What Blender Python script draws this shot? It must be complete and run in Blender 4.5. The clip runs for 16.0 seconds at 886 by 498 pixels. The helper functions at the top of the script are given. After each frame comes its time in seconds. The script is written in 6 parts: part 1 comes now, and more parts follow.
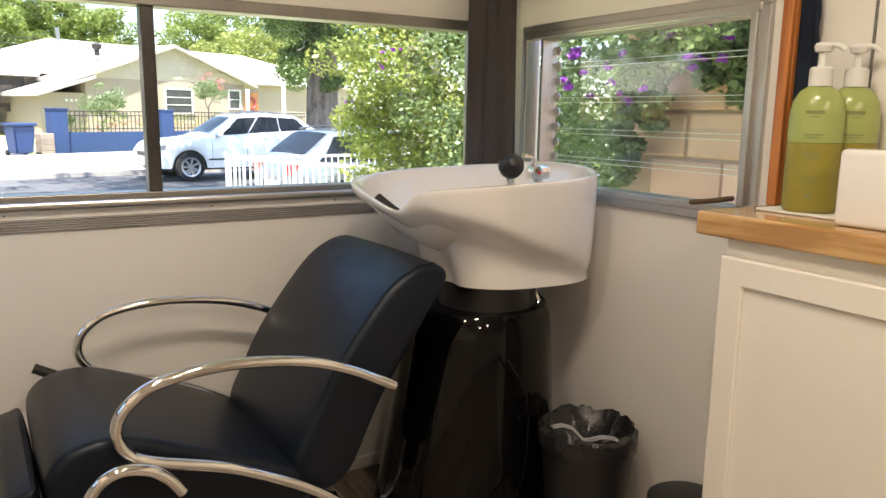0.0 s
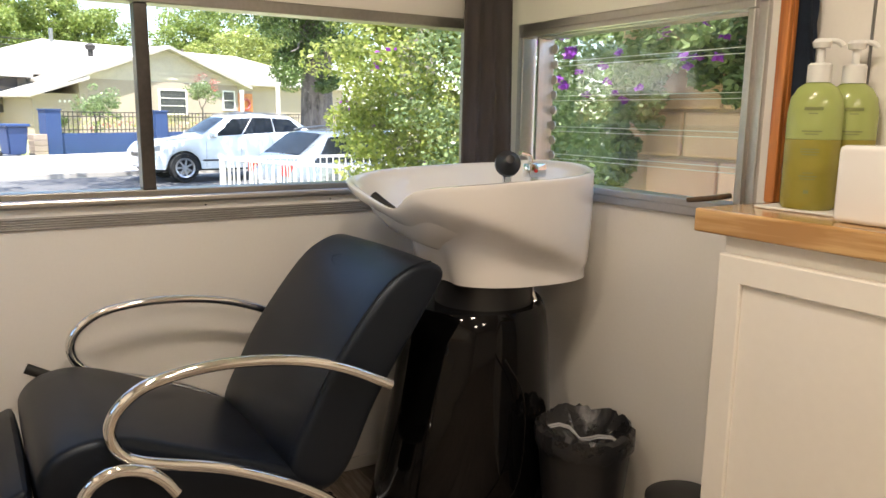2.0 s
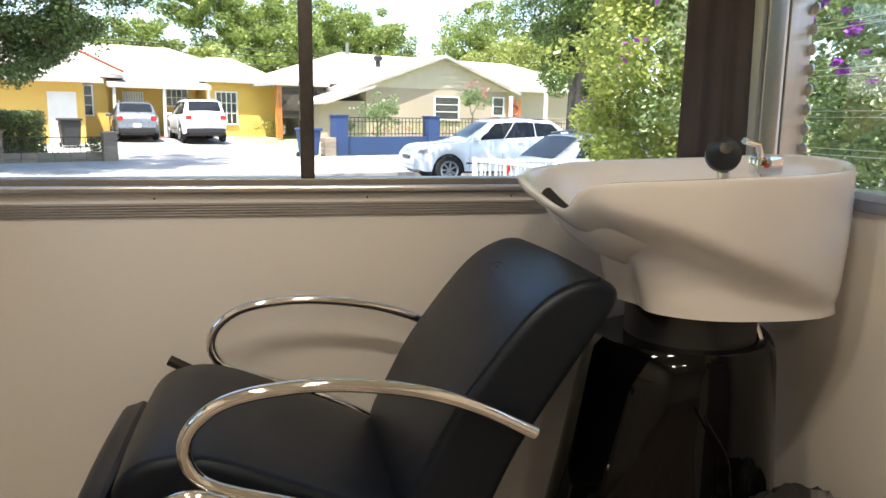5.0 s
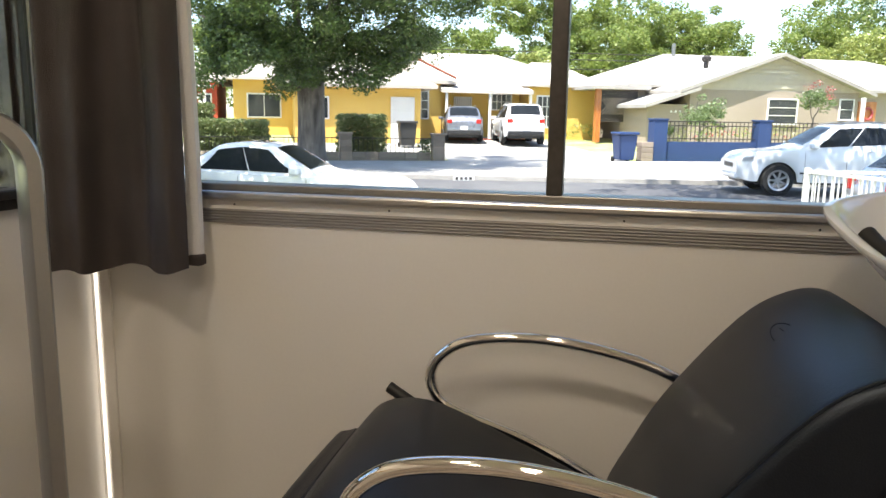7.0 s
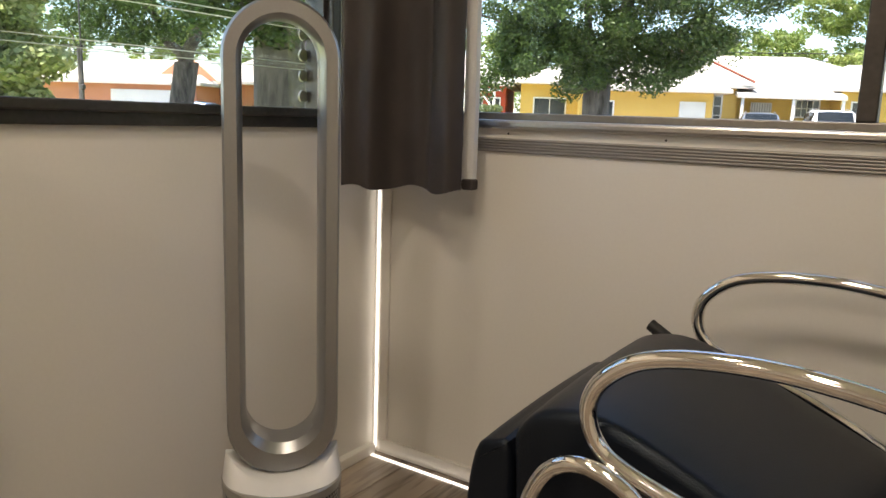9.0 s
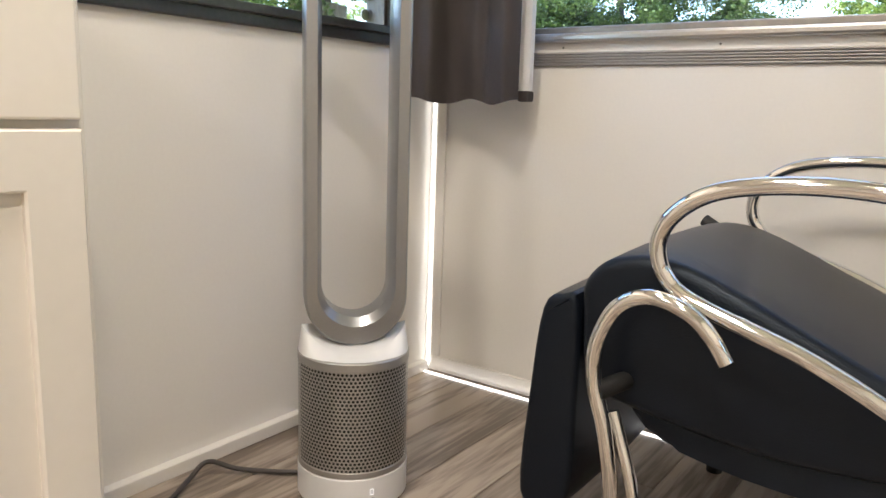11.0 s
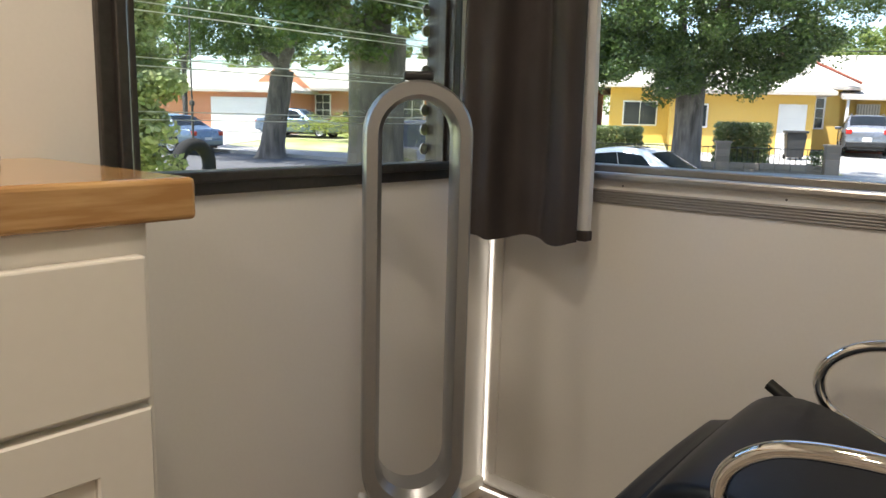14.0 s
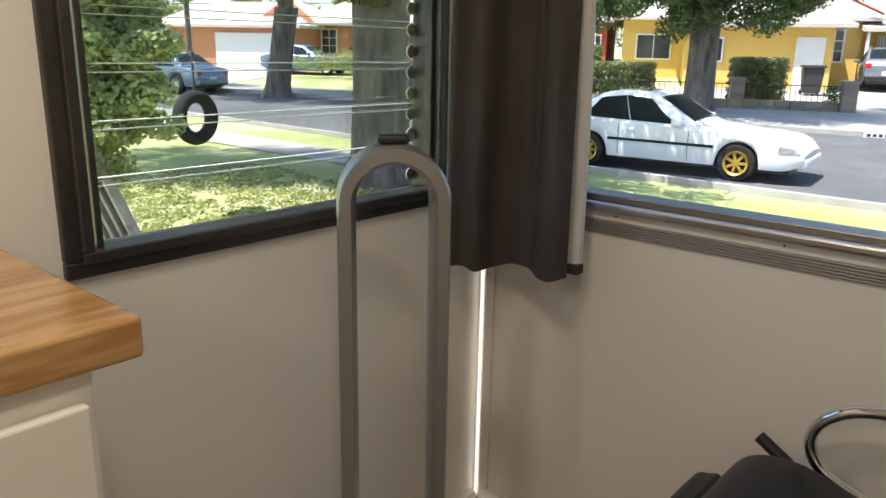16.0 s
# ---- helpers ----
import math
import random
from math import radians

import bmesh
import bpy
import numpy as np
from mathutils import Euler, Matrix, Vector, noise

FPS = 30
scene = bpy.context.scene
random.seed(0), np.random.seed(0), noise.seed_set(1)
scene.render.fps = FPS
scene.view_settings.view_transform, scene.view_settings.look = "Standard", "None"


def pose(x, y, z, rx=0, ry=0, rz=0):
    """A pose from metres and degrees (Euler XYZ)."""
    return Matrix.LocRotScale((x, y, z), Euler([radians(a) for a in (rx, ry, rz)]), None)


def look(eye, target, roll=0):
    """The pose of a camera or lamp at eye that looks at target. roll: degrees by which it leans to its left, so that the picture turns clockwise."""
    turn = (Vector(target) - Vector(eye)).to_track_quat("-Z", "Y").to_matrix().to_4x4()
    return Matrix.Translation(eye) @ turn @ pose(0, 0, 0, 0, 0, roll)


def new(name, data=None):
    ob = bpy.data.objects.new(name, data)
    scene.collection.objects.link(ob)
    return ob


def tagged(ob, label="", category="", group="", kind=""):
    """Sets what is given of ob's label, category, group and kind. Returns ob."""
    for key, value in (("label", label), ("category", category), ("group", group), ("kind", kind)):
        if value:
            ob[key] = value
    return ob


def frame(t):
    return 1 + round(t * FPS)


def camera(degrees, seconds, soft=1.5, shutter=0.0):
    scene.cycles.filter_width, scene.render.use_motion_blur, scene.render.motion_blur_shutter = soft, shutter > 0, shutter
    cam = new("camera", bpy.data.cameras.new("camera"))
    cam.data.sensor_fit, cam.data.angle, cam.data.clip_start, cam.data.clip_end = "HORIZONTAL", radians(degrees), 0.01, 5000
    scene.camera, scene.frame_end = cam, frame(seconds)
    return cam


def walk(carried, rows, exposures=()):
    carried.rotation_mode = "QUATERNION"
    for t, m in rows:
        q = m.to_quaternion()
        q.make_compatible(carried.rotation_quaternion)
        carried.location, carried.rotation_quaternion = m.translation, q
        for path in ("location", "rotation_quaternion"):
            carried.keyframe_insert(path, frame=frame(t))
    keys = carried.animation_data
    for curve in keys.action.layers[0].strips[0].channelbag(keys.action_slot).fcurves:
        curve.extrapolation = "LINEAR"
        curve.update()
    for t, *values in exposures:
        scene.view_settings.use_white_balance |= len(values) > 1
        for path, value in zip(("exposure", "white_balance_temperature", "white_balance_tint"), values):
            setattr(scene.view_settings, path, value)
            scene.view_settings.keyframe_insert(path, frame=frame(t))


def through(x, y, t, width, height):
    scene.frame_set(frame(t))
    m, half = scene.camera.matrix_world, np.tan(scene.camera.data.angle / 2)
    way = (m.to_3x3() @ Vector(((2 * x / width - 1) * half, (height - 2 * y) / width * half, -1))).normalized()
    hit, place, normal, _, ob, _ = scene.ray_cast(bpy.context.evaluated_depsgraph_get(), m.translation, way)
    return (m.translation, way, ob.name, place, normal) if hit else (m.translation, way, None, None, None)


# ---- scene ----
cam = camera(61.3, 16.0)
PATH = [
    (0, (0.689, -1.939, 1.064), (1.703, -0.252, 0.708), 0.8),
    (0.5, (0.697, -1.941, 1.079), (1.716, -0.257, 0.727), 0.7),
    (1, (0.7, -1.934, 1.073), (1.724, -0.253, 0.718), 0.8),
    (1.5, (0.694, -1.916, 1.048), (1.715, -0.234, 0.691), 0.7),
    (2, (0.691, -1.929, 1.056), (1.717, -0.249, 0.703), 0.8),
    (2.5, (0.708, -1.941, 1.044), (1.738, -0.265, 0.686), 0.7),
    (3, (0.742, -1.904, 1.04), (1.768, -0.227, 0.674), 0.6),
    (5.5, (1.058, -1.63, 0.999), (1.197, 0.334, 0.652), 0.9),
    (6, (1.094, -1.555, 1.003), (0.999, 0.411, 0.649), 0.9),
    (6.5, (1.103, -1.506, 1.018), (0.792, 0.439, 0.671), 0.9),
    (7, (1.133, -1.434, 1.011), (0.703, 0.488, 0.663), 0.9),
    (7.5, (1.15, -1.381, 1.007), (0.515, 0.483, 0.661), 1.1),
    (8, (1.158, -1.381, 0.989), (0.31, 0.398, 0.648), 1.2),
    (8.5, (1.15, -1.401, 0.944), (0.11, 0.272, 0.6), 1.6),
    (9, (1.147, -1.421, 0.852), (0.056, 0.219, 0.506), 1.9),
    (9.5, (1.135, -1.434, 0.755), (0.05, 0.211, 0.412), 1.9),
    (10, (1.142, -1.495, 0.686), (0.065, 0.153, 0.334), 1.9),
    (12.5, (1.155, -1.543, 0.674), (-0.12, -0.044, 0.314), 1.9),
    (13, (1.128, -1.521, 0.772), (-0.144, -0.018, 0.421), 1.9),
    (13.5, (1.123, -1.504, 0.87), (-0.15, -0.001, 0.523), 1.5),
    (14, (1.118, -1.502, 0.96), (-0.153, 0.003, 0.614), 1.5),
    (14.5, (1.133, -1.499, 1.043), (-0.141, 0.002, 0.692), 1.4),
    (15, (1.142, -1.485, 1.084), (-0.114, 0.033, 0.739), 0.9),
    (15.5, (1.124, -1.460, 1.113), (-0.076, 0.061, 0.616), 1.4),
    (16, (1.092, -1.401, 1.158), (-0.172, 0.060, 0.640), 1.1),
]
EXPOSURES = [(0.0, 2.12, 6450, 14), (3.0, 2.12, 6450, 14), (5.5, 1.78, 6500, 12), (7.5, 1.60, 6500, 12), (8.5, 1.44, 6500, 12), (9.0, 1.78, 6500, 12), (10.0, 2.42, 6100, 12),
             (12.5, 2.80, 5650, 12), (13.2, 2.32, 5900, 12), (14.0, 1.60, 6250, 12), (14.8, 1.32, 6300, 12), (15.5, 1.30, 6300, 12), (16.0, 1.40, 6300, 12)]
walk(cam, [(t, look(e, a, r)) for t, e, a, r in PATH], EXPOSURES)

# ---- light ----
world = bpy.data.worlds.new("sky")
scene.world = world
world.use_nodes = True
wn = world.node_tree.nodes
sky = wn.new("ShaderNodeTexSky")
sky.sky_type, sky.sun_disc = "NISHITA", False
sky.sun_elevation, sky.sun_rotation = radians(67), radians(201)
sky.air_density, sky.dust_density = 1.0, 1.0
wn["Background"].inputs["Strength"].default_value = 0.15
world.node_tree.links.new(sky.outputs["Color"], wn["Background"].inputs["Color"])
SUN_FROM = Vector((-0.14, -0.36, 0.92))
sun = new("sun", bpy.data.lights.new("sun", "SUN"))
sun.data.energy, sun.data.angle, sun.data.color = 5.0, radians(0.53), (1.0, 0.95, 0.87)
sun.matrix_basis = look(SUN_FROM * 30, (0, 0, 0))


def area_lamp(name, eye, target, w, h, power, color):
    lamp = new(name, bpy.data.lights.new(name, "AREA"))
    lamp.data.shape, lamp.data.size, lamp.data.size_y = "RECTANGLE", w, h
    lamp.data.energy, lamp.data.color = power, color
    lamp.matrix_basis = look(eye, target)
    return lamp


# ---- materials ----
def material(name):
    m = bpy.data.materials.new(name)
    m.use_nodes = True
    return m, m.node_tree.nodes, m.node_tree.links, m.node_tree.nodes["Principled BSDF"]


def surface(name, a, b=None, rough=0.6, metal=0.0, coarse=3.0, fine=80.0, bump=0.1, coat=0.0, per_object=0.0, stretch=(1, 1, 1), spec=0.5, worn=0.06):
    """A material whose colour runs between a and b at two scales, with fine relief."""
    m, n, l, p = material(name)
    b = b or tuple(c * 0.86 for c in a)
    tc, mp = n.new("ShaderNodeTexCoord"), n.new("ShaderNodeMapping")
    mp.inputs["Scale"].default_value = stretch
    l.new(tc.outputs["Object"], mp.inputs["Vector"])
    big, small = n.new("ShaderNodeTexNoise"), n.new("ShaderNodeTexNoise")
    big.inputs["Scale"].default_value, big.inputs["Detail"].default_value = coarse, 5
    small.inputs["Scale"].default_value, small.inputs["Detail"].default_value = fine, 4
    for t in (big, small):
        l.new(mp.outputs["Vector"], t.inputs["Vector"])
    add = n.new("ShaderNodeMath")
    add.operation = "MULTIPLY_ADD"
    l.new(small.outputs["Fac"], add.inputs[0])
    add.inputs[1].default_value = 0.45
    ramp = n.new("ShaderNodeMapRange")
    l.new(big.outputs["Fac"], add.inputs[2])
    ramp.inputs["From Min"].default_value, ramp.inputs["From Max"].default_value = 0.5, 0.95
    l.new(add.outputs[0], ramp.inputs["Value"])
    mix = n.new("ShaderNodeMix")
    mix.data_type = "RGBA"
    mix.inputs["A"].default_value, mix.inputs["B"].default_value = (*a, 1), (*b, 1)
    l.new(ramp.outputs["Result"], mix.inputs["Factor"])
    out = mix.outputs["Result"]
    if per_object:
        info, hsv, rng = n.new("ShaderNodeObjectInfo"), n.new("ShaderNodeHueSaturation"), n.new("ShaderNodeMapRange")
        rng.inputs["To Min"].default_value, rng.inputs["To Max"].default_value = 1 - per_object, 1 + per_object
        l.new(info.outputs["Random"], rng.inputs["Value"])
        l.new(rng.outputs["Result"], hsv.inputs["Value"])
        l.new(out, hsv.inputs["Color"])
        out = hsv.outputs["Color"]
    l.new(out, p.inputs["Base Color"])
    rr = n.new("ShaderNodeMapRange")
    rr.inputs["To Min"].default_value, rr.inputs["To Max"].default_value = max(0.02, rough - worn), min(1, rough + worn)
    l.new(big.outputs["Fac"], rr.inputs["Value"])
    l.new(rr.outputs["Result"], p.inputs["Roughness"])
    p.inputs["Metallic"].default_value = metal
    p.inputs["Coat Weight"].default_value = coat
    p.inputs["Specular IOR Level"].default_value = spec
    if bump:
        bp = n.new("ShaderNodeBump")
        bp.inputs["Strength"].default_value, bp.inputs["Distance"].default_value = bump, 0.004
        l.new(small.outputs["Fac"], bp.inputs["Height"])
        l.new(bp.outputs["Normal"], p.inputs["Normal"])
    return m


def wood(name, dark, light, rough, axis, scale=1.0, bump=0.15, coat=0.0, per_object=0.0):
    """Timber with grain along one axis, knots and streaks."""
    m, n, l, p = material(name)
    tc, mp, info = n.new("ShaderNodeTexCoord"), n.new("ShaderNodeMapping"), n.new("ShaderNodeObjectInfo")
    s = [11.0 * scale] * 3
    s["xyz".index(axis)] = 0.9 * scale
    mp.inputs["Scale"].default_value = s
    off = n.new("ShaderNodeVectorMath")
    off.operation = "MULTIPLY_ADD"
    l.new(info.outputs["Random"], off.inputs[0])
    off.inputs[1].default_value = (17, 23, 31) if per_object else (0, 0, 0)
    l.new(tc.outputs["Object"], off.inputs[2])
    l.new(off.outputs[0], mp.inputs["Vector"])
    warp, grain, blot = n.new("ShaderNodeTexNoise"), n.new("ShaderNodeTexNoise"), n.new("ShaderNodeTexNoise")
    warp.inputs["Scale"].default_value, warp.inputs["Detail"].default_value, warp.inputs["Distortion"].default_value = 1.6, 6, 1.2
    grain.inputs["Scale"].default_value, grain.inputs["Detail"].default_value = 9, 6
    blot.inputs["Scale"].default_value, blot.inputs["Detail"].default_value = 0.5, 3
    for t in (warp, grain, blot):
        l.new(mp.outputs["Vector"], t.inputs["Vector"])
    s1, s2 = n.new("ShaderNodeMath"), n.new("ShaderNodeMath")
    s1.operation = s2.operation = "MULTIPLY_ADD"
    l.new(grain.outputs["Fac"], s1.inputs[0]); s1.inputs[1].default_value = 0.5; l.new(warp.outputs["Fac"], s1.inputs[2])
    l.new(blot.outputs["Fac"], s2.inputs[0]); s2.inputs[1].default_value = 0.6; l.new(s1.outputs[0], s2.inputs[2])
    ramp = n.new("ShaderNodeValToRGB")
    ramp.color_ramp.elements[0].position, ramp.color_ramp.elements[0].color = 0.78, (*dark, 1)
    ramp.color_ramp.elements[1].position, ramp.color_ramp.elements[1].color = 1.28 / 1.3, (*light, 1)
    sc = n.new("ShaderNodeMath"); sc.operation = "MULTIPLY"; sc.inputs[1].default_value = 0.87
    l.new(s2.outputs[0], sc.inputs[0]); l.new(sc.outputs[0], ramp.inputs["Fac"])
    out = ramp.outputs["Color"]
    if per_object:
        hsv, rng = n.new("ShaderNodeHueSaturation"), n.new("ShaderNodeMapRange")
        rng.inputs["To Min"].default_value, rng.inputs["To Max"].default_value = 1 - per_object, 1 + per_object
        l.new(info.outputs["Random"], rng.inputs["Value"]); l.new(rng.outputs["Result"], hsv.inputs["Value"])
        l.new(out, hsv.inputs["Color"]); out = hsv.outputs["Color"]
    l.new(out, p.inputs["Base Color"])
    p.inputs["Roughness"].default_value, p.inputs["Coat Weight"].default_value = rough, coat
    p.inputs["Coat Roughness"].default_value = 0.12
    bp = n.new("ShaderNodeBump")
    bp.inputs["Strength"].default_value, bp.inputs["Distance"].default_value = bump, 0.002
    l.new(s1.outputs[0], bp.inputs["Height"]); l.new(bp.outputs["Normal"], p.inputs["Normal"])
    return m


def glass(name, tint=(0.95, 0.97, 0.96), gloss=0.35, haze=0.0):
    """Thin pane: clear, with a mirror gloss that grows towards grazing sight."""
    m, n, l, p = material(name)
    n.remove(p)
    tr, gl, mix, fr = n.new("ShaderNodeBsdfTransparent"), n.new("ShaderNodeBsdfGlossy"), n.new("ShaderNodeMixShader"), n.new("ShaderNodeFresnel")
    mul = n.new("ShaderNodeMath"); mul.operation = "MULTIPLY"; mul.inputs[1].default_value = gloss
    tr.inputs["Color"].default_value = (*tint, 1)
    gl.inputs["Roughness"].default_value = 0.02
    fr.inputs["IOR"].default_value = 1.5
    l.new(fr.outputs[0], mul.inputs[0]); l.new(mul.outputs[0], mix.inputs[0])
    first = tr.outputs[0]
    if haze:
        df, hz, nz, mr = n.new("ShaderNodeBsdfTranslucent"), n.new("ShaderNodeMixShader"), n.new("ShaderNodeTexNoise"), n.new("ShaderNodeMapRange")
        df.inputs["Color"].default_value = (0.8, 0.8, 0.8, 1)
        nz.inputs["Scale"].default_value, nz.inputs["Detail"].default_value = 5, 5
        mr.inputs["From Min"].default_value, mr.inputs["From Max"].default_value, mr.inputs["To Max"].default_value = 0.45, 0.8, haze
        l.new(nz.outputs["Fac"], mr.inputs["Value"]); l.new(mr.outputs["Result"], hz.inputs[0])
        l.new(first, hz.inputs[1]); l.new(df.outputs[0], hz.inputs[2]); first = hz.outputs[0]
    l.new(first, mix.inputs[1]); l.new(gl.outputs[0], mix.inputs[2])
    l.new(mix.outputs[0], n["Material Output"].inputs["Surface"])
    return m


def glow(name, color, strength):
    m, n, l, p = material(name)
    p.inputs["Base Color"].default_value = (*color, 1)
    p.inputs["Emission Color"].default_value, p.inputs["Emission Strength"].default_value = (*color, 1), strength
    return m


WALL = surface("white_wall_paint", (0.80, 0.77, 0.72), (0.76, 0.73, 0.68), 0.55, coarse=1.2, fine=140, bump=0.04)
CEIL = surface("ceiling_paint", (0.82, 0.80, 0.76), rough=0.6, bump=0.03)
CABINET = surface("satin_cabinet_paint", (0.82, 0.78, 0.71), (0.78, 0.74, 0.67), 0.38, coarse=2, fine=60, bump=0.03)
PLANK = wood("grey_brown_vinyl_plank", (0.15, 0.118, 0.092), (0.38, 0.315, 0.255), 0.40, "y", 1.0, 0.12, per_object=0.16)
BLOCK = wood("varnished_pine", (0.42, 0.225, 0.085), (0.60, 0.375, 0.165), 0.22, "y", 1.3, 0.05, coat=0.5)
ORANGEWOOD = wood("orange_stained_wood", (0.33, 0.10, 0.02), (0.55, 0.20, 0.05), 0.3, "z", 1.2, 0.05, coat=0.3)
ALU = surface("brushed_aluminium", (0.62, 0.61, 0.60), (0.52, 0.51, 0.50), 0.32, 1.0, 4, 120, 0.0)
ALU_DULL = surface("weathered_aluminium", (0.34, 0.325, 0.305), (0.25, 0.24, 0.225), 0.40, 0.85, 5, 90, 0.0)
ALU_DARK = surface("dark_bronze_aluminium", (0.105, 0.098, 0.092), (0.06, 0.056, 0.053), 0.36, 0.7, 5, 90, 0.02)
ALU_RIB = surface("dull_ribbed_aluminium", (0.40, 0.385, 0.365), (0.33, 0.315, 0.30), 0.55, 0.6, 4, 90, 0.0)
CHROME = surface("chrome", (0.86, 0.85, 0.83), (0.80, 0.79, 0.77), 0.06, 1.0, 8, 60, 0.0, worn=0.03)
# bluish base and specular tint stand in for sky reflected on the seat
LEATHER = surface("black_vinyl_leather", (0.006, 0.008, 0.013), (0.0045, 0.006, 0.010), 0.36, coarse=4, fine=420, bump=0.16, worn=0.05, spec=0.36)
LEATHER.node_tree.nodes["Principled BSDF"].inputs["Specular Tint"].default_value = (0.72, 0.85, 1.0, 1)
GLOSSBLACK = surface("gloss_black_fibreglass", (0.003, 0.003, 0.0033), (0.002, 0.002, 0.0022), 0.06, coarse=3, fine=30, bump=0.015, coat=0.1, worn=0.0, spec=0.20)
PLASTICBLACK = surface("black_plastic", (0.016, 0.016, 0.017), (0.011, 0.011, 0.012), 0.42, coarse=5, fine=120, bump=0.06)
RUBBER = surface("matt_black_rubber", (0.014, 0.014, 0.014), (0.01, 0.01, 0.01), 0.6, fine=150, bump=0.1)
BAG = surface("crumpled_black_bin_liner", (0.012, 0.012, 0.013), (0.02, 0.02, 0.022), 0.28, coarse=20, fine=90, bump=0.5)
CERAMIC = surface("white_glazed_ceramic", (0.83, 0.81, 0.79), (0.80, 0.78, 0.76), 0.10, coarse=1.5, fine=20, bump=0.01, coat=0.4, worn=0.03)
CURTAIN = surface("brown_grey_curtain_cloth", (0.060, 0.050, 0.048), (0.046, 0.039, 0.037), 0.88, coarse=6, fine=380, bump=0.25)
LINING = surface("white_curtain_lining", (0.68, 0.68, 0.69), (0.58, 0.58, 0.6), 0.9, coarse=8, fine=300, bump=0.2)
SILVER = surface("satin_silver_plastic", (0.33, 0.335, 0.34), (0.30, 0.305, 0.31), 0.30, 0.75, 3, 200, 0.02)
WHITEPLASTIC = surface("white_plastic", (0.78, 0.78, 0.78), (0.74, 0.74, 0.74), 0.35, coarse=3, fine=60, bump=0.01)
SHELLGREY = surface("nickel_grey_perforated_shell", (0.40, 0.385, 0.36), (0.34, 0.33, 0.31), 0.36, 0.5, 3, 150, 0.03)
HOLEDARK = surface("dark_filter", (0.02, 0.02, 0.02), rough=0.8)
CABLE = surface("grey_brown_cable", (0.06, 0.052, 0.048), rough=0.5)
PANE = glass("clear_window_glass", (0.97, 0.985, 0.98), 0.15, 0.015)
SIDEPANE = glass("clear_side_glass", (0.97, 0.985, 0.98), 0.10)
SCREENPANE = glass("smoky_window_glass", (0.90, 0.91, 0.90), 0.18)
LOUVRE = glass("louvre_glass", (0.96, 0.98, 0.97), 0.08)
GLASSEDGE = surface("pale_glass_edge", (0.78, 0.84, 0.82), (0.7, 0.76, 0.74), 0.25, bump=0.02)
# emission in place of daylight leaking through the seam, not a lamp
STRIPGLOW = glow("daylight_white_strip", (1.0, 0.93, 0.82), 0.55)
PAPER = surface("white_paper", (0.8, 0.78, 0.74), rough=0.8)
DENIM = surface("dark_blue_denim", (0.022, 0.035, 0.062), (0.045, 0.065, 0.10), 0.9, coarse=14, fine=500, bump=0.5)
INK = surface("dark_label_ink", (0.20, 0.23, 0.08), rough=0.5, bump=0)
SPEAKERGREY = surface("grey_speaker_cloth", (0.10, 0.10, 0.105), rough=0.9, fine=400, bump=0.4)

# ---- building helpers ----


def thing(name, label, category, loc=(0, 0, 0), group="", kind=""):
    ob = new(name)
    ob.location = loc
    ob.empty_display_size = 0.05
    return tagged(ob, label, category, group, kind)


BOXED = set()


def mesh_of(name, bm, mats, smooth=True, sharp=35):
    if id(bm) in BOXED:
        sharp = 12
        BOXED.discard(id(bm))
    me = bpy.data.meshes.new(name)
    bmesh.ops.recalc_face_normals(bm, faces=bm.faces)
    bm.to_mesh(me)
    bm.free()
    for m in (mats if isinstance(mats, (list, tuple)) else [mats]):
        me.materials.append(m)
    if smooth:
        me.shade_smooth()
        me.set_sharp_from_angle(angle=radians(sharp))
    return me


def part(name, bm, mat, parent, label="", smooth=True, sharp=35):
    """One mesh under a thing, given in the place's own coordinates."""
    ob = new(name, mesh_of(name, bm, mat, smooth, sharp))
    ob.parent = parent
    ob.matrix_parent_inverse = Matrix() if parent.parent else Matrix.Translation(-parent.location)
    return tagged(ob, label)


def solo(name, bm, mat, label, category, group="", kind="", smooth=True, sharp=35):
    return tagged(new(name, mesh_of(name, bm, mat, smooth, sharp)), label, category, group, kind)


def box(bm, x0, x1, y0, y1, z0, z1, bevel=0.0, seg=2, m=None):
    vs = [bm.verts.new((x, y, z)) for z in (z0, z1) for x, y in ((x0, y0), (x1, y0), (x1, y1), (x0, y1))]
    fs = [bm.faces.new([vs[i] for i in f]) for f in ((3, 2, 1, 0), (4, 5, 6, 7), (0, 1, 5, 4), (1, 2, 6, 5), (2, 3, 7, 6), (3, 0, 4, 7))]
    if bevel:
        bmesh.ops.bevel(bm, geom=list({e for f in fs for e in f.edges}), offset=bevel, segments=seg, affect="EDGES", profile=0.5)
    if m:
        bmesh.ops.transform(bm, matrix=m, verts=bm.verts)
    return bm


def boxes(*rows, bevel=0.0, seg=2):
    bm = bmesh.new()
    for r in rows:
        b = bmesh.new()
        box(b, *r, bevel=bevel, seg=seg)
        me = bpy.data.meshes.new("tmp")
        b.to_mesh(me)
        b.free()
        bm.from_mesh(me)
        bpy.data.meshes.remove(me)
    BOXED.add(id(bm))
    return bm


def spline(pts, n=8):
    """A smooth line through the points (Catmull-Rom)."""
    P = [Vector(p) for p in pts]
    P = [2 * P[0] - P[1]] + P + [2 * P[-1] - P[-2]]
    out = []
    for i in range(1, len(P) - 2):
        for k in range(n):
            t = k / n
            a, b, c, d = P[i - 1:i + 3]
            out.append(0.5 * ((2 * b) + (c - a) * t + (2 * a - 5 * b + 4 * c - d) * t * t + (3 * b - a - 3 * c + d) * t ** 3))
    return out + [P[-2]]


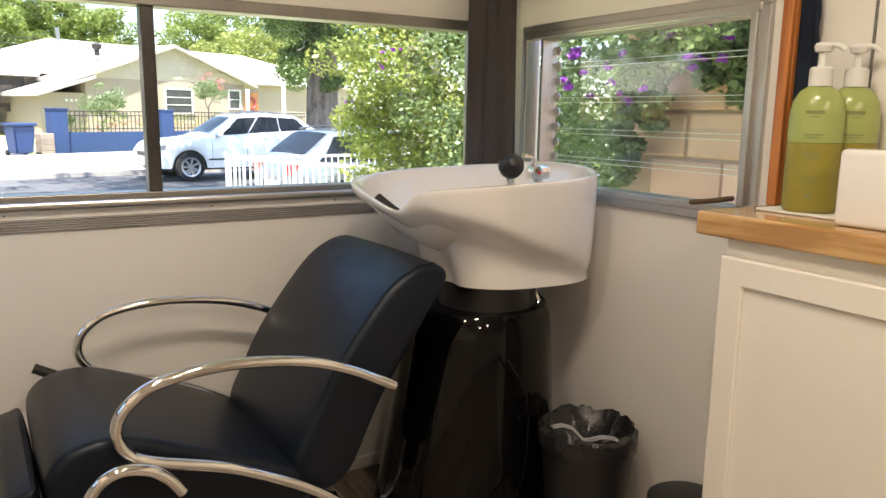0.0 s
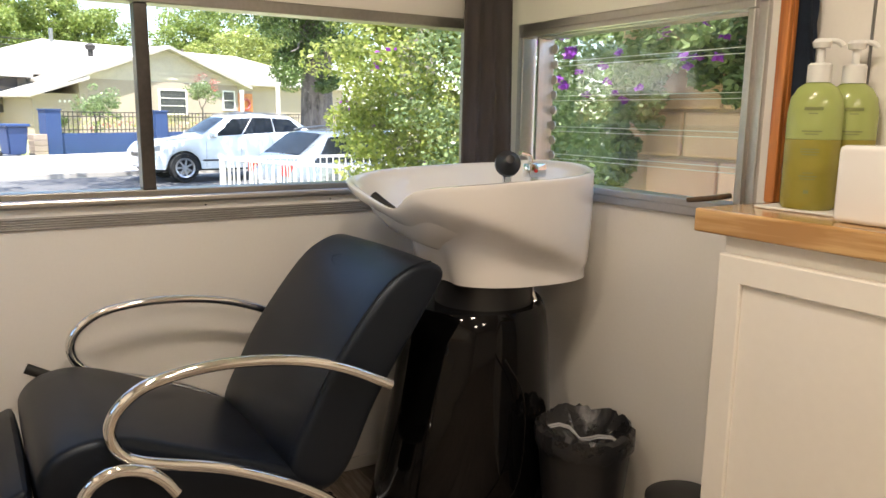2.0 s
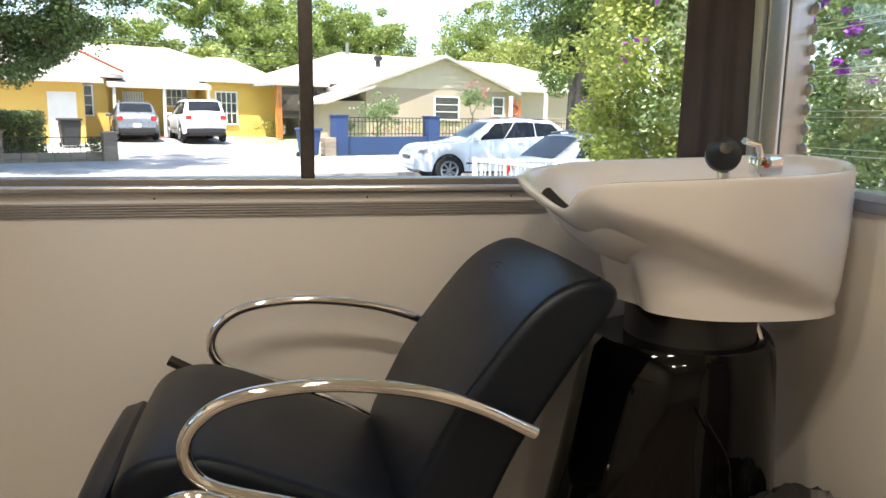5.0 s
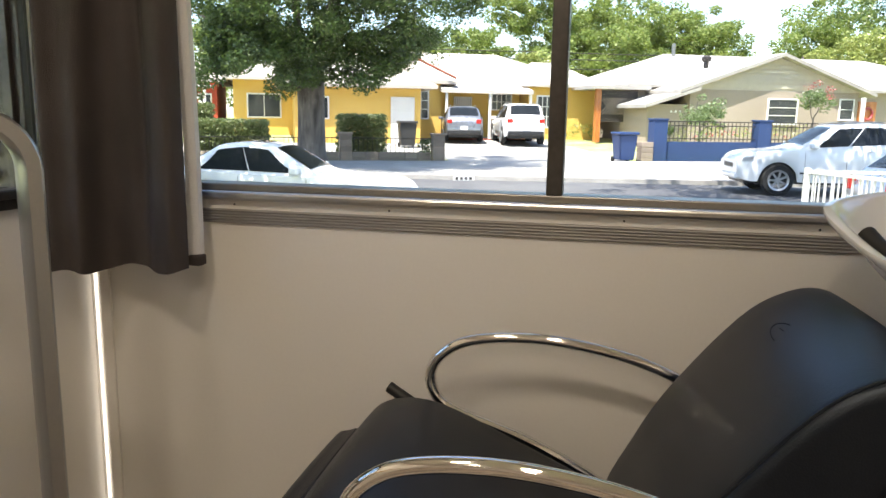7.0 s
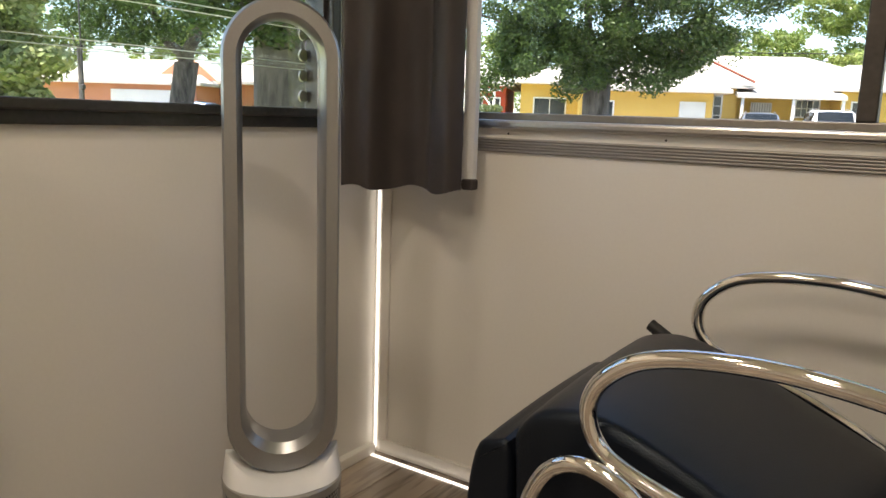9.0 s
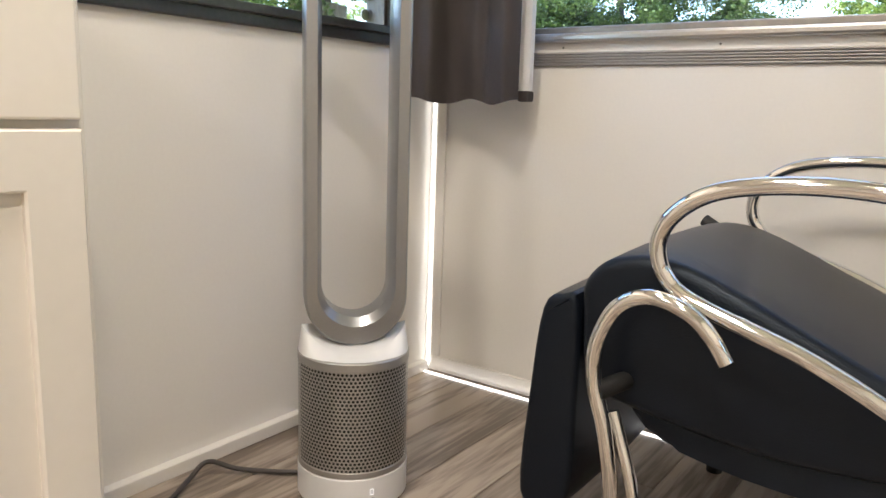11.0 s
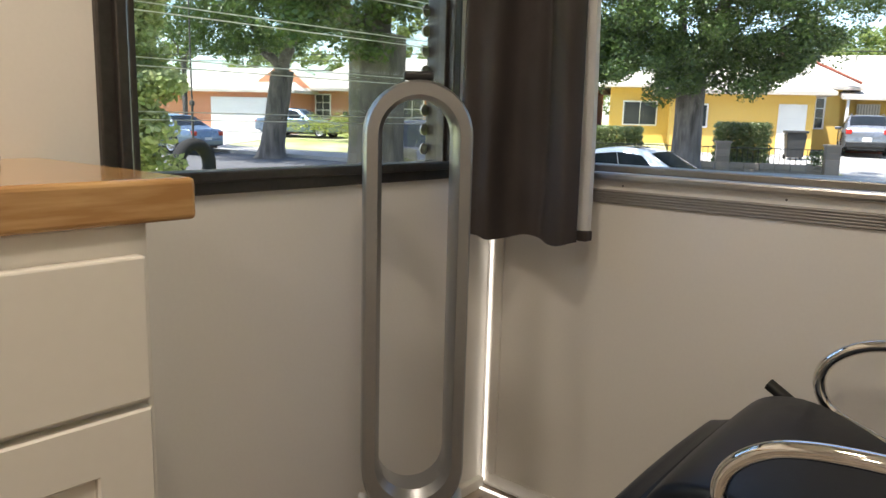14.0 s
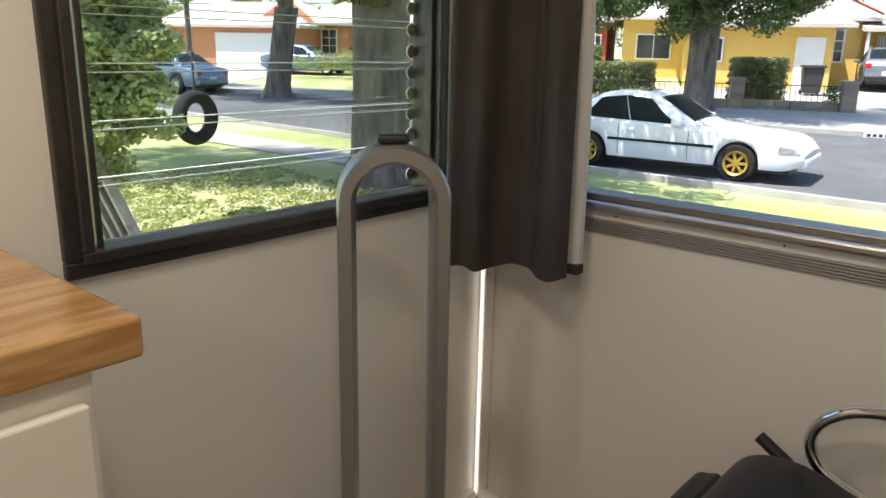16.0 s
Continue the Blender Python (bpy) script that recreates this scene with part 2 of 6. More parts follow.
def tube(bm, pts, r, n=12, r1=None):
    """A round tube along a line, closed at its ends, tapering to r1."""
    P = [Vector(p) for p in pts]
    rings = []
    up = None
    for i, p in enumerate(P):
        t = (P[min(i + 1, len(P) - 1)] - P[max(i - 1, 0)]).normalized()
        if up is None:
            up = t.orthogonal().normalized()
        up = (up - t * up.dot(t)).normalized()
        side = t.cross(up)
        rr = r + ((r1 if r1 is not None else r) - r) * i / max(1, len(P) - 1)
        rings.append([bm.verts.new(p + rr * (math.cos(a) * up + math.sin(a) * side)) for a in (2 * math.pi * k / n for k in range(n))])
    for a, b in zip(rings, rings[1:]):
        for k in range(n):
            bm.faces.new((a[k], a[(k + 1) % n], b[(k + 1) % n], b[k]))
    bm.faces.new(rings[0][::-1])
    bm.faces.new(rings[-1])
    return bm


def lathe(bm, profile, n=32, at=(0, 0, 0), sx=1.0, sy=1.0):
    """Turned form: rows of (radius, height), bottom to top, closed where the radius is 0."""
    rings = []
    for r, z in profile:
        if r < 1e-6:
            rings.append([bm.verts.new((at[0], at[1], at[2] + z))])
        else:
            rings.append([bm.verts.new((at[0] + sx * r * math.cos(2 * math.pi * k / n), at[1] + sy * r * math.sin(2 * math.pi * k / n), at[2] + z)) for k in range(n)])
    for a, b in zip(rings, rings[1:]):
        for k in range(n):
            j = (k + 1) % n
            if len(a) == 1 and len(b) > 1:
                bm.faces.new((a[0], b[j], b[k]))
            elif len(b) == 1 and len(a) > 1:
                bm.faces.new((a[k], a[j], b[0]))
            elif len(a) > 1:
                bm.faces.new((a[k], a[j], b[j], b[k]))
    return bm


def prism(bm, outline, y0, y1, bevel=0.0, seg=3, plane="xz"):
    """A side outline pushed from y0 to y1, with rounded edges."""
    def place(u, v, w):
        return (u, w, v) if plane == "xz" else ((u, v, w) if plane == "xy" else (w, u, v))
    a = [bm.verts.new(place(u, v, y0)) for u, v in outline]
    b = [bm.verts.new(place(u, v, y1)) for u, v in outline]
    n = len(outline)
    fs = [bm.faces.new(a), bm.faces.new(b[::-1])]
    rim = list(fs[0].edges) + list(fs[1].edges)
    for k in range(n):
        bm.faces.new((a[k], b[k], b[(k + 1) % n], a[(k + 1) % n]))
    if bevel:
        bmesh.ops.bevel(bm, geom=rim, offset=bevel, segments=seg, affect="EDGES", profile=0.5, clamp_overlap=True)
    return bm


def cushion(outline, y0, y1, r):
    """An upholstered block: a side outline drawn from y0 to y1 that rounds over at both flanks."""
    n = len(outline)
    area = sum(outline[k][0] * outline[(k + 1) % n][1] - outline[(k + 1) % n][0] * outline[k][1] for k in range(n))
    turn = 1 if area > 0 else -1
    normal = []
    for k in range(n):
        (ax, az), (bx, bz) = outline[k - 1], outline[(k + 1) % n]
        t = Vector((bx - ax, bz - az)).normalized()
        normal.append((-t.y * turn, t.x * turn))
    bm = bmesh.new()
    rows = []
    rim = [(y0 + r * (1 - math.cos(math.pi / 2 * k / 5)), r * (1 - math.sin(math.pi / 2 * k / 5))) for k in range(6)]
    rim += [(y0 + (y1 - y0) * k / 6, -0.004 * math.sin(math.pi * k / 6)) for k in range(1, 6)]
    rim += [(y1 - r * (1 - math.cos(math.pi / 2 * k / 5)), r * (1 - math.sin(math.pi / 2 * k / 5))) for k in range(5, -1, -1)]
    for y, inset in rim:
        rows.append([bm.verts.new((u + nx * inset, y, v + nz * inset)) for (u, v), (nx, nz) in zip(outline, normal)])
    for a, b in zip(rows, rows[1:]):
        for k in range(n):
            bm.faces.new((a[k], a[(k + 1) % n], b[(k + 1) % n], b[k]))
    bm.faces.new(rows[0][::-1])
    bm.faces.new(rows[-1])
    return bm


def smooth_outline(pts, n=6):
    """A closed rounded outline through the points."""
    P = [Vector((*p, 0)) for p in pts]
    N = len(P)
    out = []
    for i in range(N):
        a, b, c, d = (P[(i + k - 1) % N] for k in range(4))
        for k in range(n):
            t = k / n
            q = 0.5 * ((2 * b) + (c - a) * t + (2 * a - 5 * b + 4 * c - d) * t * t + (3 * b - a - 3 * c + d) * t ** 3)
            out.append((q.x, q.y))
    return out


# ---- the trailer's shell ----
W, BACK, TOP, TH = 2.066, -4.6, 1.98, 0.045


def wall_x(name, x0, x1, hole, label):
    """A side wall with one window opening (y0, y1, z0, z1)."""
    y0, y1, z0, z1 = hole
    bm = boxes((x0, x1, BACK, y0, 0, TOP), (x0, x1, y1, 0.0, 0, TOP), (x0, x1, y0, y1, 0, z0), (x0, x1, y0, y1, z1, TOP))
    return solo(name, bm, WALL, label, "wall", kind="structure", smooth=False)


wall_x("wall_left", -TH, 0.0, (-0.955, -0.165, 0.84, 1.29), "white painted trailer side wall with a louvre window")
wall_x("wall_right", W, W + TH, (-0.915, -0.12, 0.858, 1.30), "white painted trailer side wall with a louvre window")
solo("wall_end", boxes((0.0, 0.10, 0, TH, 0, TOP), (1.97, W, 0, TH, 0, TOP), (0.10, 1.97, 0, TH, 0, 0.85), (0.10, 1.97, 0, TH, 1.32, TOP)), WALL,
     "white painted end wall below a wide window", "wall", kind="structure", smooth=False)
solo("wall_back", boxes((-TH, W + TH, BACK - TH, BACK, 0, TOP)), WALL, "plain white painted rear wall of the trailer", "wall", kind="structure", smooth=False)
solo("ceiling", boxes((-TH, W + TH, BACK - TH, TH, TOP, TOP + 0.05)), CEIL, "white painted low trailer ceiling", "ceiling", kind="structure", smooth=False)
floor = solo("floor", boxes((-TH, W + TH, BACK - TH, TH, -0.06, -0.005)), HOLEDARK, "grey-brown wood-look plank floor", "floor", kind="structure", smooth=False)
solo("seam_wall", boxes((W - 0.003, W - 0.0005, -1.146, -1.141, 0.9, TOP), (W - 0.003, W - 0.0005, -1.52, -1.515, 0.9, TOP)), ALU_DULL, "thin joints between the white wall panels", "wall joint", kind="structure", smooth=False)

baseboard = solo("baseboard", boxes((0.0, 0.022, -1.2, -0.012, 0, 0.026), (0.03, W, -0.010, 0.0, 0.012, 0.042), bevel=0.002), WALL, "low white painted skirting strip", "baseboard", kind="structure")
solo("trim", boxes((0.026, 0.052, -0.008, 0.0, 0.042, 0.84), (W - 0.03, W, -0.012, 0.0, 0.0, 1.9), bevel=0.002), WALL, "white corner trim strip", "trim", kind="structure")
# no real gap is cut: glowing bars stand in for daylight at the seam
strip = thing("seam_daylight", "thin emissive line standing in for daylight at the wall corner and floor", "light strip", (0.012, -0.012, 0))
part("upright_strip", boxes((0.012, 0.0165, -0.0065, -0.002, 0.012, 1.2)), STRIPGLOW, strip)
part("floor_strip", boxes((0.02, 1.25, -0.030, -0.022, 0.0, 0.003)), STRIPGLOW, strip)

# end window: two panes with a dark mullion
win = thing("window_1", "wide two-pane aluminium trailer window in the end wall", "window", (1.04, 0.02, 0.85), kind="structure")
part("window_frame", boxes((0.085, 1.985, -0.012, 0.055, 1.305, 1.335), (0.085, 0.115, -0.012, 0.055, 0.868, 1.305), (1.955, 1.985, -0.012, 0.055, 0.868, 1.305),
                           (0.085, 1.985, -0.004, 0.055, 0.850, 0.867), bevel=0.003), ALU_DULL, win)
part("window_sill", boxes((0.03, 2.03, -0.020, 0.0, 0.833, 0.852), bevel=0.006), ALU, win, "worn brushed aluminium sill")
part("mullion", boxes((1.012, 1.043, -0.006, 0.045, 0.866, 1.306), bevel=0.003), ALU_DARK, win, "dark bronze mullion")
for a, b in ((0.115, 1.012), (1.043, 1.955)):
    pane = part("pane", boxes((a, b, 0.022, 0.026, 0.866, 1.306)), PANE, win)
    pane.visible_shadow = False
ribbed = thing("ribbed_trim", "ribbed aluminium trim strip fixed under the window", "trim", (1.04, 0, 0.797), kind="structure")
part("backing_strip", boxes((0.03, 2.03, -0.004, 0.0, 0.783, 0.813)), ALU_RIB, ribbed)
for k in range(5):
    part("rib", boxes((0.03, 2.03, -0.0085, -0.003, 0.7845 + k * 0.0058, 0.7885 + k * 0.0058), bevel=0.0015), ALU_RIB, ribbed)
for x in (0.36, 0.70, 1.16, 1.50):
    bm = bmesh.new()
    lathe(bm, [(0, 0), (0.0024, 0.0), (0.002, 0.0012), (0, 0.0015)], 8)
    bmesh.ops.transform(bm, matrix=pose(x, 0, 0.823, 90, 0, 0), verts=bm.verts)
    part("screw", bm, ALU_DARK, ribbed)


def louvre_window(name, x, out, ya, yb, z0, z1, gy0, gy1, gz0, gz1, slats, frame_mat, pane_mat, label):
    """A side window: outer flange, inner sash, tilted glass louvres outside the pane. out: +1 or -1, the way outdoors."""
    w = thing(name, label, "window", (x, (ya + yb) / 2, z0), kind="structure")

    def fr(d0, d1, a, b, c, d, t, bev=0.003):
        xs = sorted((x + out * d0, x + out * d1))
        return boxes((*xs, a, b, d - t, d), (*xs, a, b, c, c + t), (*xs, a, a + t, c + t, d - t), (*xs, b - t, b, c + t, d - t), bevel=bev)
    part("outer_flange", fr(-0.012, 0.004, ya, yb, z0, z1, 0.026), frame_mat, w)
    part("sash", fr(-0.024, 0.02, ya + 0.022, yb - 0.022, z0 + 0.022, z1 - 0.022, 0.018), frame_mat, w)
    part("inner_bead", fr(-0.006, 0.05, gy0 - 0.008, gy1 + 0.008, gz0 - 0.008, gz1 + 0.008, 0.010, 0.002), ALU_DARK if out < 0 else ALU, w)
    xs = sorted((x + out * 0.012, x + out * 0.015))
    part("pane", boxes((*xs, gy0, gy1, gz0, gz1)), pane_mat, w).visible_shadow = False
    for z in slats:
        bm = boxes((-0.0025, 0.0025, gy0 + 0.01, gy1 - 0.01, -0.052, 0.052))
        bmesh.ops.transform(bm, matrix=pose(x + out * 0.055, 0, z + 0.046, 0, -out * 14, 0), verts=bm.verts)
        lv = part("louvre", bm, LOUVRE, w)
        lv.visible_shadow = False
        for dz in (-0.0065, 0.0065):
            part("louvre_edge", boxes((*sorted((x + out * 0.040, x + out * 0.046)), gy0 + 0.01, gy1 - 0.01, z + dz - 0.0007, z + dz + 0.0007)), GLASSEDGE, w)
    for k in range(9):
        zz = gz0 + 0.03 + k * (gz1 - gz0 - 0.06) / 8
        bm = bmesh.new()
        lathe(bm, [(0, -0.002), (0.013, -0.002), (0.013, 0.002), (0, 0.002)], 14)
        bmesh.ops.transform(bm, matrix=pose(x + out * 0.045, gy1 - 0.012, zz, 0, 90, 0), verts=bm.verts)
        part("louvre_clip", bm, ALU_DULL if out < 0 else ALU, w)
    return w


wl = louvre_window("window_2", 0.0, -1, -0.978, -0.144, 0.822, 1.312, -0.919, -0.192, 0.858, 1.268, (0.951, 1.036, 1.121, 1.204), ALU_DARK, SCREENPANE,
                   "dark bronze-framed louvre window with smoky glass")
wr = louvre_window("window_3", W, 1, -0.936, -0.104, 0.836, 1.318, -0.885, -0.195, 0.872, 1.276, (0.943, 1.021, 1.107, 1.203), ALU, SIDEPANE,
                   "aluminium-framed louvre window with a crank latch")
bm = bmesh.new()
tube(bm, spline([(2.052, -0.880, 0.893), (2.028, -0.880, 0.892), (2.02, -0.862, 0.888), (2.016, -0.815, 0.880), (2.016, -0.800, 0.878)], 6), 0.006, 10)
part("crank_latch", bm, surface("worn_bronze", (0.16, 0.10, 0.06), rough=0.4, metal=0.6), wr, "worn bronze crank latch")

# ---- curtains ----


def curtain(name, p, q, z0, z1, folds, depth, lining, label):
    """Hanging cloth from p to q with folds, hem and a lining that shows at its free edge."""
    ob = thing(name, label, "curtain", ((p[0] + q[0]) / 2, (p[1] + q[1]) / 2, z0), group="window curtains")
    bm = bmesh.new()
    P, Q = Vector((*p, 0)), Vector((*q, 0))
    along = Q - P
    side = Vector((along.y, -along.x, 0)).normalized()
    nu, nv = 96, 26
    rows = []
    for layer in (0.0, -0.004):
        grid = []
        for j in range(nv + 1):
            v = j / nv
            row = []
            for i in range(nu + 1):
                u = i / nu
                amp = depth * (0.55 + 0.45 * (1 - v)) * (1 + 0.25 * math.sin(9 * u + 2 * v))
                wave = math.tanh(2.6 * math.sin(2 * math.pi * folds * u + 0.35 * math.sin(3.0 * v + 5 * u))) * amp + 0.28 * amp * math.sin(2 * math.pi * folds * 2.3 * u + 1.3 + 0.6 * v)
                pull = 1 - 0.10 * v
                c = P + along * (0.5 + (u - 0.5) * pull)
                z = z0 + (z1 - z0) * v + 0.006 * math.sin(14 * u) * (1 - v)
                pt = c + side * (wave + layer)
                row.append(bm.verts.new((pt.x, pt.y, z)))
            grid.append(row)
        rows.append(grid)
    for g in rows:
        for a, b in zip(g, g[1:]):
            for k in range(nu):
                bm.faces.new((a[k], a[k + 1], b[k + 1], b[k]))
    for k in range(nu):
        bm.faces.new((rows[0][0][k], rows[0][0][k + 1], rows[1][0][k + 1], rows[1][0][k]))
    for j in range(nv):
        for e in (0, nu):
            bm.faces.new((rows[0][j][e], rows[0][j + 1][e], rows[1][j + 1][e], rows[1][j][e]))
    part("cloth", bm, CURTAIN, ob)
    if lining:
        bm = bmesh.new()
        base = Q - along * 0.04
        g = []
        for j in range(13):
            v = j / 12
            z = z0 + 0.022 + (z1 - z0 - 0.02) * v
            dx = -0.10 * 0.5 * v * along.length
            g.append([bm.verts.new((base.x + dx + a, base.y + b + 0.004 * math.sin(6 * v + 3 * a), z)) for a, b in ((0.0, 0.010), (0.014, 0.012), (0.022, 0.018), (0.024, 0.030), (0.004, 0.036))])
        for a, b in zip(g, g[1:]):
            for k in range(4):
                bm.faces.new((a[k], a[k + 1], b[k + 1], b[k]))
        part("lining", bm, LINING, ob, "white lining turned out at the edge")
        part("hem", boxes((base.x + 0.0, base.x + 0.027, base.y + 0.006, base.y + 0.034, z0 + 0.003, z0 + 0.026), bevel=0.004), CURTAIN, ob)
    return ob


curtain("curtain", (0.058, -0.185), (0.308, -0.088), 0.700, 1.62, 1.45, 0.036, True, "brown-grey curtain with white lining hanging in the corner")
curtain("curtain", (1.868, -0.085), (2.030, -0.110), 0.70, 1.62, 1.4, 0.013, False, "brown-grey curtain hanging in the corner behind the basin")

# ---- salon chair ----
CY = -0.368
chair = thing("shampoo_chair", "black vinyl shampoo chair with chrome loop arms", "chair", (1.05, CY, 0.0))
seat_side = smooth_outline([(0.722, 0.40), (0.724, 0.455), (0.770, 0.492), (0.86, 0.492), (1.02, 0.425), (1.18, 0.352), (1.235, 0.325), (1.20, 0.285), (1.0, 0.262), (0.80, 0.285), (0.735, 0.315)], 5)
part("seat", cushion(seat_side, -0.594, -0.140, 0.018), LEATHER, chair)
back_side = smooth_outline([(1.160, 0.350), (1.205, 0.460), (1.262, 0.560), (1.365, 0.690), (1.435, 0.738), (1.492, 0.745), (1.522, 0.712), (1.47, 0.63), (1.36, 0.465), (1.285, 0.32), (1.215, 0.290)], 5)
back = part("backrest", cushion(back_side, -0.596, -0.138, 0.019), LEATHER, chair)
bm = bmesh.new()
for yy in (-0.584,):
    tube(bm, [(p.x, yy, p.y) for p in spline([(1.207, 0.462, 0), (1.264, 0.561, 0), (1.367, 0.690, 0), (1.436, 0.738, 0), (1.490, 0.746, 0)], 6)], 0.0028, 6)
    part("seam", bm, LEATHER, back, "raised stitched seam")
# round stamped emblem high on the backrest
bm = bmesh.new()
ring = [(0.019 * math.cos(a), 0.019 * math.sin(a), 0) for a in (2 * math.pi * k / 24 for k in range(25))]
tube(bm, ring, 0.0006, 5)
tube(bm, [(-0.010, -0.004, 0), (-0.003, 0.006, 0), (0.002, -0.004, 0), (0.010, 0.006, 0)], 0.0006, 5)
bmesh.ops.transform(bm, matrix=pose(1.392, -0.335, 0.7145, 0, -40, 90), verts=bm.verts)
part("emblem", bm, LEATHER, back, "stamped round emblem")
pad = smooth_outline([(0.632, 0.105), (0.640, 0.27), (0.655, 0.40), (0.685, 0.425), (0.712, 0.415), (0.716, 0.27), (0.712, 0.12), (0.675, 0.092)], 4)
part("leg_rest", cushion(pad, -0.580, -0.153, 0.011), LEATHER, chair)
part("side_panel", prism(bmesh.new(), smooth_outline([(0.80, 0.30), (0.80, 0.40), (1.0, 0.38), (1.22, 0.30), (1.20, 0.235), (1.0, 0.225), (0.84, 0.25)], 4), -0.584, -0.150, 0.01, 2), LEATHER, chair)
ARM = [(1.372, 0.504), (1.27, 0.557), (1.174, 0.589), (1.064, 0.606), (0.972, 0.606), (0.895, 0.592), (0.848, 0.560), (0.832, 0.522), (0.845, 0.482), (0.885, 0.454), (1.016, 0.410), (1.123, 0.358), (1.20, 0.310), (1.26, 0.262)]
HOOK = [(0.932, 0.392), (0.912, 0.420), (0.880, 0.446), (0.832, 0.457), (0.792, 0.437), (0.768, 0.385), (0.768, 0.330), (0.786, 0.270), (0.800, 0.200), (0.808, 0.10), (0.810, 0.012)]
for yy, s in ((-0.622, 1), (-0.115, -1)):
    bm = bmesh.new()
    tube(bm, [(p.x, yy, p.y + (0.008 if s < 0 else 0)) for p in spline([(*q, 0) for q in ARM], 8)], 0.0108, 16)
    part("armrest", bm, CHROME, chair, "polished chrome loop armrest")
    bm = bmesh.new()
    tube(bm, [(p.x, yy - 0.018 * s, p.y) for p in spline([(*q, 0) for q in HOOK], 8)], 0.0108, 16)
    leg = part("front_leg", bm, CHROME, chair, "curved chrome leg tube")
    bm = bmesh.new()
    lathe(bm, [(0, 0), (0.015, 0), (0.015, 0.016), (0.012, 0.02), (0, 0.02)], 16, (0.810, yy - 0.018 * s, 0))
    part("rubber_foot", bm, RUBBER, leg)
    bm = bmesh.new()
    tube(bm, spline([(0.79, yy, 0.29), (0.83, yy - 0.01 * s, 0.18), (0.85, yy - 0.012 * s, 0.02)], 6), 0.009, 12)
    part("leg_brace", bm, CHROME, chair)
    bm = bmesh.new()
    tube(bm, [(0.772, yy - 0.02 * s, 0.318), (0.79, yy + 0.02 * s, 0.325), (0.80, yy + 0.05 * s, 0.325)], 0.013, 12)
    part("bumper", bm, RUBBER, chair)
    bm = bmesh.new()
    tube(bm, spline([(1.24, yy + 0.03 * s, 0.28), (1.28, yy + 0.03 * s, 0.15), (1.30, yy + 0.03 * s, 0.012)], 5), 0.0108, 12)
    leg = part("rear_leg", bm, CHROME, chair)
    bm = bmesh.new()
    lathe(bm, [(0, 0), (0.015, 0), (0.015, 0.016), (0.012, 0.02), (0, 0.02)], 16, (1.30, yy + 0.03 * s, 0))
    part("rubber_foot", bm, RUBBER, leg)
bm = bmesh.new()
tube(bm, [(0.812, -0.098, 0.452), (0.782, -0.093, 0.468), (0.747, -0.087, 0.487)], 0.006, 10)
lever = part("recline_lever", bm, CHROME, chair)
bm = bmesh.new()
tube(bm, [(0.800, -0.096, 0.459), (0.743, -0.086, 0.489)], 0.0115, 12)
part("grip", bm, RUBBER, lever, "black rubber grip")

PIVOT = Matrix.Translation((1.05, -0.622, 0))
chair.matrix_basis = PIVOT @ Matrix.Rotation(radians(1.5), 4, "Z") @ PIVOT.inverted() @ Matrix.Translation((1.05, CY, 0))

# ---- basin on its pedestal ----
basin = thing("shampoo_basin", "white ceramic shampoo bowl on a gloss black pedestal", "basin", (1.76, -0.36, 0.0))
BX, BY = 1.732, -0.355


def bowl_shape(a):
    """Plan radius factors and rim height of the bowl at an angle (0: away from the chair)."""
    c, s = math.cos(a), math.sin(a)
    rx = 0.29 if c > 0 else 0.315
    ry = 0.262
    e = 2.0 / (2.7 if c > 0 else 2.25)
    x = rx * math.copysign(abs(c) ** e, c)
    y = ry * math.copysign(abs(s) ** e, s)
    notch = math.exp(-((a - math.pi - 0.22) / 0.30) ** 2)
    z = 0.915 + 0.012 * c - 0.012 * math.exp(-((abs(a - math.pi)) / 0.9) ** 2) - 0.048 * notch
    z += 0.010 * max(0.0, math.cos(2 * a)) * (1 if c > 0 else 0)
    x += 0.045 * notch
    return x, y, z


bm = bmesh.new()
N = 112
levels = []
FOOT = 0.652


def ease(t):
    t = min(1.0, max(0.0, t))
    return t * t * (3 - 2 * t)


def outer(a, g):
    """How far the outside of the bowl reaches at an angle and height: a swept fold runs from the lip down to the far end."""
    u = abs(a - math.pi) / math.pi
    neck = 0.56 + 0.31 * ease(u * 1.1)
    fold = float(np.interp(u, (0, 0.2, 0.33, 0.42, 0.5, 0.6, 0.7, 1.0), (0.97, 0.86, 0.72, 0.57, 0.40, 0.22, 0.13, 0.10)))
    soft = float(np.interp(u, (0, 0.25, 0.45, 0.65, 1.0), (0.62, 0.44, 0.22, 0.12, 0.08)))
    full = 1.0 - (0.10 + 0.05 * u) * (1 - g) ** 1.3
    return neck * (0.97 + 0.03 * g) + (full - neck) * ease((g - fold + soft) / (soft + 0.05))


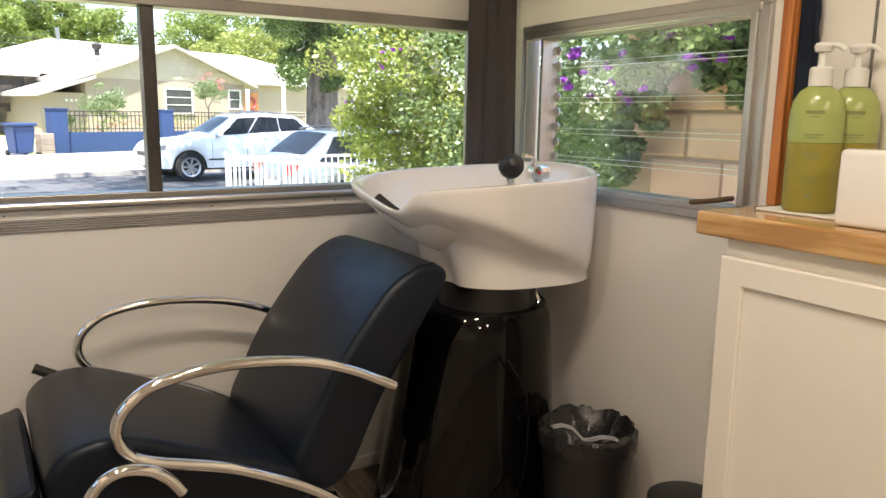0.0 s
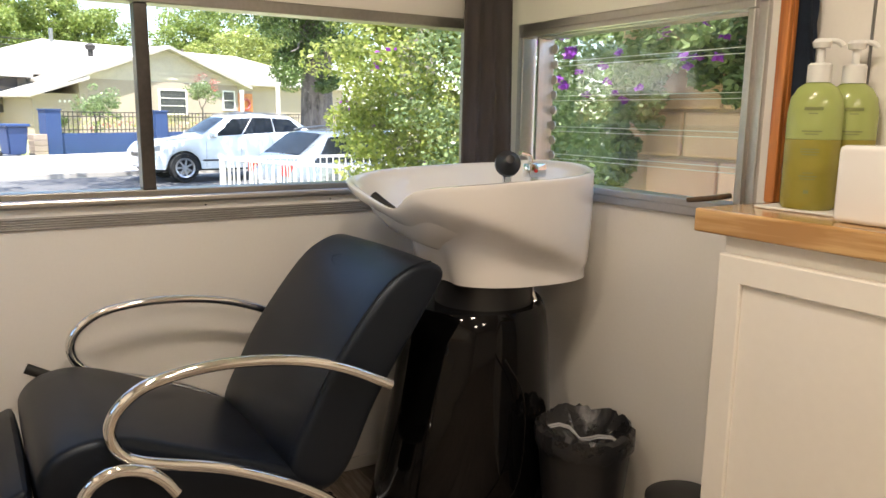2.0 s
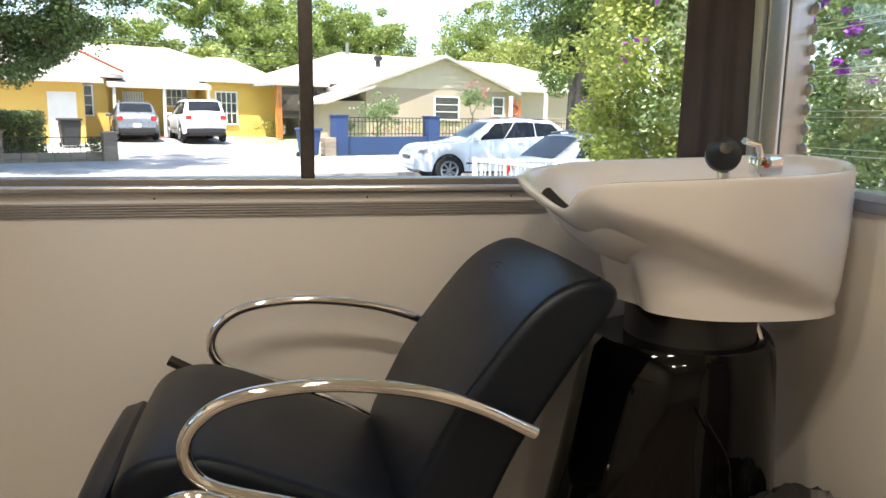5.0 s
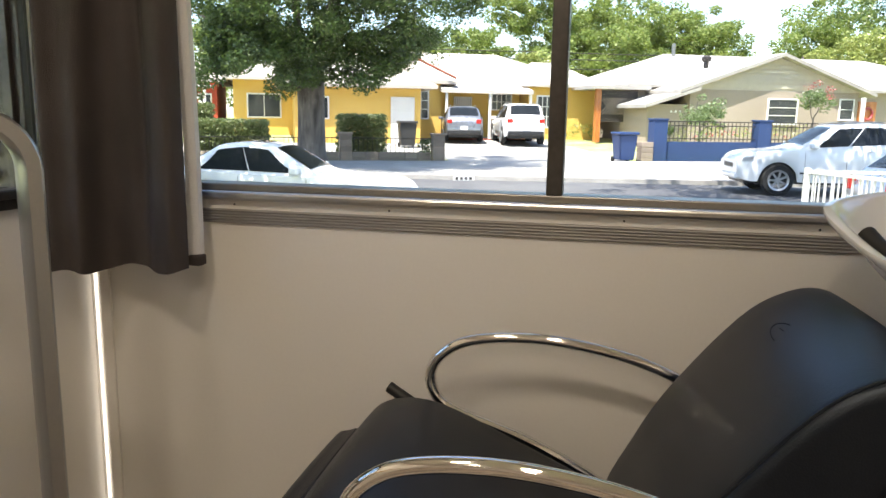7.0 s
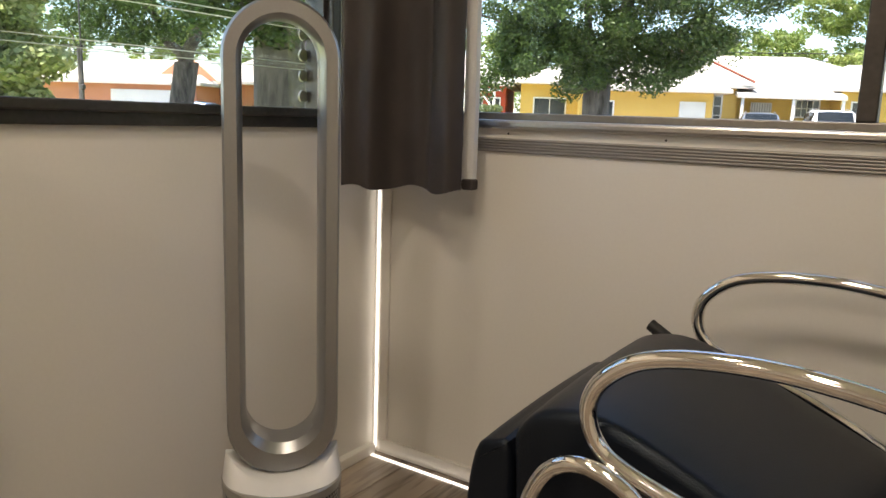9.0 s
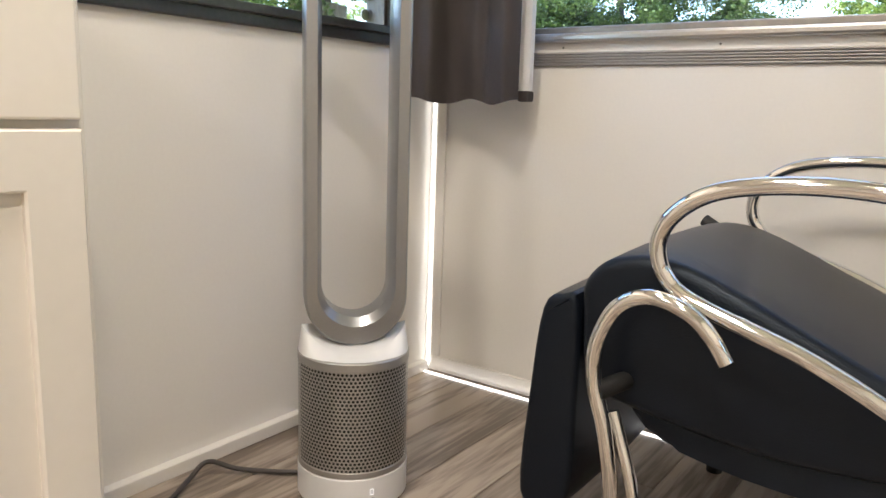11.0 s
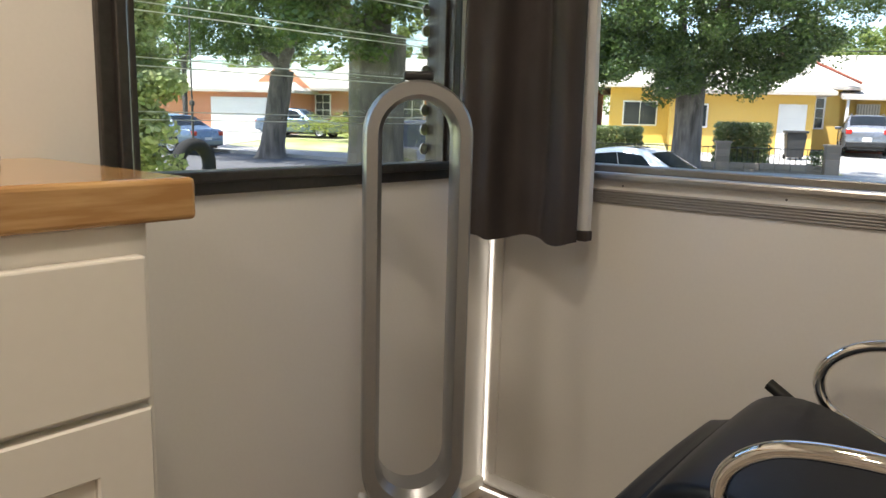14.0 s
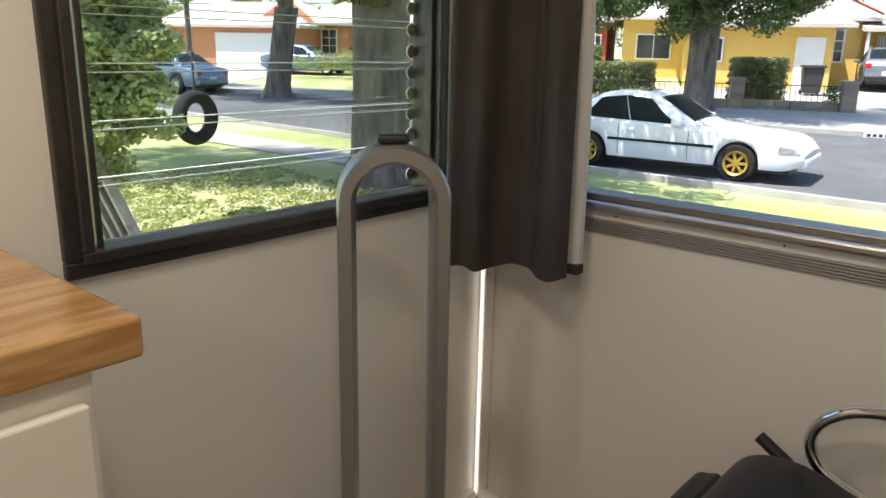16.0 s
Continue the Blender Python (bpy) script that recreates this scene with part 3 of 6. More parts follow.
rows_ = [("foot", 0.0, 0.0)] + [("out", 0, g) for g in (0.0, 0.01, 0.03, 0.06, 0.09, 0.12, 0.15, 0.19, 0.23, 0.28, 0.33, 0.38, 0.43, 0.48, 0.53, 0.58, 0.63, 0.68, 0.73, 0.78, 0.83, 0.88, 0.92, 0.95, 0.985)]
rows_ += [("in", f, g) for f, g in ((0.995, 1.0), (0.965, 1.003), (0.935, 0.985), (0.90, 0.90), (0.82, 0.72), (0.70, 0.54), (0.5, 0.42), (0.25, 0.37), (0.0, 0.36))]
for kind, f, g in rows_:
    ring = []
    for k in range(N):
        a = 2 * math.pi * k / N
        x, y, z = bowl_shape(a)
        ff = outer(a, g) if kind == "out" else f
        lean = 0.055 * max(0.0, 1 - g) if kind != "in" else 0.02 * max(0.0, 1 - g)
        ring.append(bm.verts.new((BX + lean + x * ff, BY + y * ff, FOOT + (z - FOOT) * g)))
    levels.append(ring)
for a, b in zip(levels, levels[1:]):
    for k in range(N):
        bm.faces.new((a[k], a[(k + 1) % N], b[(k + 1) % N], b[k]))
bmesh.ops.remove_doubles(bm, verts=bm.verts, dist=0.0004)
part("bowl", bm, CERAMIC, basin, sharp=70)
bm = bmesh.new()
tube(bm, spline([(1.476, -0.322, 0.862), (1.486, -0.345, 0.850), (1.503, -0.385, 0.830), (1.522, -0.422, 0.806)], 6), 0.013, 12, 0.007)
part("neck_cushion", bm, RUBBER, basin, "black rubber neck cushion")
bm = bmesh.new()
lathe(bm, [(0, 0.0), (0.20, 0.0), (0.205, 0.02), (0.200, 0.10), (0.186, 0.34), (0.176, 0.51), (0.168, 0.565), (0.155, 0.583), (0, 0.583)], 48, (1.765, -0.36, 0), 1.02, 1.0)
for v in bm.verts:
    if v.co.x < 1.74:
        v.co.x -= (0.025 + 0.10 * (1 - v.co.z / 0.6)) * (1.74 - v.co.x) / 0.2
ped = part("pedestal", bm, GLOSSBLACK, basin, "gloss black tapered pedestal")
bm = bmesh.new()
lathe(bm, [(0, 0.555), (0.128, 0.555), (0.128, 0.64), (0.12, 0.66), (0, 0.66)], 40, (1.775, -0.36, 0))
part("swivel_collar", bm, PLASTICBLACK, basin)
bm = bmesh.new()
tube(bm, spline([(1.70, -0.565, 0.49), (1.755, -0.572, 0.38), (1.735, -0.590, 0.2), (1.66, -0.595, 0.10), (1.60, -0.59, 0.02)], 6), 0.0022, 8)
part("panel_joint", bm, GLOSSBLACK, ped)
bm = bmesh.new()
lathe(bm, [(0, 0), (0.03, 0), (0.03, 0.004), (0.024, 0.008), (0, 0.009)], 24)
bmesh.ops.transform(bm, matrix=pose(1.83, -0.560, 0.10, 84, 0, 14), verts=bm.verts)
part("access_cap", bm, GLOSSBLACK, ped)
bm = bmesh.new()
tube(bm, spline([(1.905, -0.38, 0.60), (1.935, -0.40, 0.56), (1.94, -0.41, 0.45), (1.92, -0.40, 0.40)], 6), 0.008, 10)
part("drain_hose", bm, PLASTICBLACK, basin)
bm = bmesh.new()
tube(bm, [(1.885, -0.42, 0.61), (1.895, -0.43, 0.575)], 0.006, 10)
part("bracket", bm, CHROME, basin)
# tap and shower head standing in the bowl
bm = bmesh.new()
lathe(bm, [(0, 0.78), (0.017, 0.78), (0.017, 0.905), (0.012, 0.91), (0.012, 0.935), (0, 0.935)], 20, (1.915, -0.215, 0))
box(bm, 1.888, 1.942, -0.232, -0.198, 0.930, 0.966, 0.008)
tube(bm, [(1.905, -0.215, 0.962), (1.895, -0.218, 0.985), (1.860, -0.228, 0.992)], 0.006, 10)
tap = part("mixer_tap", bm, CHROME, basin, "chrome mixer tap")
bm = bmesh.new()
lathe(bm, [(0, 0), (0.004, 0), (0.004, 0.002), (0, 0.002)], 10)
bmesh.ops.transform(bm, matrix=pose(1.905, -0.2335, 0.948, 90, 0, 0), verts=bm.verts)
dot = part("hot_dot", bm, surface("red_dot", (0.5, 0.03, 0.02)), tap)
bm = bmesh.new()
lathe(bm, [(0, 0), (0.024, 0.002), (0.030, 0.010), (0.030, 0.022), (0.020, 0.034), (0.010, 0.050), (0, 0.052)], 28)
bmesh.ops.transform(bm, matrix=pose(1.815, -0.235, 0.962, 68, 0, -25), verts=bm.verts)
head = part("shower_head", bm, PLASTICBLACK, basin, "black hand shower head")
bm = bmesh.new()
lathe(bm, [(0, 0.76), (0.020, 0.76), (0.020, 0.885), (0.012, 0.89), (0.011, 0.935), (0, 0.935)], 20, (1.832, -0.215, 0))
holder = part("shower_holder", bm, CHROME, basin)
for ob in (tap, head, holder, dot):
    ob.data.transform(Matrix.Translation((-0.080, -0.265, -0.022)))

# ---- bins ----


def bin_thing(name, at, r, h, label, liner):
    b = thing(name, label, "bin", (*at, 0))
    bm = bmesh.new()
    lathe(bm, [(0, 0.0), (r * 0.74, 0.0), (r * 0.77, 0.01), (r, h - 0.008), (r * 1.02, h), (r * 0.985, h), (r * 0.96, h - 0.01), (r * 0.72, 0.012), (0, 0.012)], 40, (*at, 0))
    part("bucket", bm, PLASTICBLACK, b)
    if liner:
        bm = bmesh.new()
        rng = random.Random(4)
        n, rows = 72, []
        ph = [rng.uniform(0, 6.28) for _ in range(6)]
        for j, (rf, dz) in enumerate(((1.03, -0.035), (1.05, -0.028), (1.06, -0.014), (1.05, 0.010), (0.97, 0.018), (0.86, -0.005), (0.66, -0.03), (0.40, -0.05), (0.1, -0.06))):
            row = []
            for k in range(n):
                a = 2 * math.pi * k / n
                w = 0.5 * math.sin(5 * a + ph[0]) + 0.35 * math.sin(11 * a + ph[1] + j) + 0.25 * math.sin(19 * a + ph[2] + 2 * j) + rng.uniform(-0.2, 0.2)
                rr = r * rf * (1 + 0.035 * w)
                row.append(bm.verts.new((at[0] + rr * math.cos(a), at[1] + rr * math.sin(a), h + dz + 0.008 * w + 0.004 * rng.uniform(-1, 1))))
            rows.append(row)
        for a, c in zip(rows, rows[1:]):
            for k in range(n):
                bm.faces.new((a[k], a[(k + 1) % n], c[(k + 1) % n], c[k]))
        part("liner", bm, BAG, b, "crumpled black plastic liner", sharp=25)
        bm = bmesh.new()
        pts = []
        for k in range(10):
            u = k / 9
            pts.append((at[0] - 0.085 + 0.115 * u + 0.010 * math.sin(9 * u), at[1] + 0.03 - 0.145 * u, h + 0.012 + 0.010 * math.sin(11 * u) - 0.02 * u))
        for off in (0.0, 0.006):
            tube(bm, [(x + 0.004 * math.sin(30 * i + off * 900), y + off, z + 0.5 * off) for i, (x, y, z) in enumerate(pts)], 0.0026, 6)
        part("drawstring", bm, surface("grey_drawstring", (0.36, 0.36, 0.38), rough=0.7), b, "pale grey drawstring")
    return b


bin_thing("waste_bin", (1.900, -0.632), 0.116, 0.298, "black plastic waste bin with a crumpled black liner", True)
b2 = bin_thing("pedal_bin", (1.955, -0.905), 0.085, 0.215, "small round black bin beside the cabinet", False)
bm = bmesh.new()
lathe(bm, [(0, 0.215), (0.088, 0.215), (0.088, 0.226), (0.07, 0.236), (0, 0.24)], 36, (1.955, -0.905, 0))
part("lid", bm, PLASTICBLACK, b2)

# ---- cabinets and worktops ----


def shaker(parent, axis_x, out, y0, y1, z0, z1, panel, name):
    """A cabinet front with a recessed panel, on the plane x = axis_x, facing out (+1, -1)."""
    xs = sorted((axis_x, axis_x + out * 0.018))
    if not panel:
        return part(name, boxes((*xs, y0, y1, z0, z1), bevel=0.003), CABINET, parent)
    t = 0.050 if out < 0 else 0.062
    xp = sorted((axis_x, axis_x + out * 0.009))
    # one mitred ring with eased edges
    e, bm, loops = 0.0025, bmesh.new(), []
    for inset, depth in ((0, 0), (0, 0.018 - e), (e, 0.018), (t - e, 0.018), (t, 0.018 - e), (t, 0)):
        X = axis_x + out * depth
        loops.append([bm.verts.new((X, *q)) for q in ((y0 + inset, z0 + inset), (y1 - inset, z0 + inset), (y1 - inset, z1 - inset), (y0 + inset, z1 - inset))])
    for p, q in zip(loops, loops[1:] + loops[:1]):
        for k in range(4):
            bm.faces.new((p[k], p[(k + 1) % 4], q[(k + 1) % 4], q[k]))
    bmesh.ops.recalc_face_normals(bm, faces=bm.faces)
    ob = part(name, bm, CABINET, parent)
    part("panel", boxes((*xp, y0 + t - 0.004, y1 - t + 0.004, z0 + t - 0.004, z1 - t + 0.004)), CABINET, ob)
    return ob


LF, LE = 0.376, -1.108
cabl = thing("base_cabinet", "white painted base cabinet with a drawer over a panelled door", "cabinet", (LF / 2, -1.6, 0), group="salon cabinets")
part("body", boxes((0.002, LF, -2.1, LE, 0.0, 0.843), bevel=0.002), CABINET, cabl)
shaker(cabl, LF, 1, -1.72, LE - 0.012, 0.656, 0.812, False, "drawer_front")
shaker(cabl, LF, 1, -1.72, LE - 0.012, 0.06, 0.647, True, "door")
wtop = solo("worktop", boxes((0.002, 0.392, -2.12, -1.058, 0.844, 0.890), bevel=0.006, seg=3), BLOCK, "varnished pine worktop with rounded edges on the white cabinet", "worktop", "wooden worktops")
RF, RE = 1.838, -1.044
cabr = thing("base_cabinet", "white painted base cabinet with a panelled door", "cabinet", (1.95, -1.5, 0), group="salon cabinets")
part("body", boxes((RF, W - 0.002, -2.3, RE, 0.0, 0.848), bevel=0.002), CABINET, cabr)
shaker(cabr, RF, -1, -1.52, RE - 0.002, 0.06, 0.815, True, "door")
shaker(cabr, RF, -1, -2.05, -1.526, 0.06, 0.806, True, "door")
solo("worktop", boxes((1.812, W - 0.002, -2.32, -0.990, 0.849, 0.893), bevel=0.005, seg=3), BLOCK, "varnished pine worktop with rounded edges holding salon bottles", "worktop", "wooden worktops")

# ---- on the worktops ----
mg, n_, l_, p_ = material("translucent_green_bottle")
p_.inputs["Base Color"].default_value = (0.44, 0.52, 0.17, 1)
p_.inputs["Roughness"].default_value, p_.inputs["Transmission Weight"].default_value = 0.22, 0.25
nz = n_.new("ShaderNodeTexNoise"); nz.inputs["Scale"].default_value = 30
bp = n_.new("ShaderNodeBump"); bp.inputs["Strength"].default_value = 0.02
l_.new(nz.outputs["Fac"], bp.inputs["Height"]); l_.new(bp.outputs["Normal"], p_.inputs["Normal"])
LIQUID = surface("olive_liquid", (0.30, 0.27, 0.045), (0.26, 0.23, 0.04), 0.22, bump=0.0)
FROST = surface("milky_white_pump", (0.74, 0.75, 0.73), (0.7, 0.71, 0.69), 0.35, bump=0.0)


def pump_bottle(at, turn, label):
    b = thing("pump_bottle", label, "bottle", (0, 0, 0), group="pump bottles")
    bm = bmesh.new()
    prof = [(0.0335, 0.105), (0.0335, 0.145), (0.031, 0.165), (0.024, 0.180), (0.014, 0.188), (0.0135, 0.192), (0, 0.192)]
    lathe(bm, prof, 36, (0, 0, 0), 1.0, 0.82)
    body = part("body", bm, mg, b)
    bm = bmesh.new()
    lathe(bm, [(0, 0), (0.030, 0), (0.0325, 0.004), (0.0335, 0.012), (0.0335, 0.1045), (0, 0.1045)], 36, (0, 0, 0), 1.0, 0.82)
    part("liquid_fill", bm, LIQUID, b, "olive liquid in the lower half")
    bm = bmesh.new()
    lathe(bm, [(0, 0.188), (0.0145, 0.188), (0.0145, 0.213), (0.012, 0.216), (0.005, 0.217), (0.005, 0.240), (0, 0.24)], 24)
    part("collar", bm, FROST, b)
    bm = bmesh.new()
    lathe(bm, [(0, 0.238), (0.010, 0.238), (0.012, 0.246), (0.009, 0.251), (0, 0.252)], 20)
    tube(bm, spline([(0, 0, 0.246), (0.010, 0, 0.248), (0.019, 0, 0.246), (0.024, 0, 0.240)], 5), 0.0040, 10)
    part("pump", bm, FROST, b)
    for z, wd, h in ((0.1475, 0.022, 0.0045), (0.142, 0.010, 0.0015), (0.116, 0.024, 0.0018), (0.112, 0.016, 0.0014), (0.090, 0.022, 0.0012), (0.086, 0.022, 0.0012), (0.082, 0.018, 0.0012), (0.055, 0.012, 0.0012), (0.050, 0.022, 0.0012), (0.046, 0.018, 0.0012), (0.025, 0.006, 0.005)):
        bm = bmesh.new()
        A = wd / 0.0335
        ring = [[bm.verts.new((0.0338 * math.cos(-math.pi / 2 + A * (u / 8 - 0.5)), 0.82 * 0.0338 * math.sin(-math.pi / 2 + A * (u / 8 - 0.5)) - 0.0004, z + dz)) for u in range(9)] for dz in (0, h)]
        for u in range(8):
            bm.faces.new((ring[0][u], ring[0][u + 1], ring[1][u + 1], ring[1][u]))
        part("label_line", bm, INK, body)
    b.matrix_basis = pose(*at, 0, 0, turn) @ Matrix.Diagonal((1.36, 1.36, 1.18, 1))
    return b


pump_bottle((1.952, -1.122, 0.899), -62, "green pump bottle half full of olive liquid on the worktop")
pump_bottle((2.020, -1.145, 0.899), -50, "second green pump bottle standing behind the first")
mat_ = solo("paper_mat", boxes((1.915, 2.05, -1.215, -1.040, 0.8935, 0.8985), bevel=0.002), PAPER, "folded white paper mat under the bottles", "mat")
bm = bmesh.new()
box(bm, 1.858, 1.955, -1.325, -1.226, 0.8935, 1.018, 0.010, 4)
cup = solo("square_canister", bm, CERAMIC, "white glazed square canister on the worktop", "canister")
pole = solo("wooden_frame", boxes((2.012, 2.026, -1.012, -0.990, 0.8935, 1.60), (2.026, 2.04, -1.012, -0.994, 0.8935, 1.60), bevel=0.003), ORANGEWOOD, "orange-stained wooden frame edge leaning on the wall", "frame")
bpy.context.view_layer.update()
bm = bmesh.new()
rng = random.Random(9)
g = []
for j in range(25):
    v = j / 24
    wdt = 0.020 + 0.058 * (1 - v) ** 0.8
    z = 0.897 + 0.62 * v
    row = []
    for i in range(11):
        u = i / 10
        y = -1.000 - wdt * u + (rng.uniform(-0.003, 0.003) if i in (0, 10) else 0)
        row.append(bm.verts.new((2.050 - 0.016 * math.sin(7 * u + 3 * v) * (1 - 0.5 * v), y, z)))
    g.append(row)
for a, b in zip(g, g[1:]):
    for k in range(10):
        bm.faces.new((a[k], a[k + 1], b[k + 1], b[k]))
bmesh.ops.solidify(bm, geom=list(bm.faces), thickness=0.004)
apron = thing("denim_apron", "dark blue frayed denim apron hanging beside the bottles", "apron", (2.05, -1.03, 0.9))
part("cloth", bm, DENIM, apron)
bm = bmesh.new()
for k in range(46):
    v = rng.random()
    z = 0.95 + 0.55 * v
    y = -1.000 + 0.002
    tube(bm, [(2.045, y, z), (2.042, y + rng.uniform(0.003, 0.009), z + rng.uniform(-0.006, 0.004))], 0.0005, 4)
tagged(part("frayed_threads", bm, LINING, apron, "pale frayed threads"), kind="stuff")
spk = thing("small_speaker", "small grey round speaker with a black cord on the worktop", "speaker", (0.13, -1.235, 0.89))
bm = bmesh.new()
lathe(bm, [(0, 0), (0.040, 0), (0.046, 0.008), (0.046, 0.034), (0.040, 0.044), (0, 0.046)], 36, (0.13, -1.235, 0.8905))
part("body", bm, SPEAKERGREY, spk)
bm = bmesh.new()
tube(bm, spline([(0.125, -1.19, 0.92), (0.11, -1.165, 0.915), (0.095, -1.15, 0.895), (0.05, -1.15, 0.8945), (0.01, -1.17, 0.8945)], 6), 0.003, 8)
part("cord", bm, RUBBER, spk)

# ---- tower fan ----
FX, FY, FA = 0.290, -0.594, 49.0
fan = thing("tower_fan", "white and silver bladeless tower fan with a perforated base", "fan")
bm = bmesh.new()
lathe(bm, [(0, 0.0), (0.094, 0.0), (0.098, 0.004), (0.098, 0.058), (0.096, 0.060), (0, 0.060)], 64)
base = part("base", bm, WHITEPLASTIC, fan)
bm = bmesh.new()
lathe(bm, [(0, 0.060), (0.0925, 0.060), (0.0925, 0.252), (0, 0.252)], 48)
part("filter", bm, HOLEDARK, fan)
bm = bmesh.new()
lathe(bm, [(0.0955, 0.2475), (0.0975, 0.249), (0.0975, 0.262), (0.0950, 0.264), (0.09, 0.264)], 64)
part("shell_band", bm, SHELLGREY, fan)
bm = bmesh.new()
lathe(bm, [(0.0955, 0.0605), (0.0975, 0.061), (0.0975, 0.0705), (0.0955, 0.072)], 64)
part("shell_band", bm, SHELLGREY, fan)
# perforated shell: staggered round holes
verts, faces = [], []
NC, NR, R = 84, 27, 0.0965
ch = (0.248 - 0.071) / NR
for j in range(NR):
    for i in range(NC):
        ca, cz = 2 * math.pi * (i + 0.5 * (j % 2)) / NC, 0.071 + (j + 0.5) * ch
        da = math.pi / NC
        b0 = len(verts)
        corner = [(-1, -1), (0, -1), (1, -1), (1, 0), (1, 1), (0, 1), (-1, 1), (-1, 0)]
        for u, v in corner:
            verts.append((R * math.cos(ca + u * da), R * math.sin(ca + u * da), cz + v * ch / 2))
        for u, v in corner:
            k = 0.76 / math.hypot(u, v)
            verts.append((R * math.cos(ca + u * k * da * 0.92), R * math.sin(ca + u * k * da * 0.92), cz + v * k * ch / 2))
        for k in range(8):
            faces.append((b0 + k, b0 + (k + 1) % 8, b0 + 8 + (k + 1) % 8, b0 + 8 + k))
me = bpy.data.meshes.new("perforated_shell")
me.from_pydata(verts, [], faces)
me.materials.append(SHELLGREY)
me.shade_smooth()
sh = new("perforated_shell", me)
sh.parent = fan
tagged(sh, "grey metal shell with rows of round holes", kind="stuff")
# white neck that cradles the loop
bm = bmesh.new()
n, rows = 64, []
for j in range(9):
    v = j / 8
    row = []
    for k in range(n):
        a = 2 * math.pi * k / n
        c, s = math.cos(a), math.sin(a)
        rx, ry = 0.0965 - 0.006 * v, 0.0965 * (1 - 0.53 * v)
        dip = 0.266 + 0.042 * abs(c) ** 2.6
        row.append(bm.verts.new((rx * c, ry * s, 0.262 + (dip - 0.262) * v)))
    rows.append(row)
for a, b in zip(rows, rows[1:]):
    for k in range(n):
        bm.faces.new((a[k], a[(k + 1) % n], b[(k + 1) % n], b[k]))
bm.faces.new(rows[0][::-1])
bm.faces.new(rows[-1])
part("neck", bm, WHITEPLASTIC, fan, "white neck")
# loop: a long rounded ring with an aerofoil section
def loop_ring(half, zlo, zhi, n=20):
    r = half
    pts = [(half * math.cos(a), zhi - r + r * math.sin(a)) for a in (math.pi * k / n for k in range(n + 1))]
    pts += [(half * math.cos(a), zlo + r + r * math.sin(a)) for a in (math.pi + math.pi * k / n for k in range(n + 1))]
    return pts
bm = bmesh.new()
sections = ((0.0830, 0.280, 1.014, -0.036), (0.0870, 0.275, 1.018, -0.030), (0.0870, 0.275, 1.018, 0.030), (0.0830, 0.280, 1.014, 0.036), (0.0660, 0.310, 0.995, 0.037), (0.0585, 0.324, 0.989, 0.028), (0.0570, 0.326, 0.988, 0.0), (0.0585, 0.324, 0.989, -0.024), (0.0660, 0.310, 0.995, -0.037))
rings = [[bm.verts.new((x, y, z)) for x, z in loop_ring(h, a, b)] for h, a, b, y in sections]
m_ = len(rings[0])
for i in range(len(rings)):
    a, b = rings[i], rings[(i + 1) % len(rings)]
    for k in range(m_):
        bm.faces.new((a[k], a[(k + 1) % m_], b[(k + 1) % m_], b[k]))
part("loop", bm, SILVER, fan, "satin silver loop")
part("remote", boxes((-0.024, 0.024, -0.013, 0.013, 1.0175, 1.032), bevel=0.005, seg=3), PLASTICBLACK, fan, "black remote control lying on top")
bm = bmesh.new()
tube(bm, [(0.0055 * math.cos(2 * math.pi * k / 20), 0.0055 * math.sin(2 * math.pi * k / 20), 0) for k in range(21)], 0.0007, 5)
bmesh.ops.transform(bm, matrix=pose(0.024, -0.0955, 0.018, 90, 0, 14), verts=bm.verts)
part("power_button", bm, SHELLGREY, base)
bm = boxes((0.019, 0.0205, -0.0965, -0.0945, 0.030, 0.040), (0.0245, 0.026, -0.0955, -0.0935, 0.030, 0.040), (0.020, 0.0255, -0.0962, -0.0942, 0.0395, 0.0405), (0.020, 0.0255, -0.0962, -0.0942, 0.0295, 0.0305))
part("display", bm, glow("white_display", (1, 1, 1), 0.05), base)
fan.matrix_basis = pose(FX, FY, 0.0, 0, 0, FA)
bm = bmesh.new()
tube(bm, spline([(0.205, -0.62, 0.008), (0.16, -0.655, 0.0075), (0.10, -0.70, 0.012), (0.065, -0.74, 0.03), (0.075, -0.79, 0.016), (0.10, -0.86, 0.0065), (0.09, -0.95, 0.0065), (0.05, -1.02, 0.0065), (0.03, -1.06, 0.0065), (0.03, -1.07, 0.045), (0.02, -1.09, 0.06), (0.012, -1.104, 0.06)], 8), 0.0045, 10)
solo("power_cable", bm, CABLE, "grey-brown power cable lying along the skirting", "cable")

# ---- ceiling lamps ----
for x, y in ((0.62, -1.28), (1.15, -1.40), (0.62, -2.9), (1.15, -2.9)):
    lampthing = thing("downlight", "small round recessed warm ceiling downlight", "lamp", (x, y, TOP), group="ceiling downlights")
    bm = bmesh.new()
    lathe(bm, [(0.042, 0.0), (0.055, -0.002), (0.057, -0.006), (0.048, -0.008), (0.042, -0.004)], 32, (x, y, TOP))
    part("ring", bm, WHITEPLASTIC, lampthing)
    bm = bmesh.new()
    lathe(bm, [(0, -0.002), (0.042, -0.002)], 32, (x, y, TOP))
    part("lens", bm, glow("warm_lens", (1.0, 0.86, 0.66), 6.0), lampthing)
    area_lamp("downlight_beam", (x, y, TOP - 0.012), (x, y, 0), 0.13, 0.13, 2.05, (1.0, 0.85, 0.66))

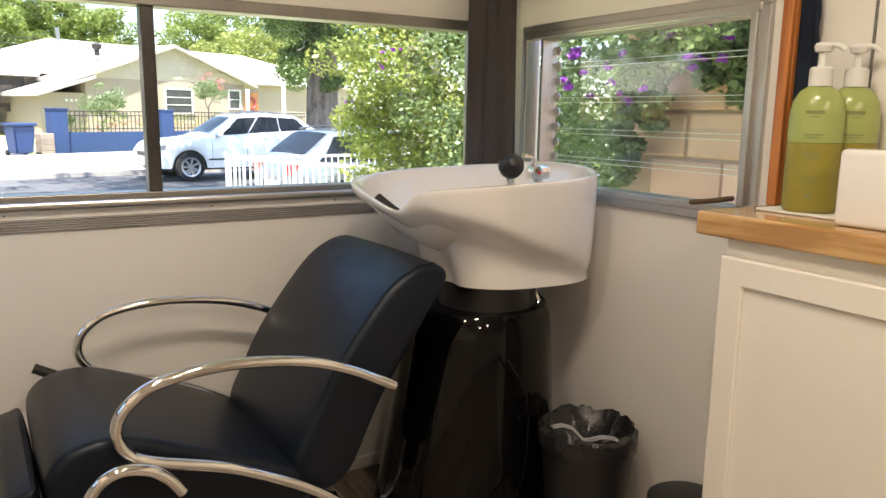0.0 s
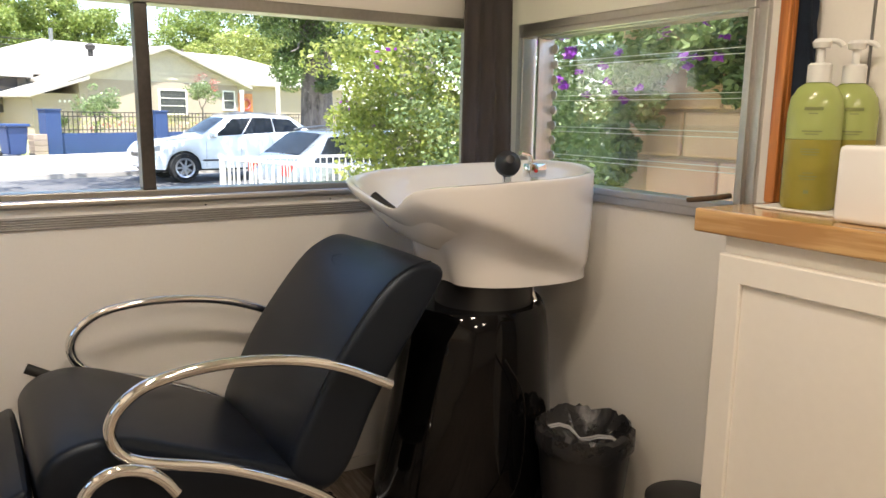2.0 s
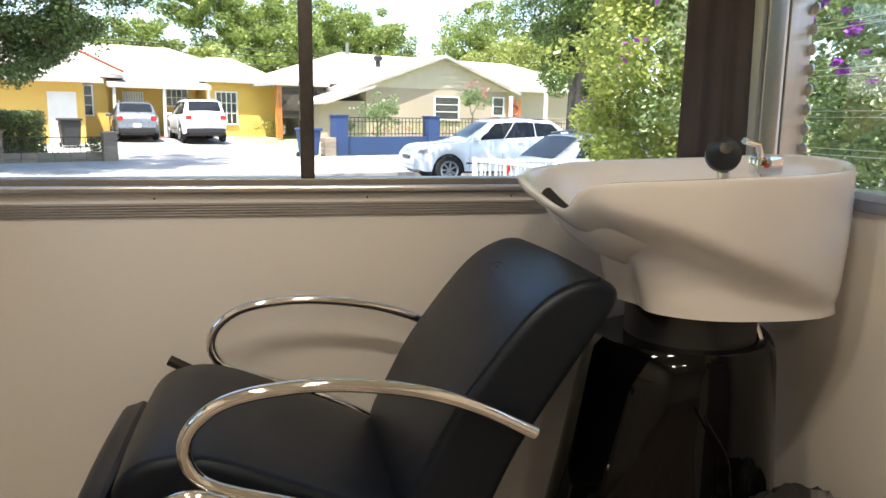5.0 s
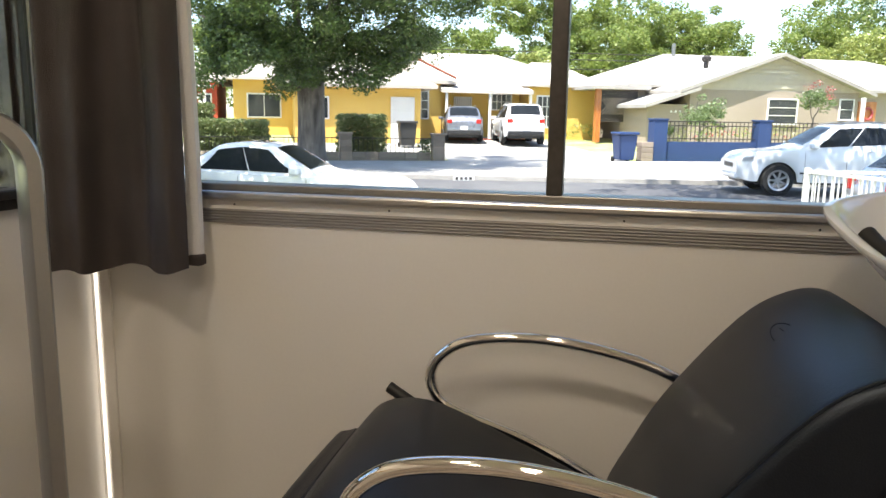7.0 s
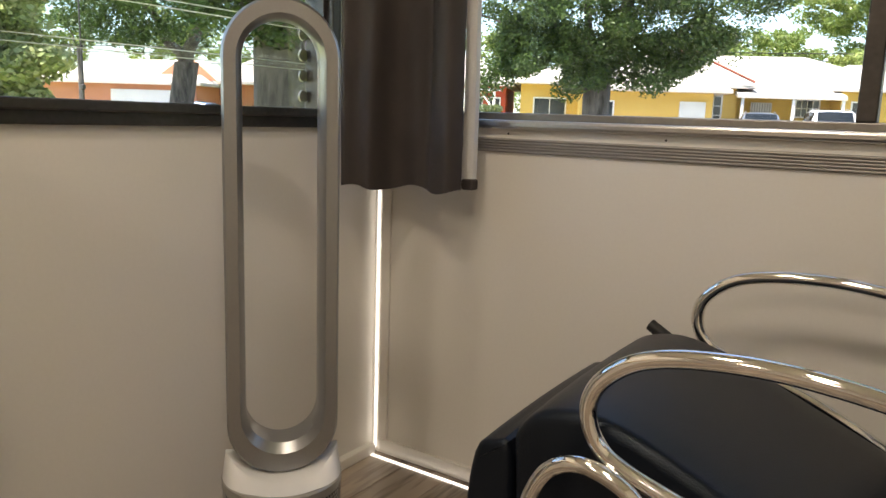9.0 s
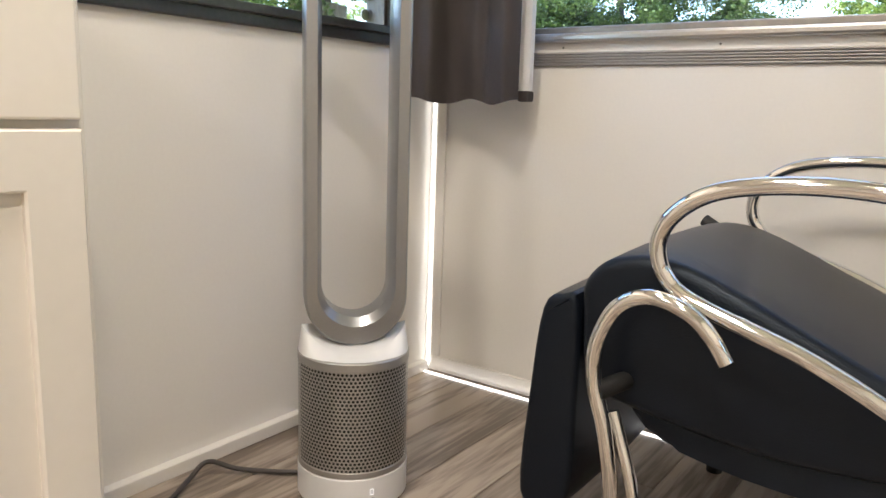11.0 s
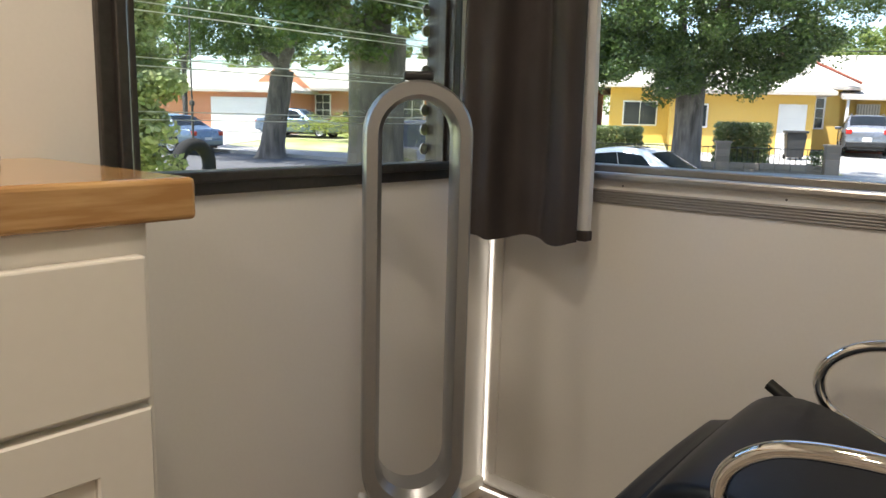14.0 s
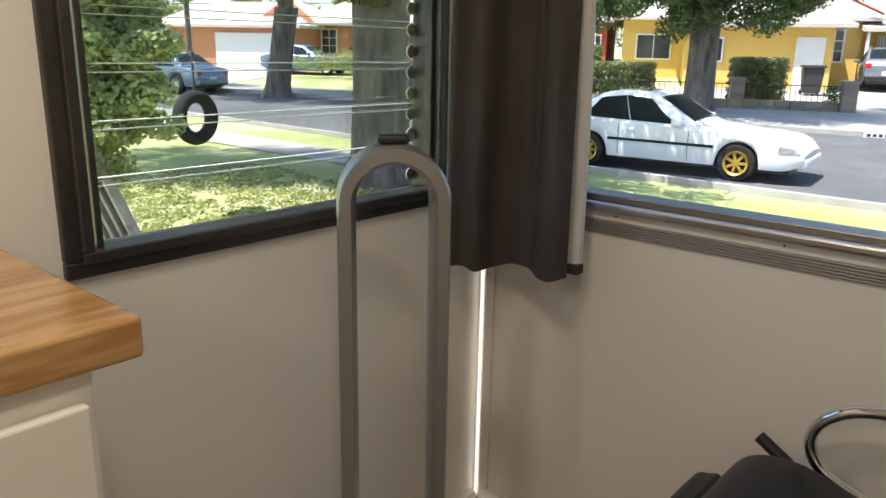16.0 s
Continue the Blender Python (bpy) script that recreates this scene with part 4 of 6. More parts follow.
# ---- outdoors: the street runs along s, d is the way across it ----
ST = pose(0, 0, 0, 0, 0, 25.15)
ST_INV = ST.inverted()
BREAKS = ((-50, -0.8), (12, -0.8), (20, -0.7), (24, -0.55), (36, 0.0), (60, 0.6), (400, 1.0))


def gz(d):
    return float(np.interp(d, [b[0] for b in BREAKS], [b[1] for b in BREAKS]))


def near_kerb(s):
    return 10.72 - 0.47 * s


def far_kerb(s):
    return 19.8 - 0.2465 * s


def settle(ob, base):
    """Sets a street thing's Empty at its base, given in street coordinates."""
    for c in ob.children:
        c.matrix_parent_inverse = Matrix.Translation(-Vector(base))
    ob.matrix_basis = ST @ Matrix.Translation(base)
    return ob


def street(ob):
    ob.matrix_basis = ST
    return ob


def mottled(name, a, b, c, scale, rough=0.9, bump=0.4, fine=60):
    """Ground cover of three tones: broad patches, mid blotches and grit."""
    m, n, l, p = material(name)
    tc = n.new("ShaderNodeTexCoord")
    t1, t2, t3 = (n.new("ShaderNodeTexNoise") for _ in range(3))
    for t, s in ((t1, scale), (t2, scale * 6), (t3, fine)):
        t.inputs["Scale"].default_value, t.inputs["Detail"].default_value = s, 5
        l.new(tc.outputs["Object"], t.inputs["Vector"])
    m1, m2 = n.new("ShaderNodeMix"), n.new("ShaderNodeMix")
    r1, r2 = n.new("ShaderNodeMapRange"), n.new("ShaderNodeMapRange")
    for r, t in ((r1, t1), (r2, t2)):
        r.inputs["From Min"].default_value, r.inputs["From Max"].default_value = 0.4, 0.62
        l.new(t.outputs["Fac"], r.inputs["Value"])
    m1.data_type = m2.data_type = "RGBA"
    m1.inputs["A"].default_value, m1.inputs["B"].default_value = (*a, 1), (*b, 1)
    m2.inputs["B"].default_value = (*c, 1)
    l.new(r1.outputs["Result"], m1.inputs["Factor"]); l.new(m1.outputs["Result"], m2.inputs["A"])
    sc = n.new("ShaderNodeMath"); sc.operation = "MULTIPLY"; sc.inputs[1].default_value = 0.6
    l.new(r2.outputs["Result"], sc.inputs[0]); l.new(sc.outputs[0], m2.inputs["Factor"])
    l.new(m2.outputs["Result"], p.inputs["Base Color"])
    p.inputs["Roughness"].default_value = rough
    bp = n.new("ShaderNodeBump"); bp.inputs["Strength"].default_value, bp.inputs["Distance"].default_value = bump, 0.03
    l.new(t3.outputs["Fac"], bp.inputs["Height"]); l.new(bp.outputs["Normal"], p.inputs["Normal"])
    return m


def leaf_mat(name, a, b, through=0.35):
    """Foliage: hue varies leaf by leaf, light shines through."""
    m, n, l, p = material(name)
    g, mix = n.new("ShaderNodeNewGeometry"), n.new("ShaderNodeMix")
    mix.data_type = "RGBA"
    mix.inputs["A"].default_value, mix.inputs["B"].default_value = (*a, 1), (*b, 1)
    l.new(g.outputs["Random Per Island"], mix.inputs["Factor"])
    l.new(mix.outputs["Result"], p.inputs["Base Color"])
    p.inputs["Roughness"].default_value = 0.38
    tr, ms = n.new("ShaderNodeBsdfTranslucent"), n.new("ShaderNodeMixShader")
    l.new(mix.outputs["Result"], tr.inputs["Color"])
    ms.inputs[0].default_value = through
    l.new(p.outputs[0], ms.inputs[1]); l.new(tr.outputs[0], ms.inputs[2])
    l.new(ms.outputs[0], n["Material Output"].inputs["Surface"])
    return m


LAWN = mottled("patchy_lawn", (0.22, 0.27, 0.075), (0.44, 0.41, 0.24), (0.28, 0.31, 0.11), 0.45, fine=45)
ASPHALT = mottled("worn_asphalt", (0.080, 0.080, 0.085), (0.115, 0.115, 0.115), (0.065, 0.065, 0.07), 0.25, 0.85, 0.3)
CONCRETE = mottled("pale_concrete", (0.34, 0.32, 0.29), (0.40, 0.38, 0.35), (0.26, 0.245, 0.225), 0.4, 0.85, 0.2)
STUCCO_Y = surface("yellow_stucco", (0.70, 0.455, 0.115), (0.63, 0.40, 0.095), 0.9, coarse=0.6, fine=25, bump=0.3)
STUCCO_G = surface("tan_grey_stucco", (0.36, 0.30, 0.24), (0.32, 0.265, 0.21), 0.9, coarse=0.6, fine=25, bump=0.3)
STUCCO_O = surface("orange_stucco", (0.55, 0.24, 0.13), (0.48, 0.20, 0.11), 0.9, coarse=0.6, fine=25, bump=0.3)
STUCCO_R = surface("red_painted_wall", (0.50, 0.085, 0.04), (0.42, 0.07, 0.035), 0.85, coarse=0.6, fine=25, bump=0.2)
ROOFPALE = surface("sun_bleached_shingles", (0.52, 0.47, 0.41), (0.40, 0.36, 0.31), 0.9, coarse=1.2, fine=18, bump=0.5, stretch=(1, 1, 1))
ROOFGREY = surface("pale_grey_shingles", (0.40, 0.375, 0.34), (0.30, 0.28, 0.255), 0.9, coarse=1.2, fine=18, bump=0.5)
TRIMWHITE = surface("white_house_paint", (0.78, 0.76, 0.72), rough=0.6, bump=0.05)
DARKPANE = surface("dark_house_glass", (0.03, 0.035, 0.04), (0.05, 0.055, 0.06), 0.12, bump=0.0)
BLUEWALL = surface("blue_painted_wall", (0.018, 0.046, 0.135), (0.014, 0.036, 0.11), 0.7, coarse=0.8, fine=25, bump=0.3)
BINBLUE = surface("blue_bin_plastic", (0.018, 0.045, 0.14), rough=0.5)
IRON = surface("dark_wrought_iron", (0.03, 0.025, 0.022), rough=0.6)
BRICKPOST = surface("tan_block", (0.30, 0.24, 0.19), (0.24, 0.19, 0.15), 0.9, coarse=2, fine=30, bump=0.4, per_object=0.15)
BRICKRED = surface("red_brick", (0.30, 0.085, 0.05), (0.24, 0.07, 0.045), 0.9, coarse=3, fine=30, bump=0.4)
BLOCKWALL = surface("brown_pink_slump_block", (0.66, 0.43, 0.33), (0.55, 0.34, 0.255), 0.9, coarse=2.2, fine=35, bump=0.5, per_object=0.10)
MORTAR = surface("grey_brown_mortar", (0.40, 0.27, 0.20), rough=0.95, bump=0.3)
BARK = surface("grey_brown_bark", (0.20, 0.172, 0.15), (0.048, 0.041, 0.036), 0.95, coarse=5, fine=16, bump=0.9, stretch=(1, 1, 0.25))
LEAF_TREE = leaf_mat("dark_tree_leaf", (0.042, 0.080, 0.018), (0.12, 0.175, 0.04))
LEAF_BRIGHT = leaf_mat("sunny_yellow_green_leaf", (0.20, 0.26, 0.055), (0.42, 0.44, 0.13), 0.5)
LEAF_HEDGE = leaf_mat("clipped_hedge_leaf", (0.09, 0.13, 0.04), (0.19, 0.22, 0.08))
LEAF_FAR = leaf_mat("far_tree_leaf", (0.12, 0.18, 0.04), (0.29, 0.34, 0.09), 0.5)
LEAF_PALE = leaf_mat("pale_far_leaf", (0.17, 0.22, 0.05), (0.34, 0.36, 0.10))
LEAF_GREY = leaf_mat("grey_green_leaf", (0.12, 0.18, 0.07), (0.26, 0.32, 0.15), 0.45)
PETAL = leaf_mat("purple_petal", (0.20, 0.03, 0.32), (0.35, 0.07, 0.50), 0.4)
PETAL_RED = leaf_mat("pink_red_blossom", (0.40, 0.07, 0.08), (0.55, 0.16, 0.14), 0.3)
TYRE = surface("tyre_rubber", (0.010, 0.010, 0.010), rough=0.9, fine=80)
CARGLASS = surface("car_window_glass", (0.02, 0.025, 0.03), (0.03, 0.035, 0.04), 0.06, bump=0.0)
RIMSILVER = surface("alloy_rim", (0.42, 0.42, 0.43), rough=0.35, metal=0.8)
RIMGOLD = surface("gold_rim", (0.55, 0.34, 0.06), rough=0.35, metal=0.6)
LAMPCLEAR = surface("headlamp_glass", (0.55, 0.56, 0.57), rough=0.12)
LAMPRED = surface("tail_lamp", (0.45, 0.02, 0.015), rough=0.2)


def sheet(name, s_list, d0, d1, lift, mat, label, category):
    """A ground strip between two lines across the street profile."""
    bm = bmesh.new()
    lo, hi = min(s_list), max(s_list)
    ns, nd = int((hi - lo) / 1.0) + 1, 40
    rows = []
    for i in range(ns + 1):
        q = lo + (hi - lo) * i / ns
        a, b = d0(q), d1(q)
        rows.append([bm.verts.new((q, a + (b - a) * k / nd, gz(a + (b - a) * k / nd) + lift)) for k in range(nd + 1)])
    for a, b in zip(rows, rows[1:]):
        for k in range(nd):
            bm.faces.new((a[k], b[k], b[k + 1], a[k + 1]))
    return street(solo(name, bm, mat, label, category, kind="structure", smooth=False))


SL = [-40, -30, -22, -14, -10, -6, -4, -2, 0, 2, 6, 10, 15, 20, 30, 40]
bm = bmesh.new()
rows = [[bm.verts.new((s, d, z)) for d, z in ((-400, -0.8),) + BREAKS] for s in (-500, -60, 0, 60, 500)]
for a, b in zip(rows, rows[1:]):
    for k in range(len(a) - 1):
        bm.faces.new((a[k], b[k], b[k + 1], a[k + 1]))
street(solo("ground", bm, LAWN, "patchy sunlit lawn and earth", "ground", kind="structure", smooth=False))
FARK = far_kerb(5.4)
sheet("road", SL, lambda s: near_kerb(s), lambda s: far_kerb(s), 0.010, ASPHALT, "worn grey asphalt street", "road")
sheet("pavement_far", SL, lambda s: far_kerb(s) + 0.15, lambda s: max(23.4, far_kerb(s) + 2.0), 0.10, CONCRETE, "pale concrete pavement on the far side", "pavement")
sheet("pavement_near", SL, lambda s: near_kerb(s) - 2.9, lambda s: near_kerb(s) - 1.6, 0.02, CONCRETE, "pale concrete footpath across the lawn", "pavement")
sheet("driveway", [6.4, 9, 13.4], lambda s: 23.45, lambda s: 35.8, 0.02, CONCRETE, "sunlit pale concrete driveway", "driveway")
sheet("driveway", [-23, -20, -17], lambda s: 23.45, lambda s: 33.9, 0.02, CONCRETE, "pale concrete driveway of the orange house", "driveway")
sheet("forecourt", [-4, 0, 6.3], lambda s: 25.2, lambda s: 31.5, 0.02, CONCRETE, "pale paved forecourt behind the low wall", "paving")


def kerb(name, line, w, h, label):
    bm = bmesh.new()
    rows = []
    for s in SL:
        d = line(s)
        rows.append([bm.verts.new((s, dd, z)) for dd, z in ((d, gz(d) - 0.05), (d, gz(d) + h), (d + w, gz(d) + h), (d + w, gz(d) - 0.05))])
    for a, b in zip(rows, rows[1:]):
        for k in range(3):
            bm.faces.new((a[k], b[k], b[k + 1], a[k + 1]))
    return street(solo(name, bm, CONCRETE, label, "kerb", kind="structure", smooth=False))


kerb("kerb_far", lambda s: far_kerb(s), 0.15, 0.13, "concrete kerb on the far side of the street")
kerb("kerb_near", lambda s: near_kerb(s) - 0.15, 0.15, 0.10, "concrete kerb on the near side of the street")
sign = thing("kerb_number", "pale painted kerb plate with worn dark figures", "kerb marking")
part("plate", boxes((5.15, 5.75, FARK - 0.14, FARK - 0.10, gz(FARK) + 0.01, gz(FARK) + 0.12)), TRIMWHITE, sign)
for k in range(4):
    part("bar", boxes((5.21 + 0.13 * k, 5.29 + 0.13 * k, FARK - 0.145, FARK - 0.1405, gz(FARK) + 0.03, gz(FARK) + 0.10)), IRON, sign)
settle(sign, (5.45, FARK, gz(FARK)))

# ---- foliage ----


def leaves(name, clumps, per, size, spread, mat, parent=None, seed=1, petals=None, flat=0.7, label=""):
    """A crown: leaves strewn round clump centres (x, y, z, r), each a small folded blade."""
    rg = np.random.RandomState(seed)
    C = np.array(clumps, float)
    n = len(C) * per
    cen = np.repeat(C, per, axis=0)
    v = rg.normal(size=(n, 3))
    v /= np.linalg.norm(v, axis=1)[:, None]
    rad = cen[:, 3] * (0.35 + 0.65 * rg.rand(n) ** 0.45)
    P = cen[:, :3] + v * rad[:, None] * np.array([1, 1, flat]) * spread
    a = rg.normal(size=(n, 3)); a[:, 2] *= 0.6
    a /= np.linalg.norm(a, axis=1)[:, None]
    b = np.cross(a, v + 0.4 * rg.normal(size=(n, 3)))
    b /= np.maximum(np.linalg.norm(b, axis=1), 1e-6)[:, None]
    L = size * (0.6 + 0.8 * rg.rand(n))[:, None]
    up = np.cross(a, b)
    q = np.stack([P - a * L * 0.5, P + b * L * 0.30 + up * L * 0.05, P + a * L * 0.5, P - b * L * 0.30 + up * L * 0.05], 1).reshape(-1, 3)
    me = bpy.data.meshes.new(name)
    me.vertices.add(4 * n)
    me.vertices.foreach_set("co", q.ravel())
    me.loops.add(4 * n)
    me.loops.foreach_set("vertex_index", np.arange(4 * n))
    me.polygons.add(n)
    me.polygons.foreach_set("loop_start", np.arange(0, 4 * n, 4))
    me.polygons.foreach_set("loop_total", np.full(n, 4))
    me.materials.append(mat)
    me.update(calc_edges=True)
    me.validate()
    ob = new(name, me)
    if parent:
        ob.parent = parent
        tagged(ob, label)
    return ob


def cloud(center, radii, n, r, seed, keep=None):
    """Clump centres in an uneven ellipsoid shell."""
    rg = random.Random(seed)
    out = []
    while len(out) < n:
        v = Vector((rg.gauss(0, 1), rg.gauss(0, 1), rg.gauss(0, 1))).normalized()
        k = rg.random() ** 0.38 * (0.82 + 0.30 * noise.noise(v * 2.3 + Vector((seed, 0, 0))))
        p = (center[0] + v.x * radii[0] * k, center[1] + v.y * radii[1] * k, center[2] + v.z * radii[2] * k)
        if keep and not keep(p):
            continue
        out.append((*p, r * rg.uniform(0.6, 1.25)))
    return out


def limb(bm, a, b, r0, r1, seed, n=6, wob=0.08):
    rg = random.Random(seed)
    A, B = Vector(a), Vector(b)
    ln = (B - A).length
    pts = [A.lerp(B, k / n) + (Vector((rg.uniform(-1, 1), rg.uniform(-1, 1), rg.uniform(-0.5, 0.5))) * wob * ln * (0 if k in (0, n) else 1) * 0.5) for k in range(n + 1)]
    tube(bm, spline(pts, 4), r0, 12, r1)
    return bm


def tree(base, trunk_r, fork, branches, clumps, per, size, mat, label, seed, bark=BARK, lean=(0, 0)):
    """A tree in street coordinates: flared trunk, limbs to the given ends, a crown of leaf clumps."""
    s, d = base
    z = gz(d) - 0.05
    t = thing("tree", label, "tree", group="street trees")
    bm = bmesh.new()
    ring_z = [(z, 1.55), (z + 0.15, 1.25), (z + 0.5, 1.02), ((z + fork) / 2, 0.92), (fork, 0.95)]
    n = 20
    rings = []
    for i, (zz, f) in enumerate(ring_z):
        u = (zz - z) / (fork - z)
        rings.append([bm.verts.new((s + lean[0] * u + trunk_r * f * (1 + 0.10 * math.sin(5 * a + seed + i * 0.3) * (1.6 - f * 0.5)) * math.cos(a), d + lean[1] * u + trunk_r * f * math.sin(a), zz)) for a in (2 * math.pi * k / n for k in range(n))])
    for a, b in zip(rings, rings[1:]):
        for k in range(n):
            bm.faces.new((a[k], a[(k + 1) % n], b[(k + 1) % n], b[k]))
    bm.faces.new(rings[-1])
    part("trunk", bm, bark, t, sharp=60)
    top = (s + lean[0], d + lean[1], fork - 0.15)
    for i, (e, r) in enumerate(branches):
        bm = bmesh.new()
        limb(bm, top, e, r, r * 0.35, seed + i)
        part("limb", bm, bark, t)
    leaves("crown", clumps, per, size, 1.0, mat, t, seed)
    return settle(t, (s, d, gz(d)))


# wide shade tree across the street
cl = cloud((2.0, 21.6, 5.6), (7.2, 4.5, 3.6), 300, 0.72, 3, lambda p: p[2] > 2.3 + 0.35 * abs(p[0] - 2) ** 0.5) + \
    [(-1.9 + 0.5 * k % 3, 20.5 + (k * 0.7) % 2, 1.7 + (k * 0.37) % 2.0, 0.55) for k in range(18)] + \
    [(2.9 + (k * 0.43) % 2.2, 20.6 + (k * 0.7) % 2, 1.9 + (k * 0.31) % 1.6, 0.5) for k in range(16)] + \
    [(-0.6 + (k * 0.61) % 3.4, 20.3 + (k * 0.5) % 1.6, 2.4 + (k * 0.29) % 1.8, 0.5) for k in range(22)]
rl_ = random.Random(6)
for _ in range(70):
    q = rl_.uniform(-3.0, 3.0)
    cl.append((1.5 + q, rl_.uniform(20.6, 22.2), 1.75 + 0.22 * abs(q) + 1.5 * rl_.random(), rl_.uniform(0.32, 0.55)))
tree((1.5, 22.5), 0.43, 2.5, [((-1.6, 22.0, 5.6), 0.26), ((0.4, 22.3, 6.4), 0.17), ((3.0, 22.3, 6.6), 0.26), ((6.4, 21.8, 5.2), 0.09), ((-3.6, 21.8, 4.6), 0.06)], cl, 330, 0.10, LEAF_TREE, "wide leafy shade tree on the far pavement", 5)
cl = cloud((26.0, 22.0, 6.6), (5.0, 4.0, 3.6), 190, 0.75, 8, lambda p: p[2] > 3.2) + [(23.0 + (k * 0.57) % 3.0, 21.0 + (k * 0.4) % 2, 2.2 + (k * 0.43) % 2.2, 0.5) for k in range(46)]
tree((26.2, 22.6), 0.78, 5.0, [((24.2, 22.0, 6.0), 0.25), ((27.5, 22.5, 7.5), 0.4), ((23.4, 21.4, 3.6), 0.07)], cl, 260, 0.115, LEAF_TREE, "old street tree with a thick dark trunk", 11)
# second cloud and its limb: set high, above the window's view, to shade the lawn
cl = cloud((-3.5, 8.6, 4.4), (4.6, 3.4, 2.6), 230, 0.6, 13, lambda p: p[2] > 1.9 - 0.0 * p[0] and p[0] < 0.2) + \
    cloud((-7.8, 7.6, 5.4), (4.2, 2.5, 1.3), 190, 0.55, 14, lambda p: p[2] > 4.4) + \
    cloud((-3.6, 7.9, 2.75), (1.8, 0.8, 1.1), 60, 0.36, 18, lambda p: p[2] > 1.75)
tree((-3.5, 8.6), 0.42, 2.1, [((-5.5, 8.4, 4.0), 0.18), ((-3.0, 9.0, 5.0), 0.22), ((-7.6, 7.6, 5.3), 0.11)], cl, 220, 0.09, LEAF_TREE, "tree with a broad trunk on the near lawn", 17)
# added out of view, crown kept high, only to throw shade on the street
cl = cloud((9.5, 9.2, 8.0), (7.5, 6.5, 2.4), 210, 0.85, 15, lambda p: p[2] > 5.4)
tree((9.9, 5.2), 0.36, 5.2, [((6.5, 8.0, 7.4), 0.2), ((12.5, 9.5, 7.6), 0.2), ((9.0, 12.5, 7.6), 0.16), ((10.0, 5.5, 8.0), 0.2)], cl, 110, 0.17, LEAF_TREE, "unseen tall tree added so that its high crown shades the street", 16)
cl = cloud((-12.4, 21.6, 4.9), (5.4, 3.2, 2.6), 230, 0.7, 19, lambda p: p[2] > 2.5)
tree((-12.6, 22.4), 0.42, 2.4, [((-10.8, 22.0, 5.2), 0.24), ((-14.0, 22.2, 5.0), 0.18)], cl, 190, 0.11, LEAF_TREE, "leaning street tree before the orange house", 23, lean=(0.5, 0))
cl = cloud((-16.9, 24.0, 3.9), (1.4, 1.2, 0.9), 20, 0.4, 29)
tree((-17.2, 24.2), 0.10, 2.9, [((-16.6, 24.0, 3.9), 0.06), ((-17.6, 24.0, 4.0), 0.05)], cl, 90, 0.12, LEAF_TREE, "slim young tree before the orange house", 31)
cl = cloud((17.4, 26.2, 1.25), (1.0, 0.8, 1.15), 30, 0.34, 37)
tree((17.4, 26.3), 0.05, 0.5, [((17.2, 26.3, 1.8), 0.03), ((17.8, 26.2, 1.5), 0.03)], cl, 70, 0.10, LEAF_GREY, "slender grey-green garden tree behind the blue wall", 41)
cl = cloud((22.9, 26.6, 1.95), (0.85, 0.7, 0.6), 22, 0.3, 43)
t_ = tree((22.9, 26.6), 0.04, 1.2, [((22.6, 26.6, 2.0), 0.025), ((23.2, 26.6, 2.1), 0.025)], cl, 70, 0.09, LEAF_GREY, "small blossoming garden tree before the tan house", 47)
leaves("blossom", [(22.3, 26.3, 2.5, 0.25), (22.8, 26.4, 2.62, 0.25), (23.4, 26.4, 2.4, 0.25), (23.5, 26.4, 2.1, 0.2)], 45, 0.07, 1.0, PETAL_RED, t_, 3, label="pink-red blossom").matrix_parent_inverse = Matrix.Translation((-22.9, -26.6, -gz(26.6)))


def shrub(name, clumps, per, size, mat, label, base, seed, category="shrub", flowers=None, group="", world=False):
    t = thing(name, label, category, group=group)
    leaves("leaves", clumps, per, size, 1.0, mat, t, seed)
    if flowers:
        tagged(leaves("flowers", flowers[0], flowers[1], flowers[2], 1.0, flowers[3], t, seed + 1, label=flowers[4]), kind="stuff")
    if world:
        for c in t.children:
            c.matrix_parent_inverse = Matrix.Translation(-Vector(base))
        t.matrix_basis = Matrix.Translation(base)
        return t
    return settle(t, base)


def hedge_clumps(s0, s1, d0, d1, z0, z1, step, r):
    return [(s0 + (s1 - s0) * (i + 0.5) / max(1, round((s1 - s0) / step)), d, z, r)
            for i in range(max(1, round((s1 - s0) / step))) for d in (d0, (d0 + d1) / 2, d1) for z in np.arange(z0, z1 + 0.01, step)]


G = gz
shrub("hedge", hedge_clumps(2.6, 4.3, 25.6, 26.4, G(26) + 0.2, 1.05, 0.24, 0.22), 130, 0.075, LEAF_HEDGE, "clipped green hedge beside the forecourt", (3.8, 26, G(26)), 51, "hedge", group="front hedges")
shrub("hedge", hedge_clumps(-2.6, 0.1, 25.6, 26.4, G(26) + 0.2, 0.85, 0.24, 0.22), 130, 0.075, LEAF_HEDGE, "clipped green hedge before the yellow house", (-1.2, 26, G(26)), 53, "hedge", group="front hedges")
shrub("hedge", hedge_clumps(-2.7, -1.9, 27.6, 28.2, G(28) + 0.2, 1.5, 0.24, 0.22), 130, 0.075, LEAF_HEDGE, "tall clipped hedge by the yellow house", (-2.3, 28, G(28)), 55, "hedge", group="front hedges")
shrub("shrub", cloud((5.5, 24.3, -0.05), (0.35, 0.3, 0.35), 10, 0.2, 57), 60, 0.07, LEAF_TREE, "dark round shrub by the brick pillar", (5.5, 24.3, G(24.3)), 57)
